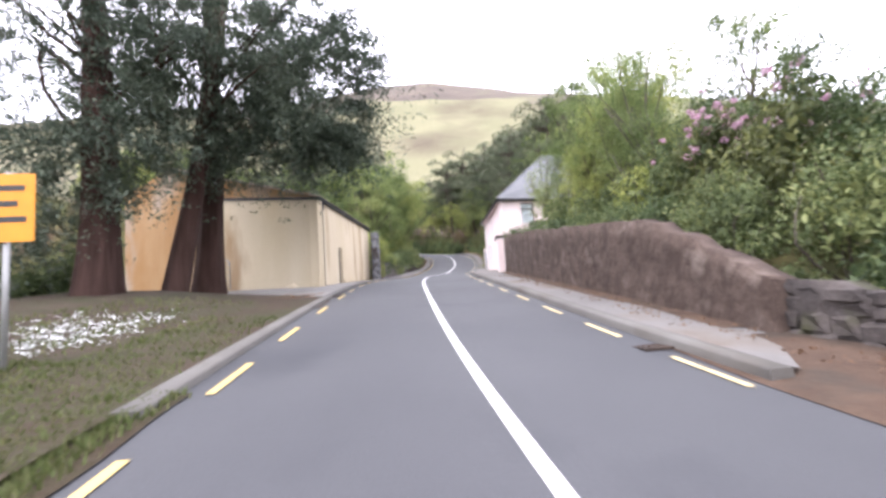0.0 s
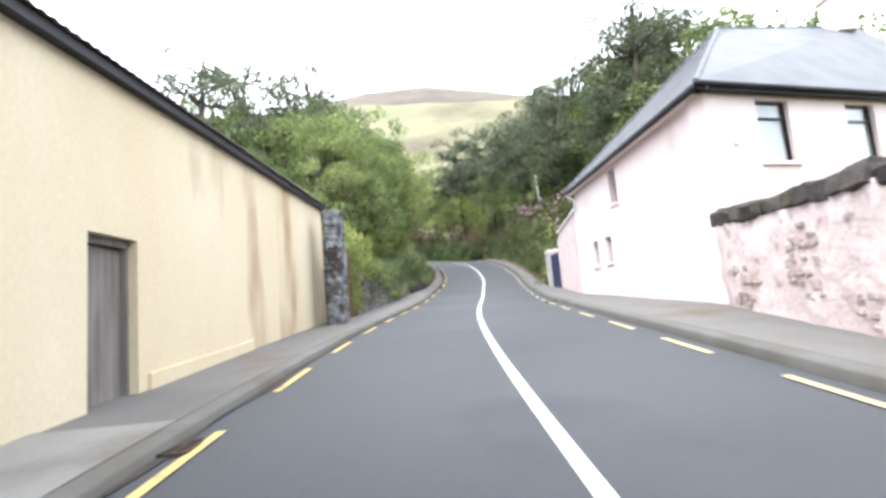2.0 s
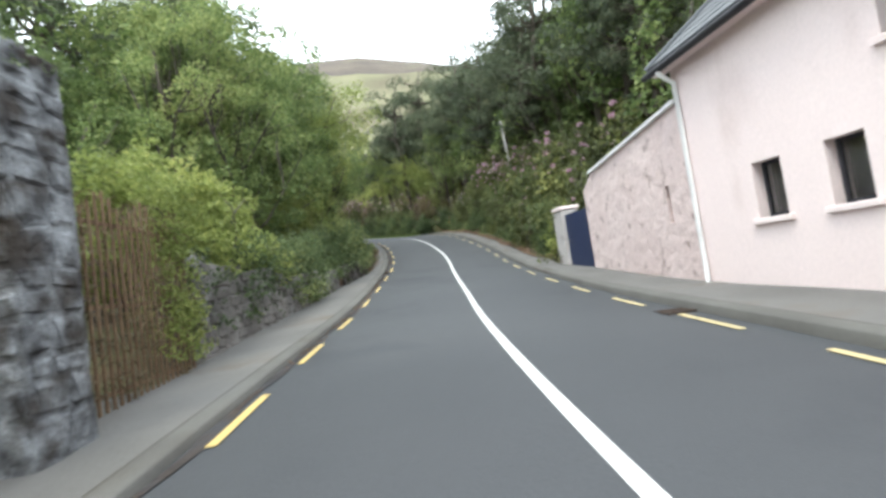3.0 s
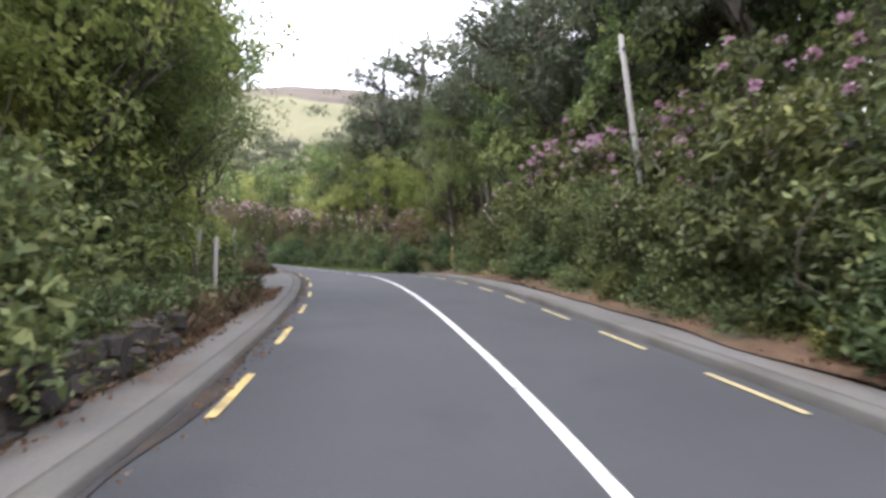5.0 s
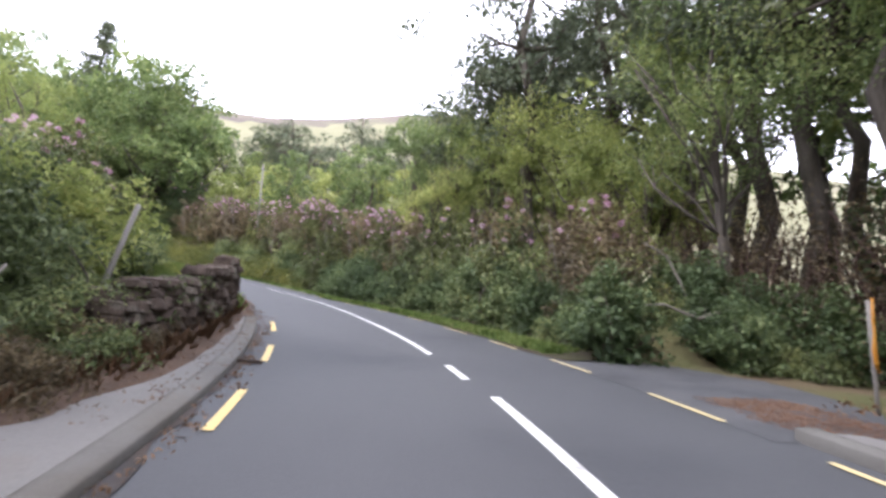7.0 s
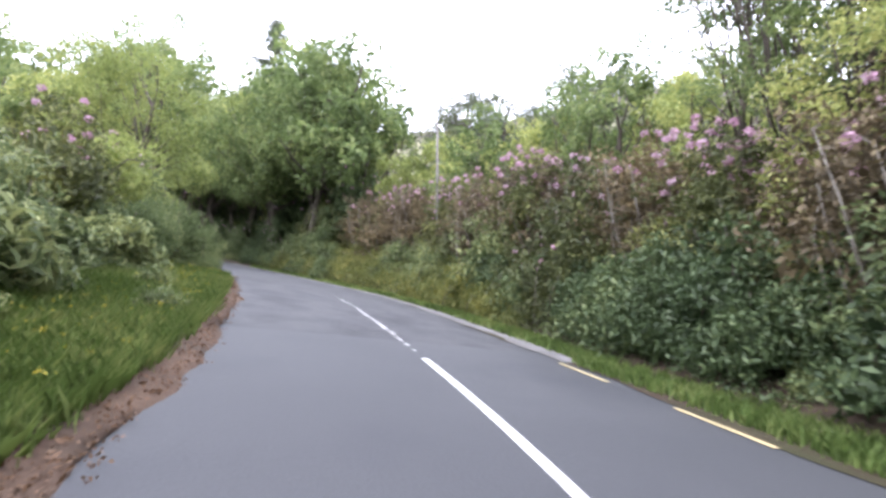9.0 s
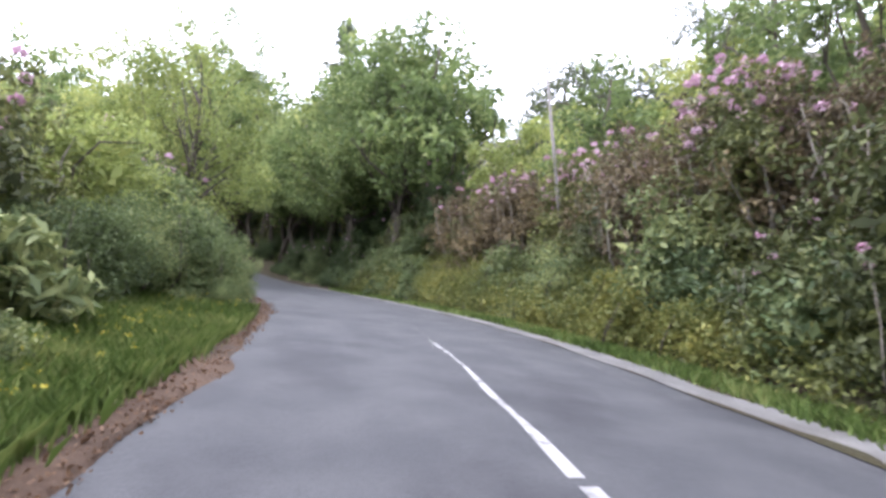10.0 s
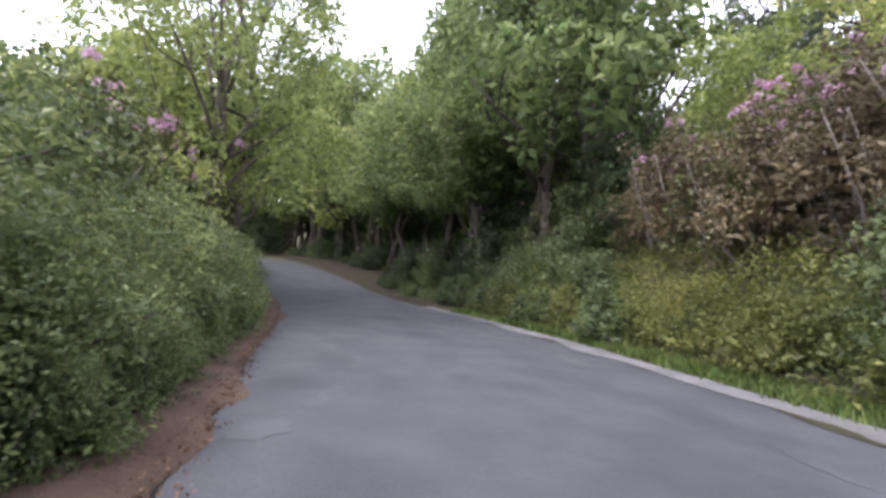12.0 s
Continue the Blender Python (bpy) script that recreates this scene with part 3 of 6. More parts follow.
def bush(seed, w, h, leaf, leaves=5000, size=0.16, clumps=70, stems=9, blooms=0, label="dense leafy bush", name="bush", bare=0.0, bark=None, spread=0.34, slim=0.42):
    """A bush with several stems, leaf clumps over an uneven dome and, if wanted, blossom trusses near its top."""
    rng = np.random.default_rng(seed)
    root = thing(name, Matrix(), label, "bush")
    bm = bmesh.new()
    u = rng.uniform(0, 2 * math.pi, clumps)
    rad = np.sqrt(rng.uniform(0.02, 1, clumps))
    lump = 1 + 0.22 * np.sin(3 * u + seed) + 0.12 * np.sin(7 * u)
    z = rng.uniform(bare, 1, clumps) ** 0.8
    lim = np.sqrt(np.clip(1.12 - z**2.2, 0.1, 1))
    cl = np.stack([np.cos(u) * rad * lim * lump * w / 2, np.sin(u) * rad * lim * lump * w / 2, 0.1 + z * h * (0.9 + 0.18 * np.sin(5 * u + seed))], -1)
    for c in cl[rng.permutation(clumps)[:stems]]:
        limb(bm, rng, (c[0] * 0.25, c[1] * 0.25, -0.2), c, 0.035, 0.01, 0.14, 5, 5)
    bm.verts.ensure_lookup_table()
    per = 25
    for k in range(stems - 1):
        bm.faces.new((bm.verts[k * per], bm.verts[k * per + 1], bm.verts[(k + 1) * per]))
    smooth_shade(part("stem", bm, bark or M_BARK, root, "thin crooked branching wood"))
    v1, f1 = leaf_cloud(rng, cl, spread, leaves, size, slim=slim)
    v2, f2 = leaf_cloud(rng, cl * np.array([0.7, 0.7, 0.78]), spread * 1.1, leaves * 0.2, size * 2.0, slim=slim)
    part("foliage", mesh_np("foliage", np.concatenate([v1, v2]), np.concatenate([f1, f2 + len(v1)]), leaf), None, root)
    if blooms:
        top = cl[np.argsort(-(cl[:, 2] + 0.35 * np.hypot(cl[:, 0], cl[:, 1])))[: max(10, clumps // 3)]]
        pk = top[rng.integers(0, len(top), blooms)] + rng.normal(size=(blooms, 3)) * 0.2 + np.array([0, 0, 0.18])
        part("blossom", cloud_mesh("blossom", rng, pk, 0.1, blooms * 22, 0.085, L_PETAL, slim=0.8), None, root, "round trusses of mauve-pink blossom")
    return root


def strew(rng, name, pts, spread, per, size, material, label, category, slim=0.4, up=0.3, flat=(1, 1, 0.6)):
    """One uncountable patch of small leaves laid along many points."""
    ob = new(name, cloud_mesh(name, rng, pts, spread, len(pts) * per, size, material, slim=slim, up=up, flat=flat))
    return tagged(ob, label, category, kind="stuff")


def blades(rng, name, spots, height, material, label, tuft=1, width=0.012):
    """Grass: thin bent blades standing on the given spots."""
    spots = np.repeat(np.asarray(spots, float), tuft, 0)
    n = len(spots)
    p = spots + np.c_[rng.normal(0, 0.06, (n, 2)), np.zeros(n)]
    h = (height * rng.uniform(0.4, 1.25, n))[:, None]
    a = rng.uniform(0, 2 * np.pi, n)
    d = np.stack([np.cos(a), np.sin(a), np.zeros(n)], -1)
    w = np.stack([-d[:, 1], d[:, 0], np.zeros(n)], -1) * width
    tip = p + d * h * rng.uniform(0.1, 0.7, n)[:, None] + np.array([0, 0, 1]) * h
    midp = p + d * h * 0.12 + np.array([0, 0, 0.55]) * h
    v = np.stack([p - w, p + w, midp + w * 0.8, tip, midp - w * 0.8], 1).reshape(-1, 3)
    return tagged(new(name, mesh_np(name, v, np.arange(n * 5).reshape(n, 5), material)), label, "grass", kind="stuff")


def scatter(rng, s0, s1, l0, l1, n, dz=0.0):
    """n random spots on the ground of a stretch beside the road."""
    s, lat = rng.uniform(s0, s1, n), rng.uniform(l0, l1, n)
    p = np.array([at(a, b) for a, b in zip(s, lat)])
    p[:, 2] = np.maximum(ground_height(p[:, 0], p[:, 1]), p[:, 2] - 0.4) + dz
    return p


def stand(s, lat, sink=0.05):
    """A foot on the ground beside the road."""
    p = at(s, lat)
    p.z = float(ground_height(p.x, p.y)[0]) - sink
    return p


PLACED = set()


def plant(ob, s, lat, scale=1.0, turn=0.0, stretch=1.0, z=None):
    """Stands a plant beside the road: the first time itself, then copies."""
    p = stand(s, lat)
    if z is not None:
        p.z = z
    m = Matrix.Translation(p) @ pose(0, 0, 0, 0, 0, turn)
    if ob.name in PLACED:
        o = copy_thing(ob, m)
    else:
        PLACED.add(ob.name)
        o = ob
        o.matrix_basis = m
    o.scale = (scale, scale, scale * stretch)
    return o


# ---- old surface, markings, kerbs ----
tagged(part("old_road", ribbon("old_road", 108, 184, [(-5.0, -0.06), (lambda s: np.interp(s, [108, 116, 122, 126, 130], [-3.3, -3.4, -3.7, -4.1, -4.5]), 0.0), (-1.5, 0.008), (0, 0.012), (1.3, 0.008), (2.5, 0.0), (2.9, -0.03)], M_OLD_ASPHALT, wobble=0.05), None),
       "worn patched grey asphalt road under trees", "road", kind="structure")


def stripe(name, s0, s1, lat, width, material, label, group="", dz=0.016, wob=0.0):
    fn = (lambda s: lat(s) - width / 2) if callable(lat) else lat - width / 2
    fn2 = (lambda s: lat(s) + width / 2) if callable(lat) else lat + width / 2
    ob = part(name, ribbon(name, s0, s1, [(fn, dz), (fn2, dz)], material, step=0.25, wobble=wob, seed=int(abs(s0) * 10)), None)
    return tagged(ob, label, "road marking", group, kind="structure")


stripe("centre_line", -5.4, 82.8, 0.0, 0.13, M_WHITE_LINE, "solid white painted line along the road's middle")
stripe("centre_dash", 84.1, 85.5, -0.1, 0.12, M_WHITE_LINE, "short white painted dash on the road's middle")
stripe("centre_line", 86.85, 106.2, lambda s: np.interp(s, [90, 98], [-0.12, -0.27]), 0.12, M_WHITE_LINE, "solid white painted line along the road's middle")
for _a, _b in ((106.9, 107.05), (107.4, 107.7), (107.9, 108.5), (108.65, 109.3), (109.45, 116.6)):
    stripe("worn_centre_line", _a, _b, -0.29, 0.085, M_WORN_LINE, "worn broken white line on old asphalt", wob=0.016)
for _m in [*np.interp(np.arange(0, 18), [0, 1, 2, 4, 5, 13, 17], [2.1, 5.13, 8.18, 15.3, 18.2, 41.07, 54.1]), *[57.33 + 3.12 * k for k in range(9)]]:
    stripe("edge_dash", sta(_m), sta(_m + 1.42), -2.89, 0.1, M_AMBER_LINE, "yellow painted dash along the road edge", "yellow edge dashes")
for _m in [*np.interp(np.arange(0, 22), [0, 1, 4, 5, 8, 9, 13, 14, 20, 21], [4.0, 6.65, 14.35, 16.9, 24.1, 26.65, 36.3, 38.7, 54.6, 57.0]), *np.interp(np.arange(0, 15), [0, 1, 3, 7, 8, 9, 14], [59.5, 61.96, 66.72, 76.57, 79.31, 82.0, 95.0])]:
    stripe("edge_dash", sta(_m), sta(_m + 1.3), 2.44, 0.09, M_YELLOW_LINE, "yellow painted dash along the road edge", "yellow edge dashes")


def kerb(name, s0, s1, lat, side, label, top=0.13):
    o = side
    rows = [(lambda s, d=d: lat(s) + o * d, z) for d, z in ((0.0, -0.05), (0.012, top - 0.02), (0.034, top), (0.2, top + 0.006), (0.26, top + 0.004), (0.262, -0.05))]
    if side < 0:
        rows = rows[::-1]
    return tagged(part(name, ribbon(name, s0, s1, rows, M_KERB, caps=True), None), label, "kerb", kind="structure")


def kerb_line(s):
    return np.interp(s, [5, 20, 33, 46, 56, 91], [-3.22, -3.18, -3.1, -3.1, -3.2, -3.22])


kerb("kerb", 4.4, 91.0, kerb_line, -1, "weathered concrete kerb beside the road", 0.1)
kerb("kerb", 4.1, 80.9, lambda s: 2.72, 1, "weathered concrete kerb beside the road")


def left_edge(s):
    return np.interp(s, [16, 22.6, 23, 37, 38, 42, 50, 54, 69.6, 71.0, 72.4, 74, 76.2, 78, 79.5, 81, 83, 86.6, 91], [-3.8, -6.0, -5.7, -5.7, -4.9, -5.1, -4.6, -4.0, -4.05, -4.5, -5.7, -7.6, -7.7, -6.8, -5.4, -4.4, -4.1, -3.95, -3.75])


def right_edge(s):
    return np.interp(s, [4, 6, 24, 30.5, 39, 47, 52, 80, 82], [3.0, 4.3, 4.3, 5.1, 4.2, 4.3, 3.75, 3.7, 3.2])


tagged(part("footpath_left", ribbon("footpath_left", 16.0, 91.0, [(left_edge, 0.07), (lambda s: min(left_edge(s) * 0.5 - 1.65, -3.5), 0.098), (lambda s: kerb_line(s) - 0.2, 0.102)], M_FOOTPATH, wobble=0.06, edges="first"), None),
       "cracked concrete footpath with leaf litter", "footpath", kind="structure")
tagged(part("footpath_right", ribbon("footpath_right", 4.2, 80.7, [(2.94, 0.12), (lambda s: right_edge(s) * 0.5 + 1.45, 0.118), (right_edge, 0.09)], M_FOOTPATH, wobble=0.05, edges="last"), None),
       "pale concrete footpath along the wall", "footpath", kind="structure")
# farmyard apron
tagged(part("yard_apron", ribbon("yard_apron", 15.7, 25.5, [(-14.0, 0.16), (-8.0, 0.14), (-5.0, 0.112), (-3.4, 0.108)], M_APRON, wobble=0.1, edges="first"), None),
       "concrete apron in front of the shed", "driveway", kind="structure")
tagged(part("field_entrance", ribbon("field_entrance", 80.8, 86.9, [(2.4, 0.0075), (3.0, 0.014), (5.0, 0.05), (8.5, 0.16)], M_OLD_ASPHALT, wobble=0.05), None),
       "tarred field entrance with reddish gravel", "driveway", kind="structure")


# ---- the tan shed ----
def wall_line(a, b):
    """Pose at a with x along the wall to b, and the length."""
    d = Vector(b) - Vector(a)
    return Matrix.Translation(a) @ pose(0, 0, 0, 0, 0, math.degrees(math.atan2(d.y, d.x))), Vector((d.x, d.y)).length


SHED_C = Vector((-5.9, 22.1, 2.2))


def slab(bm, x0, x1, y0, y1, z0, za, zb, along="y"):
    """A wall block whose top slopes from za to zb along one axis."""
    v = []
    for x, y in ((x0, y0), (x1, y0), (x1, y1), (x0, y1)):
        t = (y - y0) / (y1 - y0) if along == "y" else (x - x0) / (x1 - x0)
        v.append((bm.verts.new((x, y, z0)), bm.verts.new((x, y, za + (zb - za) * t))))
    lo, hi = [p[0] for p in v], [p[1] for p in v]
    bm.faces.new(lo[::-1])
    bm.faces.new(hi)
    for k in range(4):
        bm.faces.new((lo[k], lo[(k + 1) % 4], hi[(k + 1) % 4], hi[k]))


def build_shed():
    root = thing("shed", Matrix.Translation(SHED_C), "tan rendered farm shed with dark eaves and rusty sheeting", "shed")
    L, W = 15.2, 6.4
    skew = pose(0, 0, 0, 0, 0, -17.7)

    def hy(y):
        return 4.35 + y * 0.045

    ridge_x = -9.2
    bm = bmesh.new()
    d0, d1, dh0, dh1 = 4.2, 5.1, 0.3, 2.52
    slab(bm, -0.4, 0, 0, d0, -0.6, hy(0), hy(d0))
    slab(bm, -0.4, 0, d1, L, -0.6, hy(d1), hy(L))
    slab(bm, -0.4, 0, d0, d1, dh1, hy(d0), hy(d1))
    box(bm, -0.4, 0, d0, d1, -0.6, dh0)
    part("road_wall", bm, M_TAN, root, "stained tan render")

    def fx(x):
        return hy(0) + 0.12 * -x

    def front(name, bm, material, label=""):
        bmesh.ops.transform(bm, matrix=skew, verts=bm.verts)
        return part(name, bm, material, root, label)

    bm = bmesh.new()
    slab(bm, -W, 0.0, 0.0, 0.4, -0.6, fx(-W), fx(0), "x")
    front("front_wall", bm, M_TAN, "plain tan render")
    bm = bmesh.new()
    slab(bm, ridge_x + 0.25, -0.4, L - 0.4, L - 0.003, -0.6, hy(L) + 2.6, hy(L) - 0.1, "x")
    part("rear_wall", bm, M_TAN, root)
    bm = bmesh.new()
    box(bm, -0.62, 0.0, -0.03, 0.0, -0.6, hy(0) - 0.05)
    front("corner_pilaster", bm, M_TAN, "paler smooth render strip")
    bm = bmesh.new()
    rng = np.random.default_rng(4)
    rings = []
    for k, x in enumerate(np.linspace(-2.2, 0.03, 16)):
        h = 0.12 + 0.34 * math.exp(-((x + 1.55) / 0.42) ** 2) + 0.3 * math.exp(-((x + 0.05) / 0.25) ** 2) + rng.normal(0, 0.02)
        d = 0.1 + 0.12 * math.exp(-((x + 1.5) / 0.6) ** 2) + rng.uniform(0, 0.03)
        rings.append([bm.verts.new(p) for p in ((x, 0.05, -0.5), (x, -d - 0.05, -0.5), (x, -d, h * 0.55), (x, -d * 0.55, h * 0.92), (x, 0.05, h))])
    for a, b in zip(rings, rings[1:]):
        for j in range(4):
            bm.faces.new((a[j], b[j], b[j + 1], a[j + 1]))
    bm.faces.new(rings[0])
    bm.faces.new(rings[-1][::-1])
    front("footing", bm, M_TAN, "crumbling base of rough render")
    bm = bmesh.new()
    slab(bm, -0.05, 0.05, 5.3, 8.8, -0.3, 0.75, 0.95)
    part("plinth", bm, M_TAN, root, "low stained plinth")
    dr = new("door")
    dr.parent = root
    dr["label"] = "weathered grey plank door"
    for k in range(6):
        bm = bmesh.new()
        box(bm, -0.24, -0.2, d0 + 0.05 + k * 0.133, d0 + 0.05 + k * 0.133 + 0.128, dh0 + 0.02, dh1 - 0.12, 0.006)
        part("plank", bm, M_GREY_WOOD, dr)
    bm = bmesh.new()
    box(bm, -0.26, -0.12, d0, d0 + 0.05, dh0, dh1)
    box(bm, -0.26, -0.12, d1 - 0.05, d1, dh0, dh1)
    box(bm, -0.26, -0.12, d0 + 0.05, d1 - 0.05, dh1 - 0.1, dh1)
    part("door_frame", bm, M_GREY_WOOD, root)
    bm = bmesh.new()
    box(bm, -0.2, 0.06, d0 - 0.02, d1 + 0.02, dh0 - 0.12, dh0 + 0.004, 0.01)
    part("door_step", bm, M_KERB, root)
    bm = bmesh.new()
    slab(bm, 0.003, 0.15, -0.1, L + 0.1, hy(0) - 0.03, hy(0) + 0.1, hy(L) + 0.1)
    for v in bm.verts:
        if v.co.z < hy(0):
            v.co.z += (v.co.y + 0.1) * 0.045
    part("eaves_board", bm, M_DARK_TRIM, root, "dark eaves board")
    bm = bmesh.new()
    H = hy(0)
    tube(bm, [(0.12, 0.62, H + 0.02), (0.12, 0.6, H - 0.25), (0.06, 0.58, H - 0.5), (0.06, 0.56, H * 0.5), (0.06, 0.55, 0.1)], [0.055] * 5, 10)
    smooth_shade(part("downpipe", bm, M_DARK_TRIM, root, "black downpipe"))
    bm = bmesh.new()
    slab(bm, -W - 0.05, 0.1, -0.06, 0.1, fx(0), fx(-W) + 0.1, fx(0) + 0.1, "x")
    for v in bm.verts:
        if v.co.z < fx(0) + 0.05:
            v.co.z = fx(v.co.x) - 0.03
    front("lintel_strip", bm, M_DARK_TRIM)

    def top(x):
        return H + 0.15 + 0.30 * min(-x, 9.2) - 0.35 * max(0.0, -x - 9.2)

    def corrugated(x0, x1, low, y):
        xs = np.linspace(x0, x1, int((x1 - x0) / 0.04))
        v, f = [], []
        for i, x in enumerate(xs):
            dy = 0.02 * math.sin(i * math.pi / 2)
            v += [tuple(skew @ Vector((x, y + dy, low(x)))), tuple(skew @ Vector((x, y + dy, top(x))))]
            if i:
                f.append((2 * i - 2, 2 * i, 2 * i + 1, 2 * i - 1))
        return mesh_np("sheeting", v, f, M_RUST_SHEET)

    part("sheeting", corrugated(-W - 0.02, -0.1, lambda x: fx(x) + 0.05, 0.06), None, root, "rust-streaked corrugated sheeting")
    part("sheeting", corrugated(-12.4, -W - 0.02, lambda x: -0.4, 0.14), None, root, "rust-orange corrugated doors")
    v, f = [], []
    for i, y in enumerate(np.arange(-0.12, L + 0.15, 0.04)):
        dz = 0.018 * math.sin(i * math.pi / 2) + 0.045 * y + 0.04
        y2 = y + (-ridge_x) * math.tan(radians(17.7)) * (1 - max(y, 0) / L)
        v += [(0.22, y, top(0.22) + dz), (ridge_x, y2, top(ridge_x) + dz)]
        if i:
            f.append((2 * i - 2, 2 * i, 2 * i + 1, 2 * i - 1))
    part("roof", mesh_np("roof", v, f, M_ROOF_SHEET), None, root, "weathered corrugated roof")
    bm = bmesh.new()
    slab(bm, ridge_x, ridge_x + 0.25, 3.2, L, -0.6, top(ridge_x) + 0.1, top(ridge_x) + 0.6)
    part("side_wall", bm, M_TAN, root)
    bm = bmesh.new()
    tube(bm, [(0.2, -0.12, top(0.2)), (ridge_x, -0.12, top(ridge_x))], [0.06, 0.06], 6)
    front("barge_board", bm, M_ROOF_SHEET)
    return root


build_shed()


def build_gate():
    root = thing("farm_gate", Matrix.Translation((-10.45, 22.8, 2.6)) @ pose(0, 0, 0, 0, 0, 163), "grey tubular steel farm gate by the shed", "gate")
    bm = bmesh.new()
    tube(bm, [(0, 0, 0.0), (0, 0, 1.2), (0.05, 0, 1.33), (0.2, 0, 1.42), (2.6, 0, 1.42), (2.6, 0, 0.05)], [0.03] * 6, 8)
    smooth_shade(part("gate_frame", bm, M_GALV, root))
    for z in (0.15, 0.42, 0.68, 0.94, 1.18):
        bm = bmesh.new()
        tube(bm, [(0, 0, z), (2.6, 0, z)], [0.02, 0.02], 6)
        part("rail", bm, M_GALV, root)
    for x in (0.85, 1.7):
        bm = bmesh.new()
        tube(bm, [(x, 0.02, 0.12), (x, 0.02, 1.42)], [0.018, 0.018], 6)
        part("upright", bm, M_GALV, root)


build_gate()


# ---- the pink house ----
HOUSE_C = Vector((3.95, 30.45, 2.95))
HOUSE_YAW = 1.6
HOUSE_EAVE = 7.52


def window(root, m, w, h, kind="curtain", name="window", deep=0.16):
    """A window in a wall whose outer face is local y = 0, opening centred on x, with its foot at z = 0; seen from -y."""
    win = new(name)
    win.parent = root
    win.matrix_basis = m
    bm = bmesh.new()
    f = 0.055
    y0, y1 = deep - 0.06, deep
    box(bm, -w / 2, -w / 2 + f, y0, y1, 0, h, 0.006)
    box(bm, w / 2 - f, w / 2, y0, y1, 0, h, 0.006)
    box(bm, -w / 2, w / 2, y0, y1, 0, f, 0.006)
    box(bm, -w / 2, w / 2, y0, y1, h - f, h, 0.006)
    if kind == "curtain":
        box(bm, -w / 2, w / 2, y0, y1, h * 0.70, h * 0.70 + 0.06, 0.006)
    part("window_frame", bm, M_DARK_TRIM, win, "dark brown frame")
    bm = bmesh.new()
    box(bm, -w / 2, w / 2, deep - 0.035, deep - 0.029, 0, h)
    part("pane", bm, M_GLASS, win)
    bm = bmesh.new()
    if kind == "curtain":
        n = 40
        for k in range(n):
            x = -w / 2 + w * k / n
            dy = 0.02 * math.sin(k * 1.3)
            q = [bm.verts.new(p) for p in ((x, deep + 0.06 + dy, 0), (x + w / n, deep + 0.06 + 0.02 * math.sin((k + 1) * 1.3), 0), (x + w / n, deep + 0.06 + 0.02 * math.sin((k + 1) * 1.3), h), (x, deep + 0.06 + dy, h))]
            bm.faces.new(q)
        part("curtain", bm, M_CURTAIN, win, "white net curtain")
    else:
        # No room is modelled: a flat sheet carries its dimness as colour.
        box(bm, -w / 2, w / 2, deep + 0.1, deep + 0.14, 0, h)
        part("room_shade_sheet", bm, M_ROOM_SHADE, win, "flat sheet painted as the dim room behind the glass")
    bm = bmesh.new()
    box(bm, -w / 2 - 0.09, w / 2 + 0.09, -0.07, deep, -0.09, -0.0, 0.015)
    part("sill", bm, M_PINK, win)
    return win


M_GLASS = bpy.data.materials.new("window_glass")
M_GLASS.use_nodes = True
_p = M_GLASS.node_tree.nodes["Principled BSDF"]
_p.inputs["Base Color"].default_value = (0.9, 0.95, 0.95, 1)
_p.inputs["Roughness"].default_value, _p.inputs["IOR"].default_value = 0.03, 1.45
_p.inputs["Transmission Weight"].default_value = 1.0


def wall_with_holes(bm, length, height, thick, holes, foot=-0.8):
    """A wall along x from 0, outer face y = 0, body to y = thick, with rectangular holes (x0, x1, z0, z1)."""
    xs = sorted({0, length, *[h[0] for h in holes], *[h[1] for h in holes]})
    for a, b in zip(xs, xs[1:]):
        hs = sorted([h for h in holes if h[0] <= a + 1e-6 and h[1] >= b - 1e-6], key=lambda h: h[2])
        z = foot
        for h in hs:
            box(bm, a, b, 0, thick, z, h[2])
            z = h[3]
        box(bm, a, b, 0, thick, z, height)
    bmesh.ops.remove_doubles(bm, verts=bm.verts, dist=0.0005)


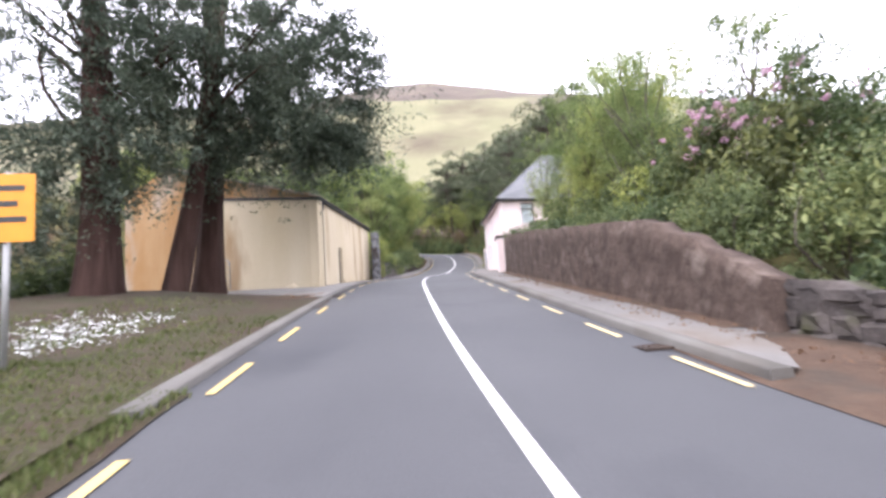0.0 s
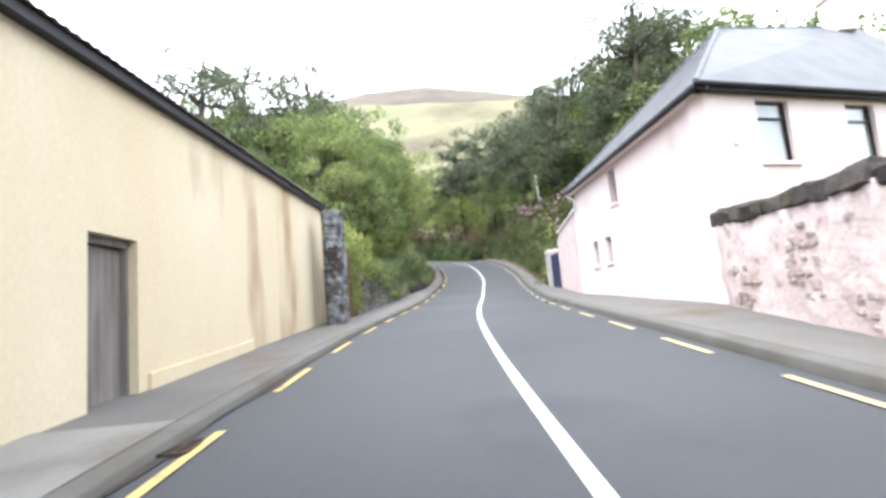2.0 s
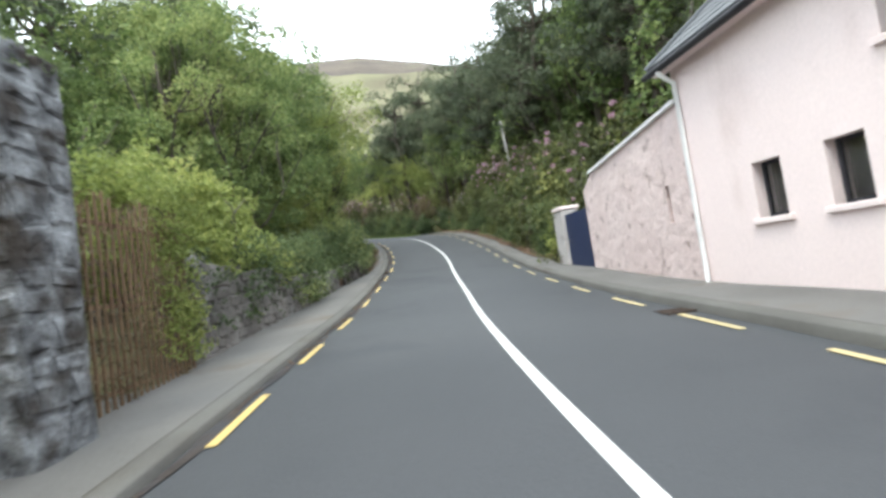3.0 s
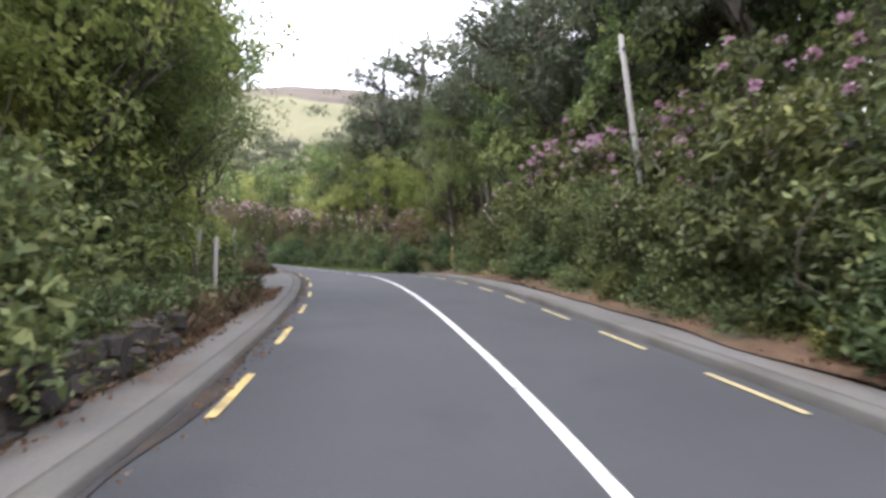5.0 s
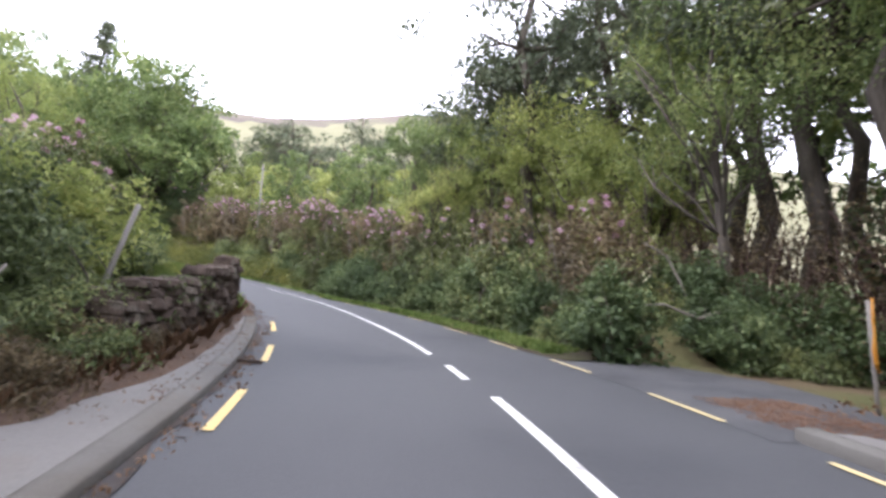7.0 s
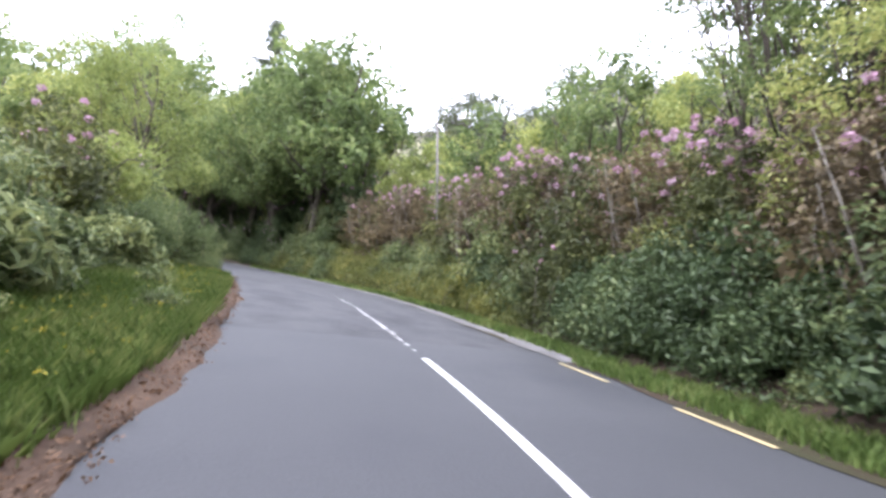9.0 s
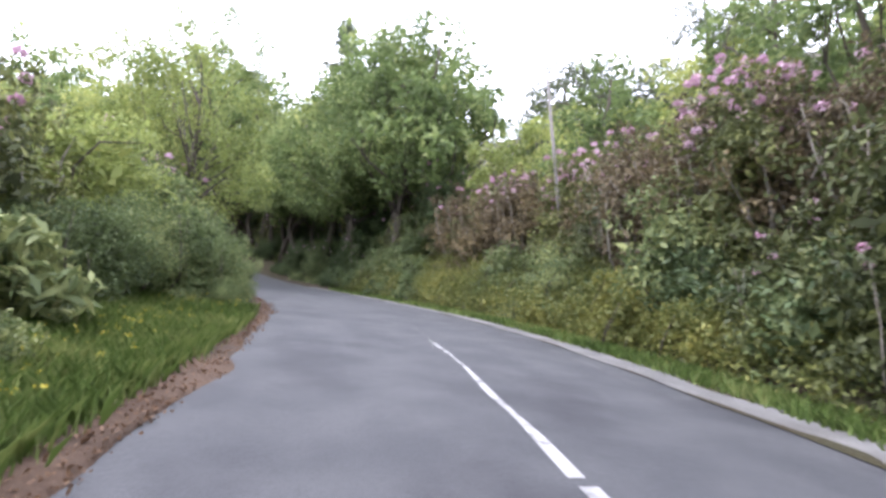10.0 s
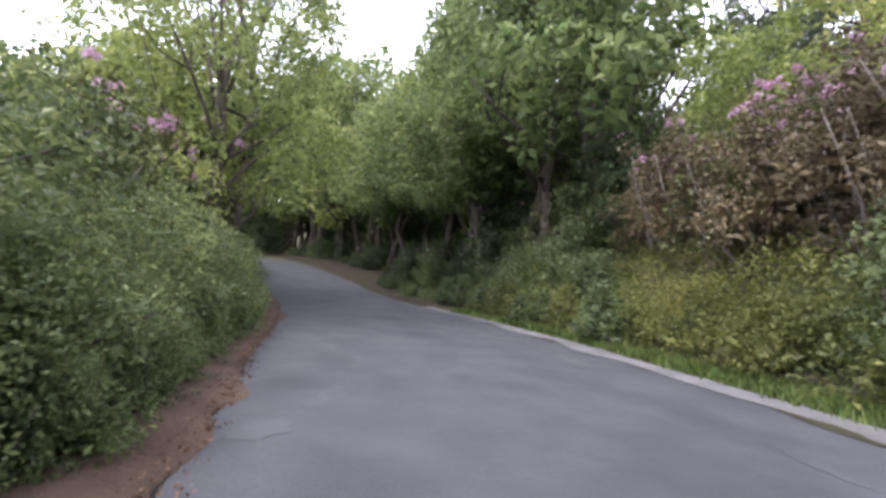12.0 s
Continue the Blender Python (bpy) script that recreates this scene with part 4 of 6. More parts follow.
def build_house():
    m = Matrix.Translation(HOUSE_C) @ pose(0, 0, 0, 0, 0, HOUSE_YAW)
    root = thing("house", m, "pink rendered two-storey house with hipped slate roof", "house")
    D, W, H = 9.05, 9.5, HOUSE_EAVE - HOUSE_C.z
    # local: x right (away from road), y along the road. Road wall is x = 0; front wall is y = 0.
    up = [(1.38, 2.33), (4.1, 5.05), (6.8, 7.75)]
    skew = pose(0, 0, 0, 0, 0, 14)
    slope = math.tan(radians(14))
    front_holes = [(a, b, 3.04, 4.44) for a, b in up]
    bm = bmesh.new()
    wall_with_holes(bm, W / math.cos(radians(14)), H, 0.45, front_holes)
    bmesh.ops.transform(bm, matrix=skew, verts=bm.verts)
    part("front_wall", bm, M_PINK, root, "smooth pink render")
    low = [(7.08, 7.6, 1.52, 2.38), (5.88, 6.4, 1.52, 2.38), (4.95, 5.5, 3.32, 4.42)]
    bm = bmesh.new()
    wall_with_holes(bm, D - 0.9, H, 0.45, [(D - 0.45 - b, D - 0.45 - a, z0, z1) for a, b, z0, z1 in low])
    bmesh.ops.transform(bm, matrix=Matrix.Translation((0, D - 0.45, 0)) @ pose(0, 0, 0, 0, 0, -90), verts=bm.verts)
    part("road_wall", bm, M_PINK, root, "smooth pink render")
    bm = bmesh.new()
    box(bm, 0, W, D - 0.45, D, -0.8, H)
    part("rear_wall", bm, M_PINK, root)
    bm = bmesh.new()
    box(bm, W - 0.45, W, 0.45 + W * slope, D - 0.45, -0.8, H)
    part("side_wall", bm, M_PINK, root)
    for a, b in up:
        window(root, skew @ pose((a + b) / 2, 0, 3.04), b - a, 1.4)
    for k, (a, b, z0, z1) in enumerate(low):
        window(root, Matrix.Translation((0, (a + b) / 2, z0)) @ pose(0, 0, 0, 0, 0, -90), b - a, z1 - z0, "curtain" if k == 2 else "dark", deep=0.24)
    # hipped roof in courses
    o = 0.28
    x0, x1, y0, y1, zb, rise, back = -o, W + o, -o, D + o, H + 0.12, 4.3, 4.6
    ym = 5.3
    yr = y0 + (x1 - x0) * slope
    bm = bmesh.new()
    base = [bm.verts.new(p) for p in ((x0, y0, zb), (x1, yr, zb), (x1, y1, zb), (x0, y1, zb))]
    ym2 = (yr + y1) / 2
    A, B = Vector((x0 + back, ym, zb + rise)), Vector((x1 - 0.2, ym2, zb + rise))
    r0, r1 = bm.verts.new(A), bm.verts.new(B)
    for f in ((base[0], base[1], r1, r0), (base[2], base[3], r0, r1), (base[1], base[2], r1), (base[3], base[0], r0), base[::-1]):
        bm.faces.new(f)
    roof = part("roof", bm, M_SLATE, root, "grey slates in courses")
    # slate courses as thin raised lips on the seen slopes
    P0, P1, P3 = Vector((x0, y0, zb)), Vector((x1, yr, zb)), Vector((x0, y1, zb))
    for k in range(1, 22):
        t = k / 22
        for a, b, c, d in ((P0, P1, A, B), (P3, P0, A, A)):
            bm = bmesh.new()
            up = Vector((0, 0, 0.006))
            tube(bm, [a.lerp(c, t) + up, b.lerp(d, t) + up], [0.011, 0.011], 4)
            part("slate_course", bm, M_SLATE, roof)
    for p, q in ((P0, A), (P3, A), (A, B)):
        bm = bmesh.new()
        tube(bm, [p, q], [0.06, 0.06], 6)
        part("ridge_tiles", bm, M_SLATE, roof)
    # fascia and gutters
    bm = bmesh.new()
    box(bm, x0, x0 + 0.06, y0, y1, H - 0.04, H + 0.13)
    part("fascia", bm, M_DARK_TRIM, root, "dark fascia board")
    bm = bmesh.new()
    fl = (x1 - x0) / math.cos(radians(14))
    box(bm, 0, fl, 0, 0.06, H - 0.04, H + 0.13)
    box(bm, 0.06, fl, 0.06, 0.3, H - 0.03, H + 0.02)
    bmesh.ops.transform(bm, matrix=Matrix.Translation((x0, y0, 0)) @ skew, verts=bm.verts)
    part("fascia", bm, M_DARK_TRIM, root, "dark fascia board")
    bm = bmesh.new()
    box(bm, x0 + 0.06, 0, y0 + 0.06, y1, H - 0.03, H + 0.02)
    part("soffit", bm, M_PINK, root)
    bm = bmesh.new()
    tube(bm, [(x0 - 0.05, y0, H + 0.0), (x0 - 0.05, y1 + 0.05, H - 0.02)], [0.06, 0.06], 10)
    smooth_shade(part("gutter", bm, M_DARK_TRIM, root, "dark gutter"))
    bm = bmesh.new()
    tube(bm, [(x0 - 0.05, y0 - 0.06, H + 0.06), (x1, yr - 0.06, H + 0.06)], [0.055, 0.055], 10)
    smooth_shade(part("gutter", bm, M_DARK_TRIM, root, "dark gutter"))
    bm = bmesh.new()
    tube(bm, [(x0 - 0.05, D - 0.1, H - 0.02), (x0 - 0.03, D - 0.12, H - 0.12), (-0.06, D - 0.14, H - 0.32), (-0.06, D - 0.14, 0.9), (-0.06, D - 0.14, 0.42), (-0.16, D - 0.16, 0.36)], [0.045] * 6, 10)
    smooth_shade(part("downpipe", bm, M_WHITE_PAINT, root, "white downpipe"))
    # chimney and aerial
    bm = bmesh.new()
    box(bm, 8.2, 8.9, ym - 0.35, ym + 0.35, zb + rise - 0.5, zb + rise + 0.75, 0.02)
    box(bm, 8.13, 8.97, ym - 0.42, ym + 0.42, zb + rise + 0.75, zb + rise + 0.86, 0.02)
    part("chimney", bm, M_PINK, root)
    bm = bmesh.new()
    tube(bm, [(7.6, ym, zb + rise - 0.1), (7.6, ym, zb + rise + 1.3)], [0.02, 0.02], 6)
    tube(bm, [(7.2, ym, zb + rise + 0.9), (8.6, ym, zb + rise + 1.35)], [0.014, 0.014], 5)
    for k in range(5):
        x = 7.4 + k * 0.26
        tube(bm, [(x, ym - 0.22, zb + rise + 0.96 + k * 0.083), (x, ym + 0.22, zb + rise + 0.96 + k * 0.083)], [0.008, 0.008], 4)
    part("aerial", bm, M_GALV, root, "television aerial")
    # alarm box
    bm = bmesh.new()
    box(bm, 0.6, 0.69, 0.05, 0.2, 3.4, 3.58, 0.01)
    part("wall_lamp", bm, M_WHITE_PAINT, root)
    return root


build_house()


# ---- walls beside the road ----
def road_wall(name, s0, s1, lat, thick, top, material, label, rough=0.03, step=0.35, seed=0, foot=-0.4, category="wall", cap=None, courses=6):
    """A wall along the road with an uneven face and top; lat(s) is its road face, top(s) its height over the road's plane."""
    rng = np.random.default_rng(seed)
    n = max(3, int((s1 - s0) / step) + 1)
    sgn = 1 if lat(s0) > 0 else -1
    v, k = [], 2 * courses + 2
    for s in np.linspace(s0, s1, n):
        h = top(s) + rng.normal(0, rough * 1.3)
        prof = [(0.0, foot + (h - foot) * j / courses) for j in range(courses + 1)] + [(thick, h + rng.normal(0, rough))] + [(thick, foot + (h - foot) * j / courses) for j in range(courses - 1, -1, -1)]
        k = len(prof)
        for off, z in prof:
            v.append(tuple(at(s, lat(s) + sgn * (off + rng.normal(0, rough)), z)))
    f = [(i * k + j, (i + 1) * k + j, (i + 1) * k + j + 1, i * k + j + 1) for i in range(n - 1) for j in range(k - 1)]
    f = [q if sgn < 0 else q[::-1] for q in f]
    me = mesh_np(name, v, f, material)
    bm = bmesh.new()
    bm.from_mesh(me)
    bm.verts.ensure_lookup_table()
    for base in (0, (n - 1) * k):
        try:
            bm.faces.new([bm.verts[base + j] for j in range(k)])
        except ValueError:
            pass
    bmesh.ops.recalc_face_normals(bm, faces=bm.faces)
    bm.to_mesh(me)
    bm.free()
    return tagged(new(name, me), label, category, kind="structure")


def stone_mesh(seed, material):
    """One irregular field stone, about a metre cube before scaling."""
    rng = np.random.default_rng(seed)
    bm = bmesh.new()
    bmesh.ops.create_cube(bm, size=1)
    bmesh.ops.bevel(bm, geom=bm.edges[:], offset=0.16, segments=1, affect="EDGES")
    for v in bm.verts:
        v.co += Vector(rng.normal(0, 0.045, 3))
    me = bpy.data.meshes.new("stone")
    bm.to_mesh(me)
    bm.free()
    me.materials.append(material)
    return me


def stone_face(root, s0, s1, lat, top, material, seed=0, size=(0.42, 0.2), proud=0.05, depth=0.3, limit=290, name="stone"):
    """Coursed rubble: single stones on the road face of a wall."""
    rng = np.random.default_rng(seed)
    shapes = [stone_mesh(seed * 10 + k, material) for k in range(6)]
    sgn = 1 if lat(s0) > 0 else -1
    count, z = 0, -0.08
    while z < max(top(s) for s in np.linspace(s0, s1, 9)):
        h = size[1] * rng.uniform(0.75, 1.35)
        s = s0 + rng.uniform(0, 0.2)
        while s < s1:
            w = size[0] * rng.uniform(0.55, 1.5)
            if z + h * 0.6 < top(s + w / 2) and count < limit:
                p = at(s + w / 2, lat(s + w / 2) + sgn * (depth / 2 - proud * rng.uniform(0.2, 1.4)), z + h / 2)
                ob = new(name, shapes[rng.integers(6)])
                ob.parent = root
                ob.matrix_world = Matrix.Translation(p) @ pose(0, 0, 0, rng.normal(0, 3), rng.normal(0, 4), heading(s) + rng.normal(0, 4)) @ Matrix.Diagonal((depth, w * 1.04, h * 1.06, 1))
                count += 1
            s += w
        z += h * 0.97


RT = lambda v: (lambda s: v)
road_wall("wall_roadside", 5.7, 24.7, lambda s: 4.22 + 0.1 * (s - 5.7) / 19, 0.4, lambda s: np.interp(s, [5.7, 7.2, 9, 24.7], [0.8, 1.35, 1.85, 2.08]), M_DARK_RENDER,
          "stained brown-grey rendered wall beside the footpath", rough=0.018, seed=3)
_w = road_wall("wall_rubble", -4.0, 5.7, lambda s: np.interp(s, [-4, 5.7], [5.2, 4.4]), 0.35, RT(0.75), M_DARK_STONE, "low mossy rubble wall in leaf litter", rough=0.05, seed=5)
stone_face(_w, -0.5, 5.7, lambda s: np.interp(s, [-4, 5.7], [5.2, 4.4]), RT(0.85), M_DARK_STONE, 5, (0.4, 0.2))
_w = road_wall("wall_pink", 25.5, 30.4, lambda s: np.interp(s, [25.5, 30.4], [4.02, 4.82]), 0.4, lambda s: np.interp(s, [25.5, 30.4], [1.85, 1.72]), M_PINK_STONE,
               "pink limewashed rubble garden wall with stone coping", rough=0.03, seed=6)


def bare_patch(root, s, z, rs, rz, count, seed):
    """Rubble showing in an oval where the limewash has fallen off the pink wall."""
    rng = np.random.default_rng(seed)
    shapes = [stone_mesh(seed * 10 + k, M_PINK_RUBBLE) for k in range(5)]
    for _ in range(count):
        a, r = rng.uniform(0, 2 * math.pi), math.sqrt(rng.uniform(0, 1))
        u, h, w = s + rs * r * math.cos(a), z + rz * r * math.sin(a), rng.uniform(0.09, 0.24)
        ob = new("stone", shapes[rng.integers(5)])
        ob.parent = root
        ob.matrix_world = Matrix.Translation(at(u, float(np.interp(u, [25.5, 30.4], [4.02, 4.82])) + 0.03, h)) @ pose(0, 0, 0, rng.normal(0, 8), rng.normal(0, 5), heading(u) - 9.3) @ Matrix.Diagonal((0.12, w, w * rng.uniform(0.45, 0.75), 1))


bare_patch(_w, 27.4, 0.95, 0.42, 0.6, 34, 61)
bare_patch(_w, 29.5, 0.55, 0.55, 0.4, 22, 62)
bare_patch(_w, 26.2, 0.4, 0.35, 0.3, 10, 63)


def coping(root, s0, s1, lat, z, seed):
    rng = np.random.default_rng(seed)
    shapes = [stone_mesh(90 + k, M_DARK_STONE) for k in range(4)]
    s = s0
    while s < s1:
        w = rng.uniform(0.25, 0.5)
        ob = new("coping_stone", shapes[rng.integers(4)])
        ob.parent = root
        ob.matrix_world = Matrix.Translation(at(s + w / 2, lat(s) + 0.2, z(s) + 0.09)) @ pose(0, 0, 0, rng.normal(0, 6), rng.normal(0, 6), heading(s)) @ Matrix.Diagonal((0.5, w, rng.uniform(0.2, 0.36), 1))
        s += w * 0.95


coping(_w, 25.4, 30.3, lambda s: np.interp(s, [25.5, 30.4], [4.02, 4.82]), lambda s: np.interp(s, [25.5, 30.4], [1.85, 1.72]), 7)


def build_pillar():
    p = at(25.15, 4.0)
    root = thing("gate_pillar", Matrix.Translation(p) @ pose(0, 0, 0, 0, 0, heading(25)), "pink painted gate pillar beside the footpath", "pillar")
    bm = bmesh.new()
    box(bm, 0, 0.45, -0.25, 0.25, -0.3, 1.92, 0.02)
    part("shaft", bm, M_PINK, root)
    bm = bmesh.new()
    box(bm, -0.04, 0.5, -0.3, 0.28, 1.92, 2.03, 0.02)
    part("cap", bm, M_DARK_STONE, root)


build_pillar()


def build_annex():
    a, b = Vector((3.72, 39.5, 3.2)), Vector((4.3, 45.3, 3.2))
    m, L = wall_line(a, b)
    root = thing("annex", m, "pink limewashed rubble outhouse joined to the house", "outhouse")
    # local x along the road, outer face y = 0, body to -y
    bm = bmesh.new()
    def zt(x):
        return 3.68 - 0.26 * x / L - 0.35 * max(0.0, x / L - 0.85) / 0.15
    sl = (0.78, 0.93, 1.5, 2.25)
    def seg(x0, x1, z0, za, zb):
        slab(bm, x0, x1, -0.45, 0, z0, za, zb, "x")
    seg(0, sl[0], -0.5, zt(0), zt(sl[0]))
    seg(sl[1], L * 0.85, -0.5, zt(sl[1]), zt(L * 0.85))
    seg(L * 0.85, L, -0.5, zt(L * 0.85), zt(L))
    seg(sl[0], sl[1], sl[3], zt(sl[0]), zt(sl[1]))
    box(bm, sl[0], sl[1], -0.45, 0, -0.5, sl[2])
    bmesh.ops.remove_doubles(bm, verts=bm.verts, dist=0.002)
    part("road_wall", bm, M_PINK_STONE, root, "flaking pink limewash over stone")
    bm = bmesh.new()
    slab(bm, L - 0.4, L, -4.0, -0.45, -0.5, zt(L), zt(L) , "x")
    part("end_wall", bm, M_PINK_STONE, root)
    # A flat panel in the slit, its dark colour standing for the shade inside.
    bm = bmesh.new()
    box(bm, sl[0], sl[1], -0.42, -0.3, sl[2], sl[3])
    part("slit_window", bm, M_ROOM_SHADE, root, "slit window with its inner shade painted dark")
    bm = bmesh.new()
    slab(bm, -0.0, L * 0.86, -0.1, 0.08, zt(0) - 0.0, zt(0) + 0.08, zt(L * 0.86) + 0.08, "x")
    for v in bm.verts:
        if abs(v.co.z - zt(0)) < 1e-4:
            v.co.z = zt(v.co.x)
    part("coping", bm, M_WHITE_PAINT, root, "pale painted verge")
    bm = bmesh.new()
    slab(bm, 0.0, L * 0.86, -4.2, -0.1, zt(L) - 0.2, zt(0) + 0.04, zt(L * 0.86) + 0.04, "x")
    part("roof", bm, M_SLATE, root)
    return root


build_annex()


def build_blue_door():
    a, b = Vector((4.33, 45.4, 3.85)), Vector((4.25, 46.95, 3.95))
    m, L = wall_line(a, b)
    root = thing("yard_door", m, "navy painted board door in the wall", "door")
    for k in range(9):
        bm = bmesh.new()
        box(bm, k * L / 9 + 0.004, (k + 1) * L / 9 - 0.004, -0.06, 0.0, 0.02, 1.92, 0.008)
        part("board", bm, M_BLUE_DOOR, root)
    for z in (0.35, 1.0, 1.6):
        bm = bmesh.new()
        box(bm, 0.02, L - 0.02, -0.1, -0.062, z, z + 0.1)
        part("ledge", bm, M_BLUE_DOOR, root)
    bm = bmesh.new()
    tube(bm, [(L - 0.2, 0.02, 0.95), (L - 0.2, 0.06, 1.0), (L - 0.2, 0.02, 1.08)], [0.012] * 3, 6)
    part("handle", bm, M_GALV, root)
    root2 = thing("gate_pier", Matrix.Translation((4.25, 47.4, 3.95)), "white limewashed stone gate pier", "pillar")
    bm = bmesh.new()
    box(bm, -0.1, 0.55, -0.4, 0.4, -0.4, 2.0, 0.05)
    part("shaft", bm, M_WHITEWASH, root2)
    bm = bmesh.new()
    box(bm, -0.14, 0.6, -0.44, 0.44, 2.0, 2.14, 0.05)
    part("cap", bm, M_PINK, root2)


M_WHITEWASH = mat("flaking_whitewash", (0.4, 0.374, 0.36), (0.48, 0.454, 0.44), scale=1.2, fine=5, rough=0.95, bump=0.7, grain=0.12, c3=(0.2, 0.18, 0.167), c3_amt=0.4, c3_scale=2, depth=0.04)
build_blue_door()


def build_stone_pier():
    p = at(35.5, -4.38)
    root = thing("stone_pier", Matrix.Translation(p) @ pose(0, 0, 0, 0, 0, heading(36)), "tall rubble gate pier in crumbling limewash at the shed's end", "pillar")
    rng = np.random.default_rng(2)
    bm = bmesh.new()
    box(bm, -0.25, 0.25, -0.34, 0.34, -0.4, 3.46)
    bmesh.ops.subdivide_edges(bm, edges=bm.edges, cuts=13, use_grid_fill=True)
    for v in bm.verts:
        k = noise.noise(Vector((v.co.x * 2.2, v.co.y * 2.2, v.co.z * 1.6))) * 0.06 + noise.noise(v.co * 7) * 0.03
        taper = 1.06 - 0.06 * v.co.z / 3.5
        v.co.x, v.co.y = v.co.x * (taper + k), v.co.y * (taper + k)
        v.co.z += 0.08 * noise.noise(Vector((v.co.x * 4, v.co.y * 4, 3))) if v.co.z > 3.4 else 0
    smooth_shade(part("core", bm, M_PIER, root, "blotched grey limewash over mortar"))
    shapes = [stone_mesh(70 + k, M_PIER) for k in range(9)]
    z = -0.1
    while z < 3.4:
        h = rng.uniform(0.17, 0.36)
        cut = rng.uniform(0.35, 0.65)
        for a, b in ((0, cut), (cut, 1)):
            for face in (0, 1):
                half, out = ((0.25, 0.295), (0.34, 0.2))[face]
                c, w = (a + b - 1) * half, (b - a) * 2 * half - 0.03
                c, d = ((c, -out, z + h / 2), (w, 0.17, h - 0.03)) if face == 0 else ((out, c, z + h / 2), (0.17, w, h - 0.03))
                ob = new("stone", shapes[rng.integers(9)])
                ob.parent = root
                ob.matrix_basis = Matrix.Translation(c) @ pose(0, 0, 0, rng.normal(0, 2), rng.normal(0, 2), rng.normal(0, 2.5)) @ Matrix.Diagonal((*d, 1))
        z += h


build_stone_pier()


def build_rusty_gate():
    a, b = at(35.95, -4.6), at(38.85, -4.72)
    m, L = wall_line(a, b)
    root = thing("overgrown_gate", m, "rust-brown slatted gate overgrown with ivy", "gate")
    for k in range(23):
        bm = bmesh.new()
        tube(bm, [(k * L / 22, 0, 0.02), (k * L / 22, 0, 2.6 + 0.12 * math.sin(k))], [0.022, 0.02], 5)
        part("bar", bm, M_DRY_STEM, root)
    for z in (0.3, 1.3, 2.3):
        bm = bmesh.new()
        box(bm, -0.02, L + 0.02, 0.026, 0.05, z, z + 0.05)
        part("rail", bm, M_DRY_STEM, root)


build_rusty_gate()
LW = lambda s: np.interp(s, [38.8, 42, 50, 56, 60], [-4.75, -5.0, -4.55, -4.2, -4.15])
_top = lambda s: np.interp(s, [38.8, 41, 45, 50, 59.8], [1.9, 1.6, 1.0, 0.62, 0.42]) + 0.05 * math.sin(s * 3.1)
_w = road_wall("wall_left_rubble", 38.8, 49.9, LW, 0.4, _top, M_STONE, "grey rubble wall hung with ivy", rough=0.035, seed=11)
stone_face(_w, 38.8, 49.9, LW, lambda s: _top(s) + 0.06, M_STONE, 12, (0.42, 0.23))
_w = road_wall("wall_left_low", 50.0, 59.8, LW, 0.4, lambda s: _top(s) - 0.14, M_SOIL, "low tumbled rubble wall in soil and roots", rough=0.06, seed=17)
stone_face(_w, 50.0, 59.8, LW, lambda s: _top(s) + 0.1, M_DARK_STONE, 18, (0.34, 0.2), proud=0.14, depth=0.3)
DW = lambda s: np.interp(s, [83, 84, 86.6, 88, 91.5], [-5.4, -5.0, -4.3, -4.15, -3.82])
_w = road_wall("wall_dry_stone", 84.6, 91.4, DW, 0.5, lambda s: np.interp(s, [81, 84, 87, 91.4], [0.3, 0.6, 0.85, 0.95]), M_DRY_STONE, "dark mossy dry stone wall at the roadside", rough=0.04, seed=13)
stone_face(_w, 84.4, 91.5, DW, lambda s: np.interp(s, [81, 84, 87, 91.4], [0.5, 0.8, 1.15, 1.3]) + 0.1 * math.sin(s * 2.3), M_DRY_STONE, 14, (0.23, 0.15), proud=0.13, depth=0.4)
EB = lambda s: np.interp(s, [54, 67.0, 68.6, 70.0, 71.0], [-4.1, -4.12, -4.5, -5.6, -6.9])
_w = road_wall("earth_bank", 59.5, 71.0, EB, 1.2, lambda s: np.interp(s, [59.5, 67, 71.0], [0.42, 0.5, 0.2]), M_SOIL, "eroded bank of soil, roots and stones", rough=0.07, seed=15, category="bank")


# the field wall seen past the yews
_w = road_wall("wall_field", 12.0, 34.0, lambda s: -26.0, 0.5, RT(1.6), M_STONE, "pale grey rubble field wall beyond the trees", rough=0.05, seed=21, foot=-0.6)
stone_face(_w, 14.0, 32.0, lambda s: -26.0, RT(1.7), M_STONE, 22, (0.6, 0.32))


# ---- ground cover strips ----
def strip(name, s0, s1, rows, material, label, seed=1, wobble=0.1, step=0.4):
    return tagged(part(name, ribbon(name, s0, s1, rows, material, step=step, wobble=wobble, seed=seed), None), label, "verge", kind="structure")


def right_verge(s):
    return np.interp(s, [107, 116, 122, 128, 140], [2.66, 2.6, 2.3, 1.95, 1.7])


def litter_inner(s):
    return np.interp(s, [91, 96, 113, 122, 126, 130], [-3.25, -3.25, -3.3, -3.55, -4.0, -4.35])


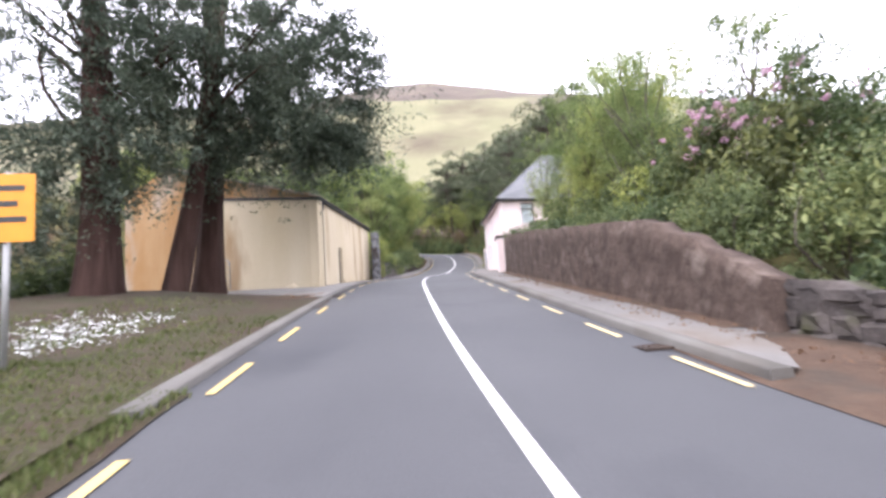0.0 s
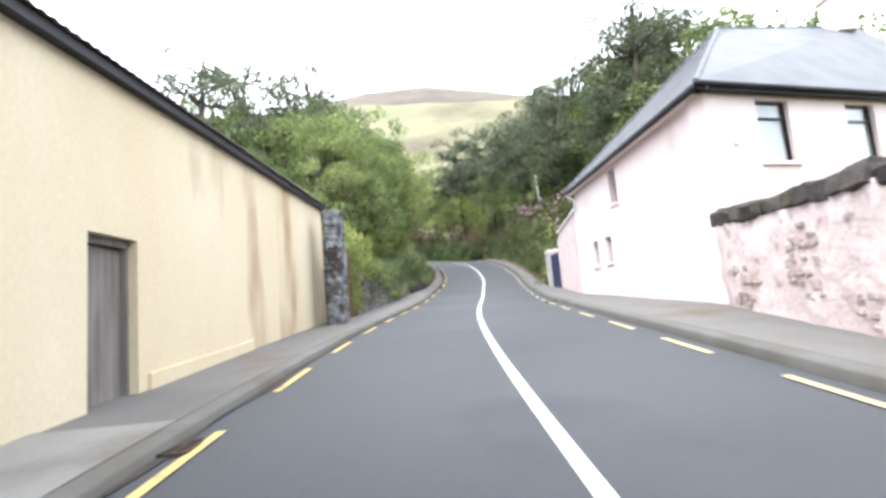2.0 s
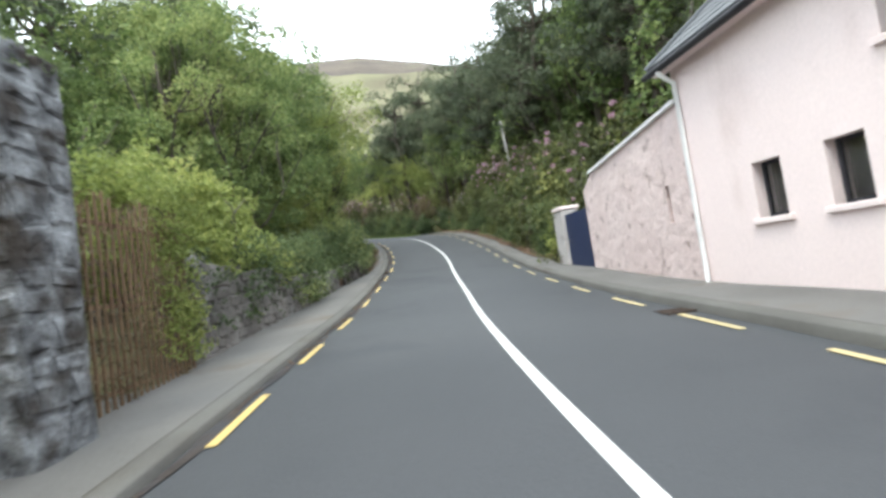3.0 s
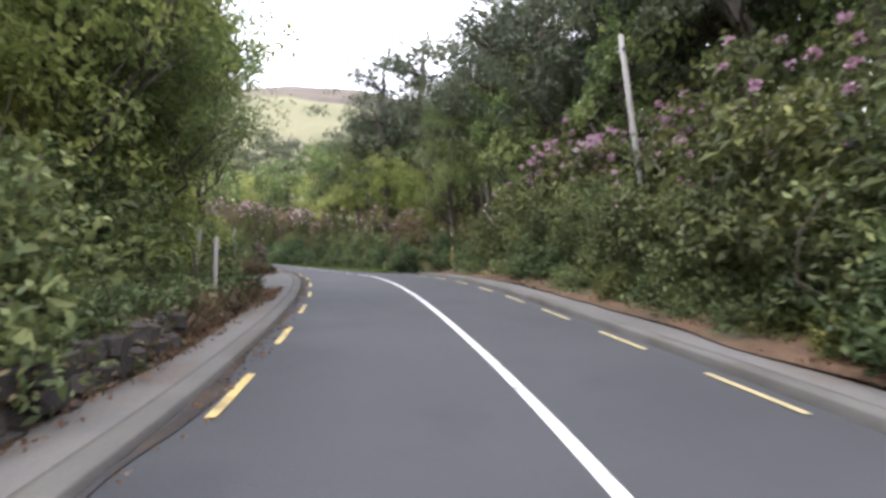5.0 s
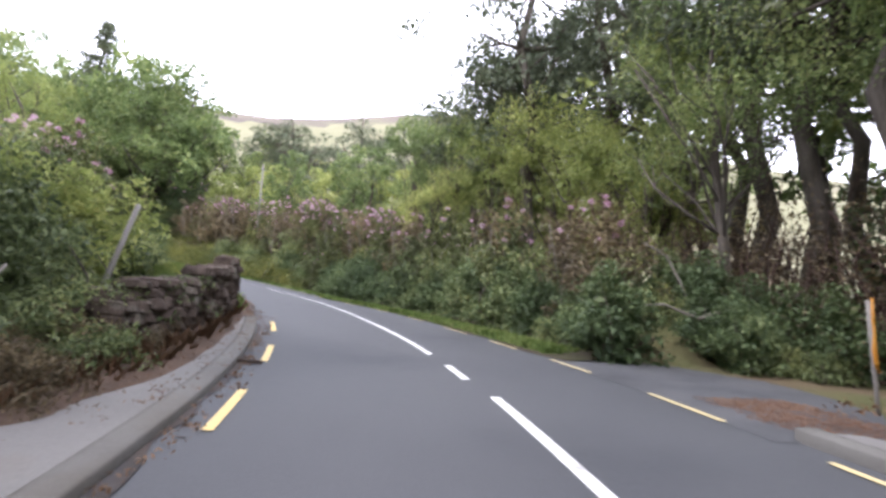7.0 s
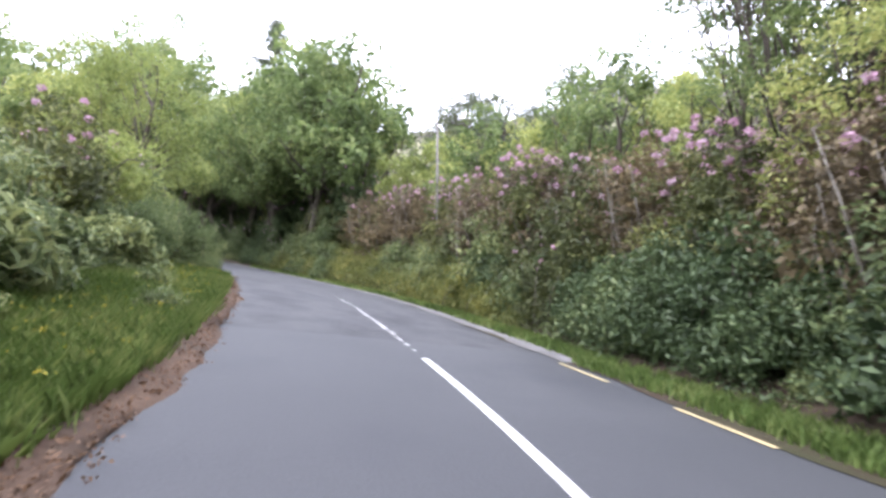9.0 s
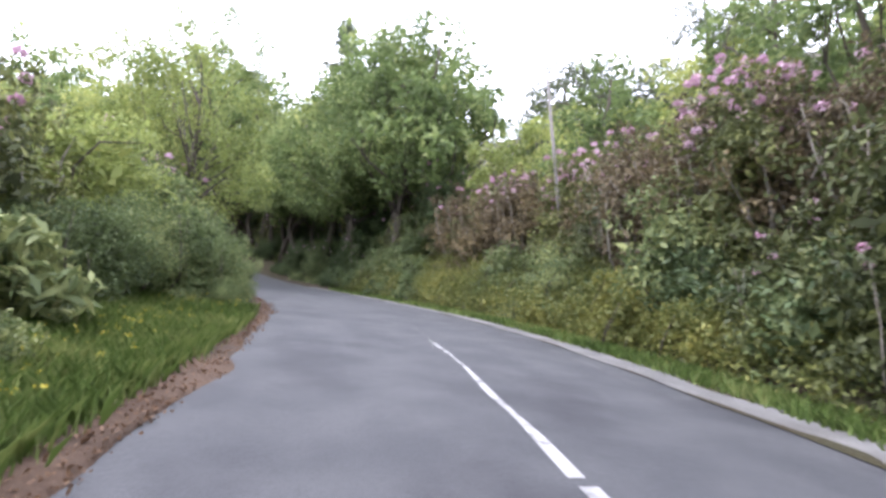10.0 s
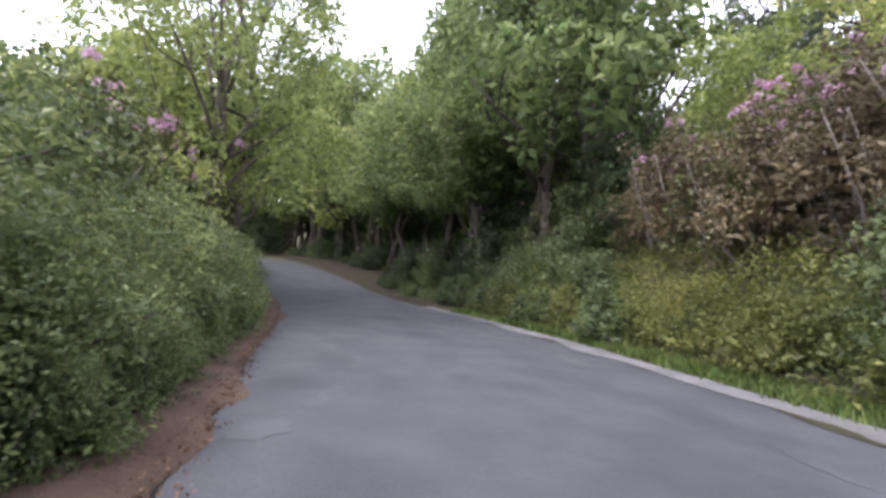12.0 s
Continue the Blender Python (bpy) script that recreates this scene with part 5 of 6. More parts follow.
strip("verge_soil_right", 47.5, 80.2, [(lambda s: right_edge(s) - 0.15, 0.135), (lambda s: right_edge(s) + 0.4, 0.22), (5.6, 0.75)], M_SOIL, "brown leaf litter and soil below the hedge", 2)
strip("verge_right", 87.0, 180.0, [(lambda s: right_verge(s) - 0.05, 0.012), (lambda s: right_verge(s) + 0.5, 0.03), (lambda s: right_verge(s) + 1.2, 0.14), (5.2, 0.6)], M_VERGE, "grassy verge with leaf litter", 3)
strip("gravel_edge_right", 107.0, 142.0, [(lambda s: right_verge(s) - 0.06, 0.016), (lambda s: right_verge(s) + 0.16, 0.022), (lambda s: right_verge(s) + 0.45, 0.035)], M_GRAVEL, "pale loose gravel along the road edge", 4, 0.08, 0.3)
strip("litter_edge_left", 91.2, 180.0, [(lambda s: litter_inner(s) - 0.9, 0.10), (lambda s: litter_inner(s) - 0.25, 0.05), (lambda s: litter_inner(s) - 0.04, 0.035), (litter_inner, -0.02)], M_LITTER, "reddish leaf litter along the road edge", 5, 0.15, 0.25)
strip("soil_wash_left", 74.0, 91.0, [(lambda s: left_edge(s) - 0.5, 0.2), (lambda s: left_edge(s) + 0.12, 0.118), (lambda s: left_edge(s) + 0.5, 0.06)], M_LITTER, "red-brown soil washed onto the lay-by edge", 12, 0.16, 0.25)
strip("verge_left_start", -5.0, 16.4, [(-12, 0.75), (-9.0, 0.6), (-6.5, 0.3), (-4.6, 0.14), (-3.36, 0.095)], M_VERGE, "rough grass verge with bare soil", 6)
strip("verge_edge_left_start", -5.4, 5.2, [(-3.9, 0.1), (-3.15, 0.02)], M_VERGE, "rough grass verge with bare soil", 7)
strip("verge_edge_right_start", -5.4, 5.8, [(2.66, 0.01), (3.3, 0.06), (4.6, 0.15)], M_LITTER, "leaf litter at the foot of the rubble wall", 8)
strip("dusty_edge_left", 13.0, 90.0, [(lambda s: kerb_line(s) - 0.01, 0.012), (lambda s: kerb_line(s) + 0.1 + 0.03 * math.sin(s * 0.9) + 0.02 * math.sin(3.1 * s), 0.0145)], M_GUTTER, "damp leaf litter in the gutter", 9, 0.035, 0.2)

# ---- plant stock ----
OAK = broad_tree(11, 12, 0.26, [(0, 0, 7.4, 3.4, 3.2, 3.8), (1.2, 0.6, 9.8, 2.2, 2.2, 2.2), (-1.5, -0.5, 4.6, 2.4, 2.4, 2.2)], L_BROAD, M_BARK, clumps=130, leaves=11000, size=0.175, spread=0.64, label="tall broadleaf tree in full leaf")
OAK2 = broad_tree(12, 13, 0.22, [(0, 0, 8.5, 2.6, 2.8, 4.2), (0.8, -0.8, 4.8, 2.3, 2.2, 2.4), (-0.9, 1.0, 11, 1.7, 1.7, 1.8)], L_BROAD, M_BARK, clumps=120, leaves=10500, size=0.165, spread=0.6, label="slim broadleaf tree with leafy limbs")
LIME = broad_tree(13, 10, 0.2, [(0, 0, 6.2, 3.2, 3.0, 3.2), (-1.2, 0.8, 8.0, 2.0, 2.0, 1.8), (1.5, -0.6, 4.0, 2.2, 2.2, 1.8)], L_LIME, M_BARK, clumps=130, leaves=11000, size=0.165, spread=0.62, label="bright spring-green broadleaf tree in leaf")
ALDER = broad_tree(19, 11, 0.15, [(0, 0, 7.2, 2.5, 2.5, 3.4), (1.2, 0.5, 5.0, 2.0, 1.8, 1.6), (-1.2, -0.4, 5.6, 1.9, 1.9, 1.8), (0.3, 0.2, 9.8, 1.6, 1.6, 1.6)], L_BROAD, M_BARK, clumps=150, leaves=17000, size=0.1, spread=0.5, label="slender small-leaved tree with open crown", limbs=16)
THIN = broad_tree(15, 11, 0.13, [(0, 0, 7.5, 2.0, 2.0, 3.2), (0.9, 0.3, 9.4, 1.2, 1.2, 1.3)], L_BROAD, M_BARK, clumps=70, leaves=6000, size=0.145, spread=0.52, label="thin open-crowned young tree", lean=(0.9, 0.3), limbs=14)
OAK_BACK = broad_tree(16, 12, 0.26, [(0, 0, 7.2, 3.6, 3.4, 4.0), (1.2, 0.6, 9.8, 2.4, 2.2, 2.2), (-1.5, -0.5, 4.4, 2.6, 2.6, 2.4)], L_BROAD, M_BARK, clumps=80, leaves=3000, size=0.36, spread=0.7, label="tall broadleaf tree in the wood behind", limbs=9)
LIME_BACK = broad_tree(17, 10, 0.2, [(0, 0, 6.0, 3.4, 3.2, 3.4), (-1.2, 0.8, 8.0, 2.0, 2.0, 1.8), (1.5, -0.6, 3.8, 2.4, 2.4, 2.0)], L_LIME, M_BARK, clumps=80, leaves=3000, size=0.34, spread=0.66, label="spring-green tree in the wood behind", limbs=9)
CONIFER = conifer(21, 18, 3.2, 0.28, L_PINE, M_BARK, tiers=40, leaves=7000, size=0.32, label="tall dark conifer with drooping tiers")
PINE = pine(22, 15, 0.24, L_PINE, M_BARK, leaves=4600)
RHODO = bush(31, 3.0, 3.3, L_RHODO, leaves=4200, size=0.14, blooms=60, label="tall rhododendron with mauve-pink blossom", name="rhododendron", bark=M_PALE_BARK, stems=12)
RHODO2 = bush(32, 3.2, 3.0, L_RHODO, leaves=3100, size=0.15, blooms=6, label="rhododendron bush with few mauve blossoms", name="rhododendron", bark=M_PALE_BARK, stems=12)
RUSSET = bush(33, 3.0, 3.2, L_RUSSET, leaves=3800, size=0.125, blooms=6, label="brown-tinged rhododendron with pink blossom", name="rhododendron", bark=M_PALE_BARK, stems=14)
HEDGE = bush(41, 2.2, 2.0, L_HEDGE, leaves=7500, size=0.075, clumps=90, label="dense bramble hedge with small grey-green leaves", spread=0.3)
SHRUB = bush(34, 2.6, 2.4, L_BRAMBLE, leaves=2700, size=0.13, label="dense green roadside shrub")
LAUREL = bush(35, 2.4, 2.2, L_DARK, leaves=2400, size=0.16, label="dark glossy evergreen shrub")
GREAT = bush(42, 4.4, 4.4, L_DARK, leaves=9000, size=0.14, clumps=130, stems=14, blooms=14, label="great dark evergreen with a few pink blossoms", name="rhododendron", spread=0.4)
LIMEB = bush(36, 2.6, 2.6, L_LIME, leaves=4000, size=0.135, label="bright yellow-green roadside shrub in leaf")
LOW = bush(37, 1.9, 1.1, L_BRAMBLE, leaves=1600, size=0.11, clumps=50, stems=6, label="low bramble clump beside the road", name="bramble", spread=0.26)
LOWY = bush(38, 1.9, 1.2, L_YELLOW, leaves=2300, size=0.1, clumps=50, stems=6, label="low yellow-green bramble clump", name="bramble", spread=0.26)
LOWR = bush(40, 1.9, 0.9, L_RUSSET, leaves=1900, size=0.1, clumps=50, stems=9, label="low clump of dry brown weeds", name="weeds", spread=0.24, slim=0.25)
FERN = bush(39, 1.8, 1.2, L_BRAMBLE, leaves=2000, size=0.24, clumps=40, stems=6, label="spreading green bracken clump beside the road", name="bracken", spread=0.3, slim=0.28)

THICKET = bush(44, 3.0, 3.6, L_RUSSET, leaves=700, size=0.1, clumps=90, stems=44, label="tangle of bare dark branches in deep shade", name="thicket", spread=0.4, bark=M_YEW_BARK)
HAZEL = bush(43, 3.6, 5.6, L_LIME, leaves=6500, size=0.14, clumps=150, stems=14, label="tall leafy hazel thicket beside the road", name="hazel", spread=0.42, bare=0.04)
SHADE = broad_tree(18, 15, 0.24, [(0, 0, 10.2, 4.2, 4.2, 4.0), (1.5, 0.8, 7.2, 3.4, 3.0, 2.4), (-1.8, -0.6, 6.6, 3.2, 3.0, 2.2), (0, 0, 13, 2.2, 2.2, 2.0)], L_BROAD, M_BARK, clumps=150, leaves=6500, size=0.3, spread=0.8, label="high-crowned woodland tree shading the road", limbs=12)

rnd = np.random.default_rng(77)


def rows_of(stock, s0, s1, gap, lat, jitter, scale, spread=0.15, stretch=1.0):
    """A broken row of plants taken in turn from the stock."""
    s = s0
    while s < s1:
        lt = lat(s) if callable(lat) else lat
        plant(stock[rnd.integers(len(stock))], s + rnd.normal(0, 0.2), lt + rnd.normal(0, jitter), scale * rnd.uniform(1 - spread, 1 + spread), rnd.uniform(0, 360), stretch * rnd.uniform(0.9, 1.12))
        s = sta(metre(s) + gap * rnd.uniform(0.8, 1.2))


# the great yews at the start
def build_yew(x, y, seed, r, h, lean, blobs, leaves, label, flare=0.3):
    rng = np.random.default_rng(seed)
    z = float(ground_height(x, y)[0]) + 0.35
    root = thing("yew_tree", Matrix.Translation((x, y, z)), label, "tree")
    bm = bmesh.new()
    n = 14
    pts = [Vector((lean[0] * t + 0.12 * math.sin(4 * t), lean[1] * t, -0.6 + (h + 0.6) * t)) for t in np.linspace(0, 1, n)]
    rad = [r * (1.0 - 0.5 * t + flare * math.exp(-t * 16)) for t in np.linspace(0, 1, n)]
    rings, sides = [], 18
    for p, q in zip(pts, rad):
        rings.append([bm.verts.new(p + Vector((math.cos(a), math.sin(a), 0)) * q * (1 + 0.13 * math.sin(5 * a + seed) + 0.06 * math.sin(11 * a + p.z))) for a in np.linspace(0, 2 * math.pi, sides, endpoint=False)])
    for a, b in zip(rings, rings[1:]):
        for k in range(sides):
            bm.faces.new((a[k], a[(k + 1) % sides], b[(k + 1) % sides], b[k]))
    cl = shell_points(rng, blobs, 250)
    for c in [q for q in cl[rng.permutation(len(cl))] if q[2] > 7.0][:16]:
        i = int(np.clip(c[2] / h * 0.8, 0.38, 0.95) * (n - 1))
        q = limb(bm, rng, pts[i], c, r * 0.14, 0.02, 0.12, 6, 5)
        for c2 in cl[np.argsort(((cl - c) ** 2).sum(1))[1:3]]:
            limb(bm, rng, q[3], c2, 0.03, 0.008, 0.1, 4, 3)
    smooth_shade(part("trunk", bm, M_YEW_BARK, root, "fluted red-brown trunk"))
    mid = np.mean([b[:3] for b in blobs], 0)
    sprays = []
    for c in cl:
        for _ in range(8):
            d = (c - mid) * np.array([1, 1, 0.3])
            d = d / (np.linalg.norm(d) + 1e-6) + rng.normal(0, 0.65, 3) * np.array([1, 1, 0.5])
            run, drop = rng.uniform(0.5, 1.3), rng.uniform(0.25, 0.9)
            for t in np.linspace(0.05, 1, 6):
                sprays.append(c + d * run * t - np.array([0, 0, drop * t * t]))
    part("crown", cloud_mesh("crown", rng, sprays, 0.22, leaves * 1.5, 0.18, L_YEW, slim=0.28, flat=(1, 1, 0.8)), None, root, "drooping dark needle sprays")


build_yew(-9.7, 16.5, 41, 0.4, 12, (1.7, 1.0), [(1.5, 0, 9.3, 4.4, 4.0, 3.8), (4.9, 0.6, 8.1, 2.8, 2.6, 2.8), (4.0, 0.5, 5.7, 2.5, 2.0, 1.2), (5.4, 1.2, 5.6, 1.5, 1.4, 0.9)], 33000, "huge old yew with dark drooping foliage", 0.1)
build_yew(-9.95, 19.6, 42, 0.52, 13, (0.6, -0.4), [(1.0, 0, 9.8, 4.4, 4.2, 4.0), (4.8, -0.8, 7.7, 2.6, 2.5, 2.4), (3.4, -1.6, 5.5, 2.4, 1.8, 1.2), (5.0, -1.2, 5.6, 1.4, 1.4, 0.9)], 33000, "huge old yew with fluted trunk", 0.42)
build_yew(-10.9, 14.6, 43, 0.6, 11, (-0.4, 0.3), [(-0.6, 0.3, 8, 3.8, 3.8, 4.0), (-2.2, 0, 3.6, 3.0, 2.6, 2.2), (0.8, -0.6, 4.6, 1.8, 1.8, 1.3), (1.6, 0.6, 5.6, 2.0, 1.8, 1.6)], 27000, "old yew with low dark sprays")

# behind the roadside wall, right
rows_of([LAUREL, LAUREL, LOW, SHRUB], 6.0, 25.0, 1.5, 6.0, 0.25, 0.58, 0.25)
rows_of([SHRUB, LIMEB, RHODO2], 12.5, 24.0, 1.7, 7.2, 0.3, 0.95)
plant(RHODO2, 8.6, 7.2, 1.0, 80)
plant(RHODO, 10.6, 7.4, 0.85, 20)
plant(OAK2, 11.5, 9.4, 0.5, 70)
plant(ALDER, 15.0, 8.2, 0.72, 70)
plant(ALDER, 17.6, 8.6, 0.66, 210)
plant(ALDER, 21.0, 8.6, 0.72, 30)
plant(GREAT, 9.0, 8.4, 0.85, 190)
plant(GREAT, 11.6, 8.2, 0.85, 60)
rows_of([LIME, OAK2], 15.0, 27.0, 2.6, 8.8, 0.5, 0.5)
plant(LIME, 19.0, 9.6, 0.78, 130)
plant(ALDER, 26.2, 7.4, 0.6, 40)
plant(THIN, 24.2, 8.4, 0.8, 200)
plant(OAK2, 22.5, 9.5, 0.75, 300)
rows_of([OAK_BACK, SHRUB, RHODO2], 3.0, 26.0, 4.0, 12.0, 1.2, 0.5)
plant(SHRUB, 2.5, 6.6, 1.0, 10)
plant(LAUREL, 4.6, 6.0, 0.8, 50)
plant(GREAT, 5.2, 7.6, 0.62, 140)
plant(SHRUB, 6.6, 6.4, 0.8, 90)
plant(LAUREL, 1.2, 6.9, 0.95, 20)
plant(GREAT, 2.6, 8.6, 0.75, 250)
plant(OAK2, 3.0, 10.5, 0.62, 200)
rows_of([LOW], 5.6, 9.0, 1.0, 5.2, 0.05, 0.6)
# past the yews, by the field wall
rows_of([SHRUB, OAK_BACK, SHRUB], 14.0, 30.0, 3.5, -30.0, 1.0, 0.6)
rows_of([LAUREL, SHRUB], 10.0, 16.0, 1.8, -17.0, 0.6, 1.2)
rows_of([GREAT, LAUREL], 14.0, 19.5, 1.7, -12.6, 0.4, 0.62)

# left, behind the rubble wall and along the bank
plant(LIMEB, 39.4, -6.0, 0.95, 10, z=at(39.4, -6).z + 1.2)
plant(LIMEB, 40.8, -6.3, 1.05, 100, z=at(40.8, -6).z + 1.2)
plant(LIMEB, 42.2, -6.6, 1.0, 190, z=at(42.2, -6).z + 0.8)
plant(LIMEB, 41.6, -5.7, 0.9, 230, z=at(41.6, -6).z + 1.3)
plant(LIMEB, 43.2, -6.0, 0.9, 300, z=at(43.2, -6).z + 0.9)
rows_of([SHRUB, LOW], 42.0, 58.0, 1.3, lambda s: LW(s) - 1.0, 0.2, 0.9)
rows_of([SHRUB, OAK2, SHRUB], 44.0, 56.0, 2.2, -7.0, 0.4, 0.95)
plant(OAK, 49.5, -9.4, 1.15, 60)
plant(OAK, 54.5, -9.8, 1.2, 160)
rows_of([OAK, OAK, OAK2], 43.0, 56.0, 3.0, lambda s: np.interp(s, [40, 50, 72], [-10.5, -8.6, -8.8]), 0.6, 0.88)
rows_of([LIME, OAK2, OAK], 56.0, 72.0, 2.8, -9.0, 0.6, 1.1)
rows_of([OAK_BACK], 46.0, 70.0, 3.4, -14.0, 1.2, 0.92)
rows_of([PINE], 46.0, 58.0, 3.6, -15.5, 1.2, 0.95)
plant(PINE, 53.4, -15.0, 1.3, 10)
plant(PINE, 55.6, -14.0, 1.3, 130)
plant(OAK_BACK, 54.6, -14.6, 1.2, 200)
rows_of([HAZEL], 52.0, 70.0, 2.0, -8.0, 0.3, 1.05)
plant(LIME, 63.0, -6.8, 1.2, 200)
rows_of([LOW, FERN], 55.0, 69.0, 1.0, -5.6, 0.2, 0.75)
rows_of([SHRUB, SHRUB, LIMEB], 56.0, 70.0, 1.6, -7.0, 0.3, 1.25)
plant(ALDER, 67.5, -7.6, 1.0, 150)
plant(ALDER, 70.4, -7.5, 1.1, 300)
plant(OAK, 72.6, -8.6, 0.95, 40)
plant(OAK, 77.0, -10.5, 1.2, 120)
plant(LIME, 83.0, -10.5, 1.1, 220)
plant(OAK2, 88.0, -10.5, 1.1, 10)
plant(ALDER, 69.2, -7.1, 1.1, 200)
# round the lay-by
plant(LOWR, 69.6, -5.7, 0.6, 30)
plant(LOWR, 70.8, -6.6, 0.65, 130)
rows_of([LOWR, LOW, LOWR], 73.5, 82.0, 0.9, lambda s: left_edge(s) - 0.8, 0.15, 0.75)
rows_of([LOWR, LOWR, LOW], 79.0, 87.0, 0.6, lambda s: left_edge(s) - 0.42, 0.1, 0.55)
rows_of([LOWR, FERN], 80.0, 85.0, 0.8, lambda s: left_edge(s) - 1.1, 0.15, 0.7)
rows_of([SHRUB, FERN], 73.0, 82.0, 1.2, lambda s: left_edge(s) - 1.9, 0.2, 0.85)
rows_of([SHRUB, LIMEB], 71.0, 92.0, 2.0, lambda s: left_edge(s) - 3.2, 0.4, 0.92)
plant(THIN, 80.0, -7.2, 1.1, 0)
plant(THIN, 78.2, -8.6, 1.2, 20)
plant(THIN, 82.6, -8.8, 1.2, 330)
rows_of([LIME_BACK, OAK_BACK, LIME_BACK], 74.0, 90.0, 2.6, -14.0, 1.0, 0.9)
rows_of([OAK_BACK, LIME_BACK, OAK_BACK, PINE], 72.0, 90.0, 3.2, -20.0, 1.5, 1.0)
rows_of([LOWR, LOW, FERN], 80.5, 86.0, 0.8, lambda s: DW(s) - 0.3, 0.15, 0.62)
rows_of([FERN, LOW], 85.0, 91.0, 1.0, lambda s: DW(s) - 1.0, 0.15, 0.65)
rows_of([SHRUB, LIMEB, SHRUB], 86.0, 104.0, 2.0, -9.4, 0.6, 1.2)
rows_of([SHRUB, LOW], 84.0, 94.0, 1.6, -7.0, 0.3, 0.85)

# right hedge bank from the house to the field entrance
rows_of([SHRUB, LIMEB, RHODO2], 48.6, 56.0, 1.5, 5.0, 0.2, 1.0)
rows_of([RHODO2, RHODO2, SHRUB], 53.5, 60.0, 1.6, 5.7, 0.25, 1.15)
rows_of([RHODO2, SHRUB], 60.5, 67.0, 1.3, 5.7, 0.2, 0.8)
plant(RHODO, 66.2, 8.0, 1.15, 40)
plant(RHODO, 68.4, 7.7, 1.15, 160)
plant(RHODO, 63.8, 7.6, 1.05, 280)
rows_of([RHODO, RHODO2], 69.0, 73.0, 1.4, 6.5, 0.2, 1.15)
rows_of([SHRUB, LOW, SHRUB, RHODO2], 63.0, 79.0, 1.2, 5.5, 0.2, 0.85)
rows_of([RHODO2, RUSSET, RHODO2], 73.0, 79.5, 1.5, 6.2, 0.25, 1.1)
rows_of([RHODO2, RHODO2, SHRUB], 50.0, 80.0, 2.0, 7.8, 0.3, 1.4)
rows_of([LOW, FERN, LOW], 49.0, 66.0, 1.0, 5.1, 0.15, 0.75)
rows_of([LOW, LAUREL, LOW, LOWY], 49.0, 80.0, 0.9, 4.5, 0.15, 0.72)
rows_of([PINE, OAK_BACK, PINE], 50.0, 84.0, 2.4, 9.8, 0.8, 1.02)
rows_of([PINE, OAK_BACK, PINE], 52.0, 74.0, 2.2, 11.8, 0.8, 1.15)
rows_of([PINE, ALDER, PINE], 60.0, 80.0, 3.4, 9.8, 0.5, 1.12)
rows_of([PINE, OAK_BACK], 50.0, 84.0, 3.0, 14.5, 1.2, 1.2)
rows_of([OAK_BACK, LIME_BACK], 36.0, 50.0, 3.0, 17.0, 1.0, 0.72)
rows_of([PINE, OAK_BACK], 54.0, 100.0, 3.6, 19.0, 1.6, 1.3)
# past the entrance
rows_of([RUSSET, RHODO2, RUSSET], 90.0, 104.0, 1.7, 5.9, 0.3, 1.05)
rows_of([LAUREL, LAUREL, LOW], 87.2, 110.0, 0.85, 4.4, 0.18, 0.78)
rows_of([LAUREL, SHRUB, LAUREL], 93.0, 108.0, 1.2, 5.1, 0.2, 0.98)
rows_of([THICKET, THICKET, THICKET], 82.0, 90.0, 1.1, 9.0, 0.2, 1.05)
rows_of([THICKET], 83.0, 89.5, 1.5, 7.8, 0.15, 0.8)
rows_of([LOW, LAUREL, LOW], 85.0, 89.0, 0.6, 6.2, 0.15, 0.58)
rows_of([LOW], 84.6, 88.6, 0.55, 6.6, 0.2, 0.55)
for s, lat in ((84.6, 7.4), (85.6, 7.2), (86.6, 7.1), (87.6, 6.9), (88.6, 6.8)):
    plant(LAUREL, s, lat, 0.72, 70 * s)
rows_of([THICKET, GREAT], 82.0, 92.0, 1.8, 11.4, 0.3, 1.1)
plant(PINE, 84.2, 8.6, 1.25, 40)
plant(ALDER, 87.6, 7.8, 1.05, 75)
plant(PINE, 87.2, 9.4, 1.2, 110)
plant(ALDER, 81.6, 8.8, 1.1, 250)
plant(PINE, 80.0, 9.9, 1.15, 20)
plant(PINE, 85.0, 12.2, 1.3, 300)
rows_of([PINE], 86.0, 92.0, 2.6, 10.8, 0.4, 1.1)
rows_of([PINE, LIME_BACK, PINE], 89.0, 104.0, 2.4, 10.0, 0.8, 1.2)
rows_of([LIME, OAK2], 92.0, 104.0, 2.6, 8.3, 0.4, 0.78)
rows_of([PINE, PINE, OAK_BACK], 84.0, 102.0, 3.2, 13.5, 1.2, 1.1)
rows_of([PINE, PINE, OAK_BACK], 78.0, 90.0, 3.4, 14.5, 1.0, 1.05)
rows_of([PINE, PINE, OAK_BACK], 91.0, 102.0, 2.8, 11.0, 0.6, 1.15)
# the flowering bank
rows_of([RUSSET, RHODO2, RUSSET], 104.0, 136.0, 1.5, 6.2, 0.3, 1.0)
rows_of([RUSSET, RHODO2, SHRUB], 106.0, 136.0, 1.9, 8.0, 0.4, 1.12)
for s, lat, turn in ((107.0, 6.6, 10), (115.0, 6.0, 20), (123.5, 6.8, 200), (130.0, 7.4, 60)):
    plant(RHODO, s, lat, 1.08, turn)
rows_of([LAUREL, LOW, LAUREL, RHODO2], 106.0, 118.0, 0.9, 4.8, 0.15, 0.82)
rows_of([LOWY, LOW, LOWY], 114.0, 140.0, 0.7, lambda s: right_verge(s) + 1.75, 0.2, 0.85)
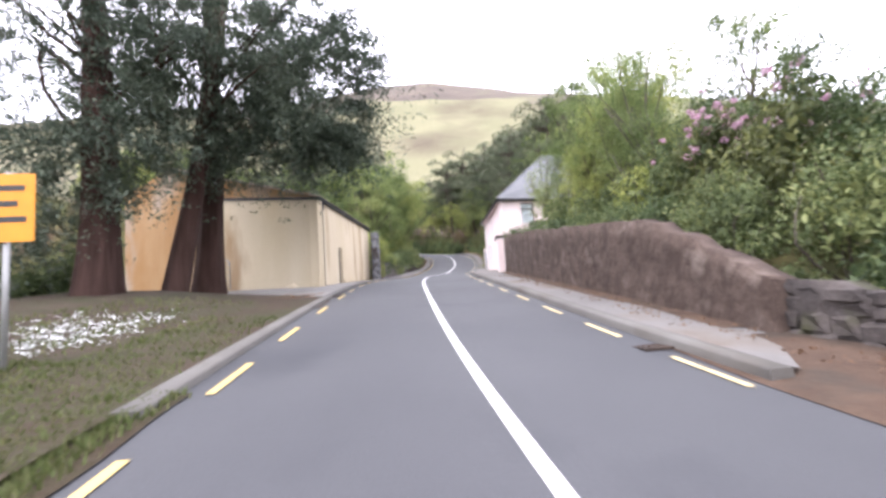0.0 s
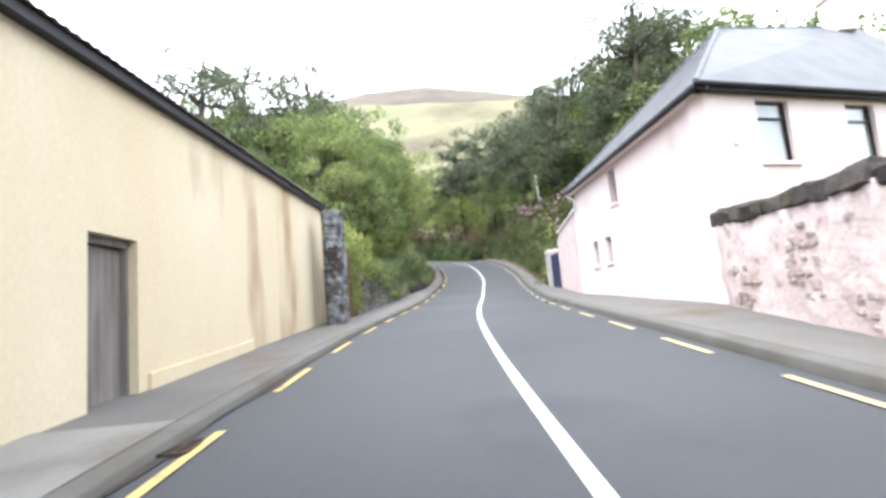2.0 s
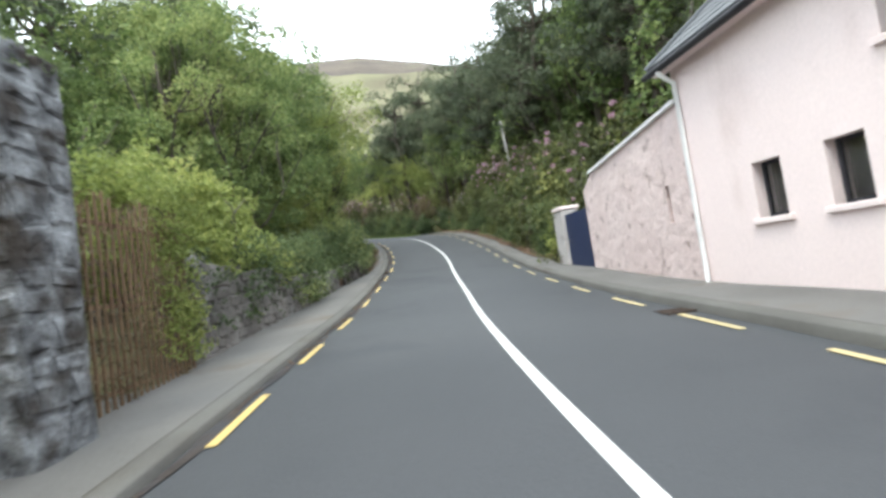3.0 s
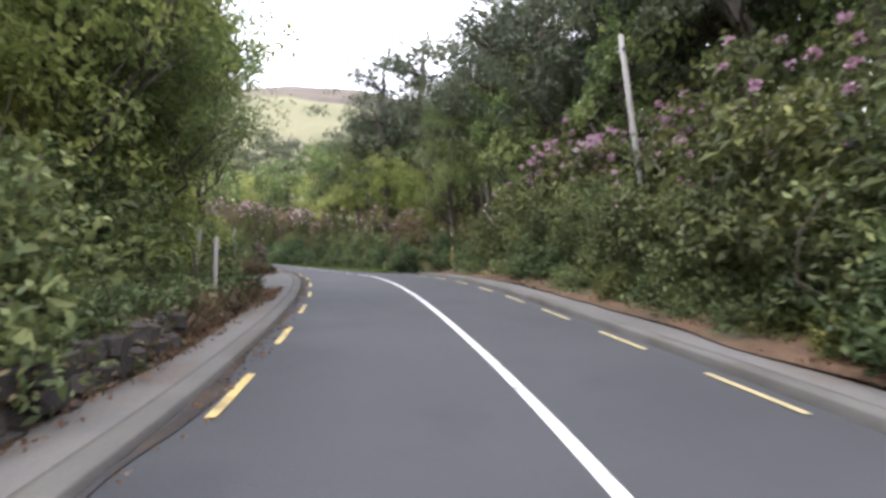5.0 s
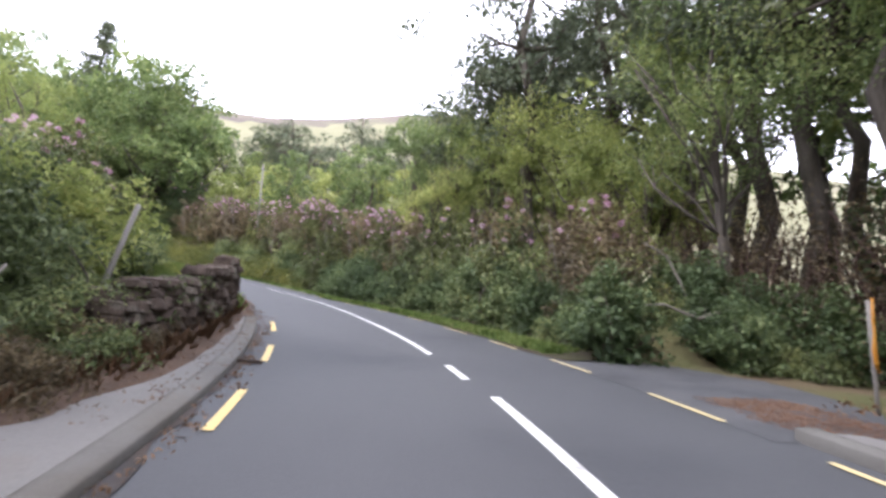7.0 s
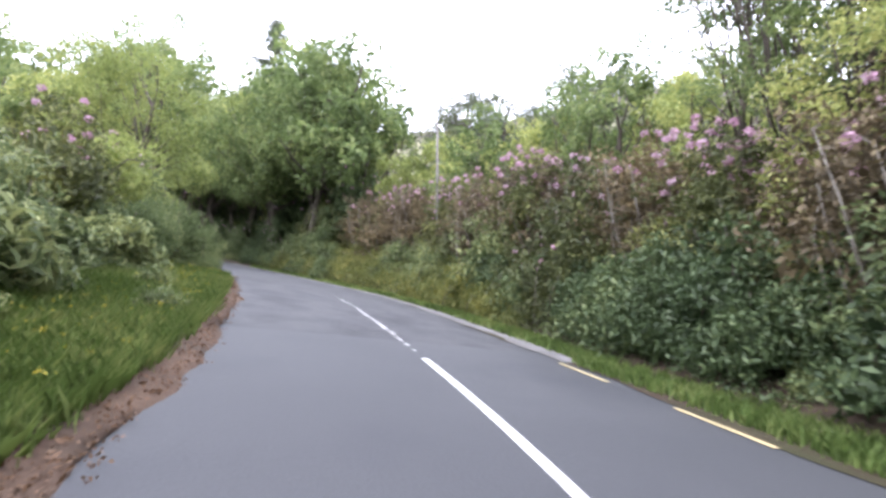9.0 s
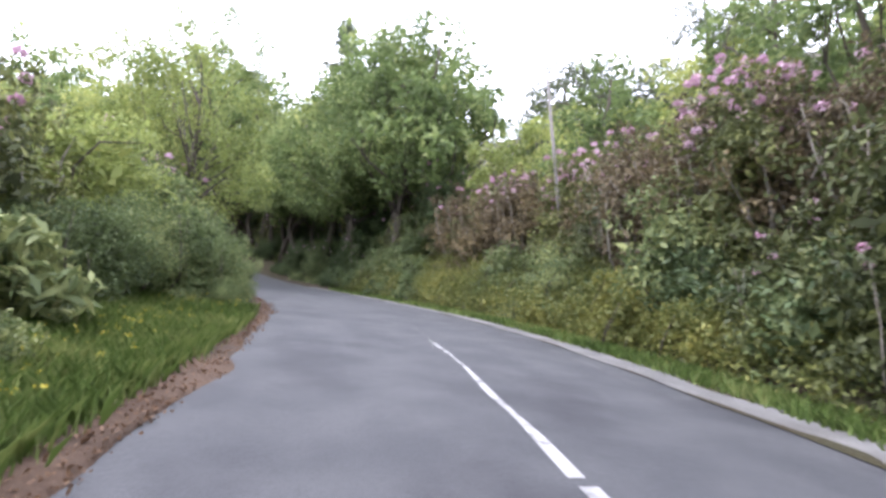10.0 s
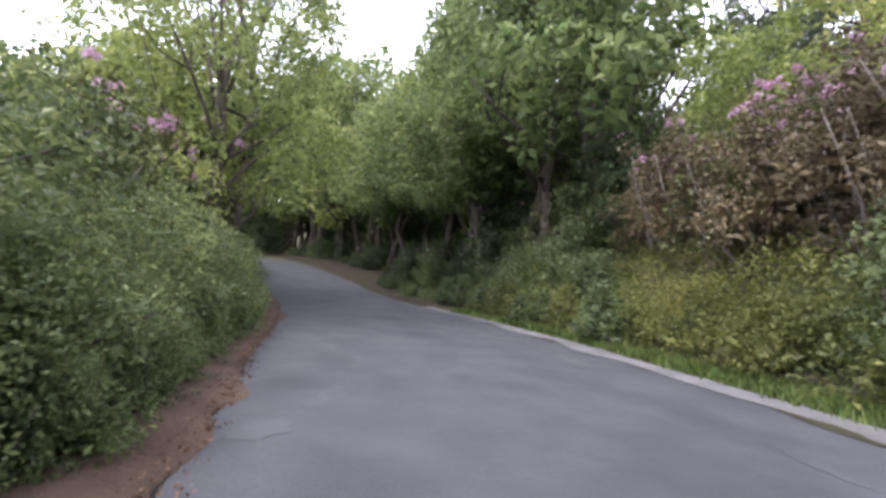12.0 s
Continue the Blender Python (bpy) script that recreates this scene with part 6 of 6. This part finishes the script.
rows_of([LOWY, SHRUB, LOWY], 116.0, 140.0, 1.0, lambda s: right_verge(s) + 2.6, 0.15, 1.0)
rows_of([THIN, THIN, OAK2], 101.0, 109.0, 1.7, 9.0, 0.6, 0.95)
rows_of([LIME_BACK, OAK_BACK, LIME_BACK], 113.0, 138.0, 2.4, 11.0, 0.9, 0.78)
rows_of([LIME_BACK, PINE, OAK_BACK], 106.0, 140.0, 3.4, 18.0, 1.5, 1.0)
rows_of([LIME_BACK, OAK_BACK, PINE], 100.0, 142.0, 2.8, 26.0, 1.2, 1.2)
# left side of the last stretch
rows_of([FERN, LOW, FERN], 93.0, 117.0, 0.9, -6.5, 0.3, 0.95)
rows_of([FERN, LOW], 94.0, 119.0, 2.6, -5.2, 0.5, 0.45)
rows_of([SHRUB, RHODO2, FERN], 94.0, 118.0, 1.6, -8.0, 0.3, 0.95)
plant(RHODO, 104.5, -9.0, 1.0, 60)
rows_of([HEDGE], 116.5, 122.5, 1.2, -6.1, 0.15, 0.95)
plant(LIMEB, 120.4, -7.4, 1.35, 200)
plant(HEDGE, 124.6, -7.2, 1.6, 90)
plant(HEDGE, 127.2, -7.4, 1.65, 320)
plant(LIMEB, 122.6, -7.4, 1.15, 20)
rows_of([HEDGE], 120.0, 134.0, 1.0, lambda s: litter_inner(s) - 1.15, 0.08, 0.8)
rows_of([HEDGE], 118.5, 134.0, 0.9, lambda s: litter_inner(s) - 0.75, 0.06, 0.36)
rows_of([HEDGE], 120.5, 134.0, 1.2, lambda s: litter_inner(s) - 2.0, 0.12, 0.95)
rows_of([SHRUB, LOW], 134.0, 148.0, 1.0, -6.6, 0.12, 0.8)
rows_of([SHRUB, LIMEB, RHODO2], 121.0, 140.0, 1.6, -7.6, 0.25, 1.1)
plant(RHODO, 135.8, -7.4, 1.25, 10)
rows_of([LIME_BACK, OAK_BACK, LIME_BACK], 138.0, 148.0, 2.6, -9.5, 0.5, 0.68)
rows_of([LIME_BACK, OAK_BACK], 148.0, 160.0, 3.0, -14.0, 1.0, 0.85)
plant(LIME, 136.6, -7.0, 1.2, 70)
plant(OAK, 140.6, -6.6, 1.25, 10)
plant(OAK, 147.0, -5.9, 1.3, 110)
rows_of([LAUREL, SHRUB], 136.0, 176.0, 1.7, -9.6, 0.4, 1.5)
rows_of([GREAT, LAUREL], 138.0, 176.0, 1.8, 8.6, 0.3, 1.25)
# the arch of trees at the bend
rows_of([SHADE], 139.0, 158.0, 1.8, 5.9, 0.4, 0.98)
rows_of([LIME_BACK, OAK_BACK], 138.0, 160.0, 2.6, 8.2, 0.5, 1.45)
rows_of([OAK_BACK, LIME_BACK], 141.0, 176.0, 3.0, -8.4, 0.4, 0.84)
rows_of([GREAT, LAUREL, RHODO2], 137.0, 160.0, 1.6, 7.5, 0.5, 1.1)
rows_of([LAUREL, LOW], 132.0, 152.0, 1.0, lambda s: right_verge(s) + 1.5, 0.15, 0.55)
rows_of([OAK_BACK, LIME_BACK, LIME_BACK], 140.0, 166.0, 2.6, 10.5, 1.0, 1.3)
plant(CONIFER, 150.0, 7.5, 1.32, 30)
for s, lat, k in ((141.0, 22.0, 1.25), (138.0, 24.0, 1.3), (135.0, 26.0, 1.2), (145.0, 20.0, 1.2)):
    plant(PINE, s, lat, k, 60 * s)
rows_of([LAUREL, GREAT], 138.0, 152.0, 1.5, 4.9, 0.2, 0.6)
rows_of([LAUREL, LOW], 134.0, 176.0, 1.5, lambda s: np.interp(s, [134, 138, 152, 158], [5.0, 6.8, 6.8, 5.0]), 0.2, 0.8)
rows_of([LAUREL, SHRUB], 146.0, 176.0, 1.3, -6.6, 0.2, 0.95)
rows_of([GREAT, LAUREL], 150.0, 178.0, 2.2, -7.6, 0.3, 1.05)
rows_of([OAK_BACK, LIME_BACK], 160.0, 182.0, 2.6, 6.2, 0.5, 1.65)
rows_of([LIME_BACK, OAK_BACK], 146.0, 182.0, 4.0, -12.5, 1.0, 1.0)
rows_of([OAK_BACK, LIME_BACK], 148.0, 176.0, 3.2, 14.5, 1.0, 1.5)
for k in range(9):
    plant((LIME_BACK, OAK_BACK)[k % 2], 182.5 + 0.9 * (k % 4), -7 + k * 1.8, 1.7, k * 50)
for k in range(9):
    plant((LAUREL, SHRUB)[k % 2], 181.0 + 0.5 * (k % 3), -6.5 + k * 1.6, 2.0, k * 70)
strip("wall_foot_litter", 6.3, 24.6, [(lambda s: right_edge(s) - 0.34, 0.105), (lambda s: right_edge(s) - 0.15, 0.125), (lambda s: right_edge(s) + 0.1, 0.16)], M_LITTER, "dead leaves and soil along the wall foot", 10, 0.08)
strip("shed_foot_dirt", 23.2, 36.0, [(-6.1, 0.16), (-5.7, 0.13), (-5.45, 0.085)], M_LITTER, "dirt and weeds along the foot of the shed", 11, 0.07)


# ---- undergrowth, grass and litter ----
g = np.random.default_rng(5)
blades(g, "verge_grass", scatter(g, 92.5, 119.0, -6.2, -3.62, 30000, 0.05), 0.27, L_GRASS, "tall fresh green roadside grass", tuft=3, width=0.005)
strew(g, "buttercups", scatter(g, 92.5, 120.0, -5.2, -3.8, 420, 0.36), 0.04, 3, 0.03, L_BUTTERCUP, "small yellow flowers among the verge grass", "wildflower")
blades(g, "verge_grass", np.concatenate([scatter(g, -5.0, 5.2, -4.0, -3.2, 5000, 0.08), scatter(g, -5.0, 11.0, -5.2, -3.6, 4200, 0.12), scatter(g, -3.0, 6.5, -6.4, -3.6, 6500, 0.1), scatter(g, 3.0, 14.0, -8.6, -3.6, 1300, 0.1)]), 0.085, L_TURF, "short patchy green grass", tuft=2)
blades(g, "verge_grass", np.array([stand(s, right_verge(s) + g.uniform(0.15 if s < 107 else 0.45, 1.5), -0.04) for s in g.uniform(88, 140, 13000)]), 0.2, L_GRASS, "thin green grass below the hedge", tuft=4)
strew(g, "daisies", np.array([stand(a, b, -0.1) for a, b in zip(g.normal(8.6, 1.1, 420), g.normal(-6.3, 0.7, 420))]), 0.12, 4, 0.035, M_CURTAIN, "patch of small white daisies in the verge", "wildflower", slim=0.8, flat=(1, 1, 0.2))
blades(g, "bank_grass", scatter(g, 56.0, 68.2, -5.6, -4.35, 6500, 0.4), 0.22, L_BRAMBLE, "rough grass on the bank", tuft=2)
blades(g, "dry_grass", scatter(g, 56.0, 68.0, -5.0, -4.2, 5500, 0.3), 0.3, L_RUSSET, "dry brown stems on the bank", tuft=2)


def along(s0, s1, lat0, lat1, z0, z1, n):
    s = g.uniform(s0, s1, n)
    return np.array([at(a, b, c) for a, b, c in zip(s, g.uniform(lat0, lat1, n), g.uniform(z0, z1, n))])


strew(g, "hedge_undergrowth", along(50, 81.2, 4.6, 5.6, 0.3, 2.7, 1500), 0.32, 17, 0.115, L_RHODO, "tangled leaves filling the hedge face", "hedge")
strew(g, "hedge_undergrowth", along(87, 122, 4.2, 5.3, 0.2, 1.8, 800), 0.34, 16, 0.11, L_DARK, "dark leaves filling the foot of the hedge", "hedge")
strew(g, "hedge_undergrowth", along(87, 122, 4.9, 5.7, 1.4, 2.7, 350), 0.34, 16, 0.11, L_RHODO, "tangled leaves filling the hedge face", "hedge")
_u = g.uniform(0, 1, 2600)
strew(g, "bramble_bank", np.array([at(a, right_verge(a) + 0.9 + 3.2 * u + g.normal(0, 0.15), 0.12 + 2.5 * u**0.8 + g.normal(0, 0.12)) for a, u in zip(g.uniform(111, 140, 2600), _u)]), 0.3, 15, 0.105, L_YELLOW, "yellow-green brambles covering the bank", "bramble")
strew(g, "ivy", along(38.9, 50, -4.95, -4.7, 0.5, 1.9, 260), 0.2, 14, 0.09, L_DARK, "dark ivy hanging over the rubble wall", "ivy")
strew(g, "wall_overhang", along(40.6, 54, -5.2, -4.5, 1.0, 2.3, 230), 0.26, 15, 0.1, L_DARK, "leafy sprays hanging over the rubble wall", "foliage")
strew(g, "ivy", along(38.0, 39.0, -4.8, -4.5, 0.3, 3.0, 230), 0.19, 15, 0.09, L_LIME, "ivy climbing through the gate", "ivy")
strew(g, "ivy", along(8.5, 24.5, 4.2, 4.6, 1.95, 2.25, 190), 0.17, 12, 0.085, L_DARK, "ivy draped along the wall top", "ivy")
strew(g, "leaf_litter", along(48, 82, 3.5, 5.0, 0.14, 0.3, 500), 0.14, 5, 0.07, L_DEAD, "fallen dry leaves below the hedge", "leaf litter", flat=(1, 1, 0.15))
strew(g, "leaf_litter", along(54, 68, -4.1, -3.8, 0.13, 0.15, 160), 0.12, 5, 0.07, L_DEAD, "fallen dry leaves on the footpath", "leaf litter", flat=(1, 1, 0.1))
strew(g, "leaf_litter", along(38, 90, -3.2, -2.95, 0.02, 0.03, 420), 0.1, 5, 0.045, L_DEAD, "fallen dry leaves in the gutter", "leaf litter", flat=(1, 1, 0.1))
strew(g, "leaf_litter", along(-3, 22, 3.4, 4.2, 0.13, 0.15, 200), 0.14, 4, 0.06, L_DEAD, "fallen dry leaves on the footpath", "leaf litter", flat=(1, 1, 0.1))
strew(g, "leaf_litter", along(92, 122, -3.75, -3.35, 0.03, 0.06, 420), 0.16, 5, 0.06, L_DEAD, "reddish dead leaves along the road edge", "leaf litter", flat=(1, 1, 0.1))


# ---- posts, poles and signs ----
def build_sign():
    p = stand(6.1, -5.66)
    p.z -= 0.12
    root = thing("road_sign", Matrix.Translation(p) @ pose(0, 0, 0, 0, 0, heading(6) + 6), "orange roadworks sign with black text on a grey pole", "sign")
    bm = bmesh.new()
    tube(bm, [(0.0, 0, -0.3), (0.0, 0, 2.75)], [0.038, 0.038], 10)
    smooth_shade(part("pole", bm, M_GALV, root))
    bm = bmesh.new()
    box(bm, -0.95, 0.33, -0.066, -0.05, 1.85, 2.72, 0.004)
    plate = part("plate", bm, M_SIGN, root, "orange sign plate")
    for z, w in ((2.5, 1.0), (2.3, 0.85), (2.1, 1.05)):
        bm = bmesh.new()
        box(bm, -0.28 - w / 2, -0.28 + w / 2, -0.072, -0.0665, z, z + 0.07)
        part("text_bar", bm, M_BLACK, plate)


build_sign()


def pole(s, lat, h, lean, r=0.12, wood=M_POLE_WOOD, label="pale leaning wooden utility pole"):
    p = stand(s, lat)
    root = thing("utility_pole", Matrix.Translation(p), label, "pole", "utility poles")
    bm = bmesh.new()
    tube(bm, [(0, 0, -0.4), (lean[0] * 0.5, lean[1] * 0.5, h / 2), (lean[0], lean[1], h)], [r, r * 0.9, r * 0.78], 10)
    smooth_shade(part("shaft", bm, wood, root))
    bm = bmesh.new()
    box(bm, lean[0] - 0.05, lean[0] + 0.05, lean[1] - 0.16, lean[1] + 0.16, h - 0.55, h - 0.45, 0.01)
    part("bracket", bm, M_GALV, root)


pole(67.1, 7.2, 7.4, (-0.42, 0.1), 0.11)
pole(123.4, 5.9, 7.4, (-0.5, 0.0), 0.07, M_GREY_WOOD, "thin weathered wooden utility pole in the hedge")


def fence_post(s, lat, h, lean, lift=0.0, r=0.05):
    p = stand(s, lat)
    p.z += lift
    root = thing("fence_post", Matrix.Translation(p) @ pose(0, 0, 0, lean[0], lean[1], heading(s)), "weathered grey wooden fence post", "fence post", "fence posts")
    bm = bmesh.new()
    tube(bm, [(0, 0, -0.9), (0, 0, h - 0.04), (0, 0, h)], [r, r * 0.95, r * 0.6], 8)
    smooth_shade(part("shaft", bm, M_POLE_WOOD, root))


for s, lat, h, ln in ((63.9, -4.5, 1.4, (0, -2)), (68.8, -5.9, 1.75, (0, 3)), (73.4, -7.6, 1.5, (0, 2)), (88.6, -5.9, 2.0, (0, 10))):
    fence_post(s, lat, h, ln, 0.3)


def build_marker():
    p = stand(82.0, 4.95)
    p.z -= 0.25
    root = thing("marker_post", Matrix.Translation(p) @ pose(0, 0, 0, 0, 0, heading(82)), "grey marker post with a curved amber strap", "marker post")
    bm = bmesh.new()
    tube(bm, [(0, 0, -0.3), (0, 0, 1.75)], [0.026, 0.026], 10)
    smooth_shade(part("shaft", bm, M_GREY_WOOD, root))
    bm = bmesh.new()
    tube(bm, [(0.0, -0.06, 1.78), (-0.02, -0.06, 1.5), (-0.03, -0.07, 1.3), (-0.06, -0.07, 1.08), (-0.05, -0.07, 0.92), (0.0, -0.06, 0.8)], [0.01, 0.014, 0.014, 0.024, 0.024, 0.012], 8)
    smooth_shade(part("reflector", bm, M_STRAP, root, "curved amber strap"))


build_marker()


def fallen_branch(s, lat, z, pts, r, label="bare pale dead branch in the hedge"):
    o = at(s, lat, z)
    root = thing("dead_branch", Matrix.Translation(o) @ pose(0, 0, 0, 0, 0, heading(s)), label, "branch")
    bm = bmesh.new()
    tube(bm, pts, [r * (1 - 0.6 * k / (len(pts) - 1)) for k in range(len(pts))], 7)
    smooth_shade(part("limb", bm, M_PALE_BARK, root))


fallen_branch(79.0, 5.6, 1.5, [(0.4, -0.6, 0), (0.2, -0.3, 0.5), (0.0, 0.1, 0.9), (-0.1, 0.3, 1.5)], 0.07)
for s, lat, k in ((80.6, -5.6, 1.0), (81.8, -5.2, 0.8), (82.6, -6.0, 1.1), (79.4, -6.9, 1.2)):
    fallen_branch(s, lat, 0.3, [(0.2 * k, -0.5, -0.2), (0.1, -0.1, 0.35 * k), (-0.15, 0.2, 0.7 * k), (-0.2 * k, 0.6, 1.25 * k)], 0.035, "bare pale twig leaning from the scrub")
fallen_branch(75.4, 4.75, 2.0, [(0.3, -0.3, 0), (0.08, 0, 0.35), (-0.15, 0.1, 0.6), (-0.35, 0.25, 1.1)], 0.05)
fallen_branch(86.5, 5.4, 1.1, [(0.9, -0.4, 0.3), (0.3, 0, 0.0), (-0.4, 0.2, 0.25), (-0.9, 0.3, 0.2)], 0.05)
fallen_branch(87.5, 6.2, 1.6, [(0.3, 0, -0.8), (0.1, 0.1, 0.2), (-0.3, 0.2, 1.0), (-0.8, 0.4, 1.3)], 0.05)
fallen_branch(128.5, 5.9, 2.2, [(0.0, 0, -1.2), (0.1, 0.1, 0.6), (-0.2, 0.2, 1.6), (-0.3, 0.4, 2.6)], 0.05)


# ---- drains, patches and scuffs on the road ----
def drain(s, lat):
    root = thing("drain_cover", Matrix.Translation(at(s, lat, 0.018)) @ pose(0, 0, 0, 0, 0, heading(s)), "rusty iron gully grating in the road edge", "drain", "gully gratings")
    bm = bmesh.new()
    for a, b, c, d in ((-0.2, -0.16, -0.22, 0.22), (0.16, 0.2, -0.22, 0.22), (-0.16, 0.16, -0.22, -0.18), (-0.16, 0.16, 0.18, 0.22)):
        box(bm, a, b, c, d, -0.03, 0.004)
    part("frame", bm, M_RUSTY_IRON, root)
    for k in range(6):
        bm = bmesh.new()
        box(bm, -0.16, 0.16, -0.165 + k * 0.06, -0.135 + k * 0.06, -0.03, 0.002)
        part("bar", bm, M_RUSTY_IRON, root)


M_RUSTY_IRON = mat("rusty_iron", (0.026, 0.02, 0.017), (0.05, 0.034, 0.025), scale=4, fine=20, rough=0.85, grain=0.3)
for s, lat in ((5.9, 2.5), (16.4, -3.12), (22.6, 2.5), (25.0, -3.12), (37.9, 2.52), (53.7, -3.1), (85.2, -3.1)):
    drain(s, lat)


def blot(s, lat, rs, rl, seed, label):
    """A tar stain with a ragged outline on the road."""
    rng = np.random.default_rng(seed)
    n = 72
    a = np.linspace(0, 2 * np.pi, n, endpoint=False)
    r = 1 + 0.2 * np.sin(2 * a + seed) + 0.12 * np.sin(5 * a + 2 * seed) + 0.06 * np.sin(9 * a + seed) + rng.normal(0, 0.03, n)
    def lie(u, w):
        return at(u, w, float(np.interp(w, [-4.3, -1.5, 0, 1.3, 2.5], [0, 0.008, 0.012, 0.008, 0])) + 0.004)

    v = [lie(s, lat)] + [lie(s + rs * q * math.cos(b), lat + rl * q * math.sin(b)) for q, b in zip(r, a)]
    f = [(0, 1 + (k + 1) % n, 1 + k) for k in range(n)]
    return tagged(part("road_stain", mesh_np("road_stain", [tuple(p) for p in v], f, M_PATCH), None), label, "road surface", kind="structure")


for k, (s, lat, rs, rl) in enumerate(((114.8, 2.05, 2.6, 0.08), (118.6, 1.9, 0.9, 0.17), (119.9, 1.4, 0.8, 0.11), (121.6, 1.25, 0.7, 0.09), (123.6, 0.9, 0.5, 0.06), (129.8, 0.9, 1.5, 0.09), (124.1, -3.4, 0.35, 0.2), (125.4, -3.1, 0.3, 0.13), (128.4, -2.8, 0.6, 0.12), (132.0, 0.9, 1.4, 0.12), (130.5, -3.3, 0.8, 0.2))):
    blot(s, lat, rs, rl, k, "dark ragged tar stain on old asphalt")
strew(g, "leaf_litter", np.array([at(a, litter_inner(a) + g.normal(-0.12, 0.1), 0.035) for a in g.uniform(91.5, 136, 1300)]), 0.1, 7, 0.03, L_DEAD, "red-brown crumbs of leaf litter on the road edge", "leaf litter", slim=0.7, flat=(1, 1, 0.12))
_n = 420
strew(g, "soil_spill", np.array([at(a, -3.75 - 1.5 * b * b - 0.25 * (a - 66.6) * b, 0.14) for a, b in zip(g.uniform(66.2, 70.6, _n), g.uniform(0, 1, _n))]), 0.13, 9, 0.05, L_DEAD, "brown soil and dead leaves washed onto the footpath", "leaf litter", slim=0.7, flat=(1, 1, 0.12))
strew(g, "gravel_spill", along(80.7, 83.0, 3.0, 4.4, 0.03, 0.05, 420), 0.19, 30, 0.016, L_EARTH, "reddish gravel washed across the entrance", "gravel", slim=0.8, flat=(1, 1, 0.1))


def streak(pts, width, seed):
    """A thin pale scrape through points of (metre, lat) on the road."""
    rng = np.random.default_rng(seed)
    ms = np.linspace(0, len(pts) - 1, 14 * (len(pts) - 1))
    a = np.interp(ms, range(len(pts)), [p[0] for p in pts]) + rng.normal(0, 0.008, len(ms))
    b = np.interp(ms, range(len(pts)), [p[1] for p in pts]) + rng.normal(0, 0.012, len(ms))
    w = width * rng.uniform(0.3, 1.3, len(ms))
    v = []
    for k in range(len(ms)):
        d = np.array([a[min(k + 1, len(ms) - 1)] - a[max(k - 1, 0)], b[min(k + 1, len(ms) - 1)] - b[max(k - 1, 0)]])
        d /= np.linalg.norm(d) + 1e-9
        v += [tuple(at(sta(a[k] - d[1] * w[k]), b[k] + d[0] * w[k], 0.0165)), tuple(at(sta(a[k] + d[1] * w[k]), b[k] - d[0] * w[k], 0.0165))]
    f = [(2 * k, 2 * k + 1, 2 * k + 3, 2 * k + 2) for k in range(len(ms) - 1)]
    return tagged(part("road_scuff", mesh_np("road_scuff", v, f, M_SCUFF), None), "faint pale scrape on old asphalt", "road surface", kind="structure")


for k, pts in enumerate((((103.2, -0.45), (103.96, -0.36), (104.64, -0.27), (105.3, -0.28), (106.4, -0.29)), ((104.5, -0.8), (104.75, -0.27)), ((104.13, -0.74), (104.17, -0.29)), ((103.9, -0.3), (104.35, -0.12)))):
    streak(pts, 0.013, 40 + k)
blades(g, "dry_grass", np.array([stand(s, left_edge(s) - g.uniform(0.0, 0.9)) for s in g.uniform(72, 92, 2600)]), 0.4, L_DEAD, "dry brown stems behind the lay-by", tuft=2)
strew(g, "leaf_litter", np.array([at(s, left_edge(s) + g.uniform(-0.1, 0.9), 0.13) for s in g.uniform(72, 91, 300)]), 0.12, 7, 0.03, L_DEAD, "reddish dead leaves across the lay-by edge", "leaf litter", flat=(1, 1, 0.1))
strew(g, "bank_weeds", along(49, 61.0, -5.0, -4.25, 0.5, 0.85, 340), 0.2, 13, 0.1, L_BRAMBLE, "leafy weeds hanging over the tumbled wall", "weeds")
strew(g, "bank_weeds", along(54, 67.6, -5.0, -4.15, 0.1, 0.75, 420), 0.2, 12, 0.12, L_BRAMBLE, "leafy weeds hanging over the bank", "weeds")
strew(g, "bank_weeds", along(54, 67.6, -4.4, -4.05, 0.05, 0.6, 260), 0.18, 10, 0.1, L_RUSSET, "dry brown weeds hanging over the bank", "weeds")
strew(g, "bramble_face", along(119, 134, -5.4, -4.9, 0.1, 1.6, 420), 0.26, 18, 0.09, L_HEDGE, "grey-green bramble leaves beside the road", "bramble")
strew(g, "dry_twigs", along(36.0, 38.9, -4.8, -4.55, 0.1, 2.5, 240), 0.2, 9, 0.16, L_RUSSET, "brown tangle of twigs over the gate", "twigs", slim=0.12)
strew(g, "bank_weeds", np.array([at(a, DW(a) + g.normal(-0.1, 0.15), g.uniform(0.5, 1.0)) for a in g.uniform(83.4, 87.6, 130)]), 0.2, 14, 0.08, L_BRAMBLE, "brambles creeping over the dry stone wall", "weeds")
strew(g, "moss", along(35.2, 35.85, -4.6, -4.05, 3.4, 3.75, 60), 0.1, 10, 0.05, L_DARK, "dark moss and ivy on the gate pier", "ivy")
strew(g, "leaf_litter", along(14.9, 16.7, -9.5, -3.6, 0.13, 0.17, 200), 0.2, 6, 0.06, L_DEAD, "dead leaves where soil meets the apron", "leaf litter", flat=(1, 1, 0.08))
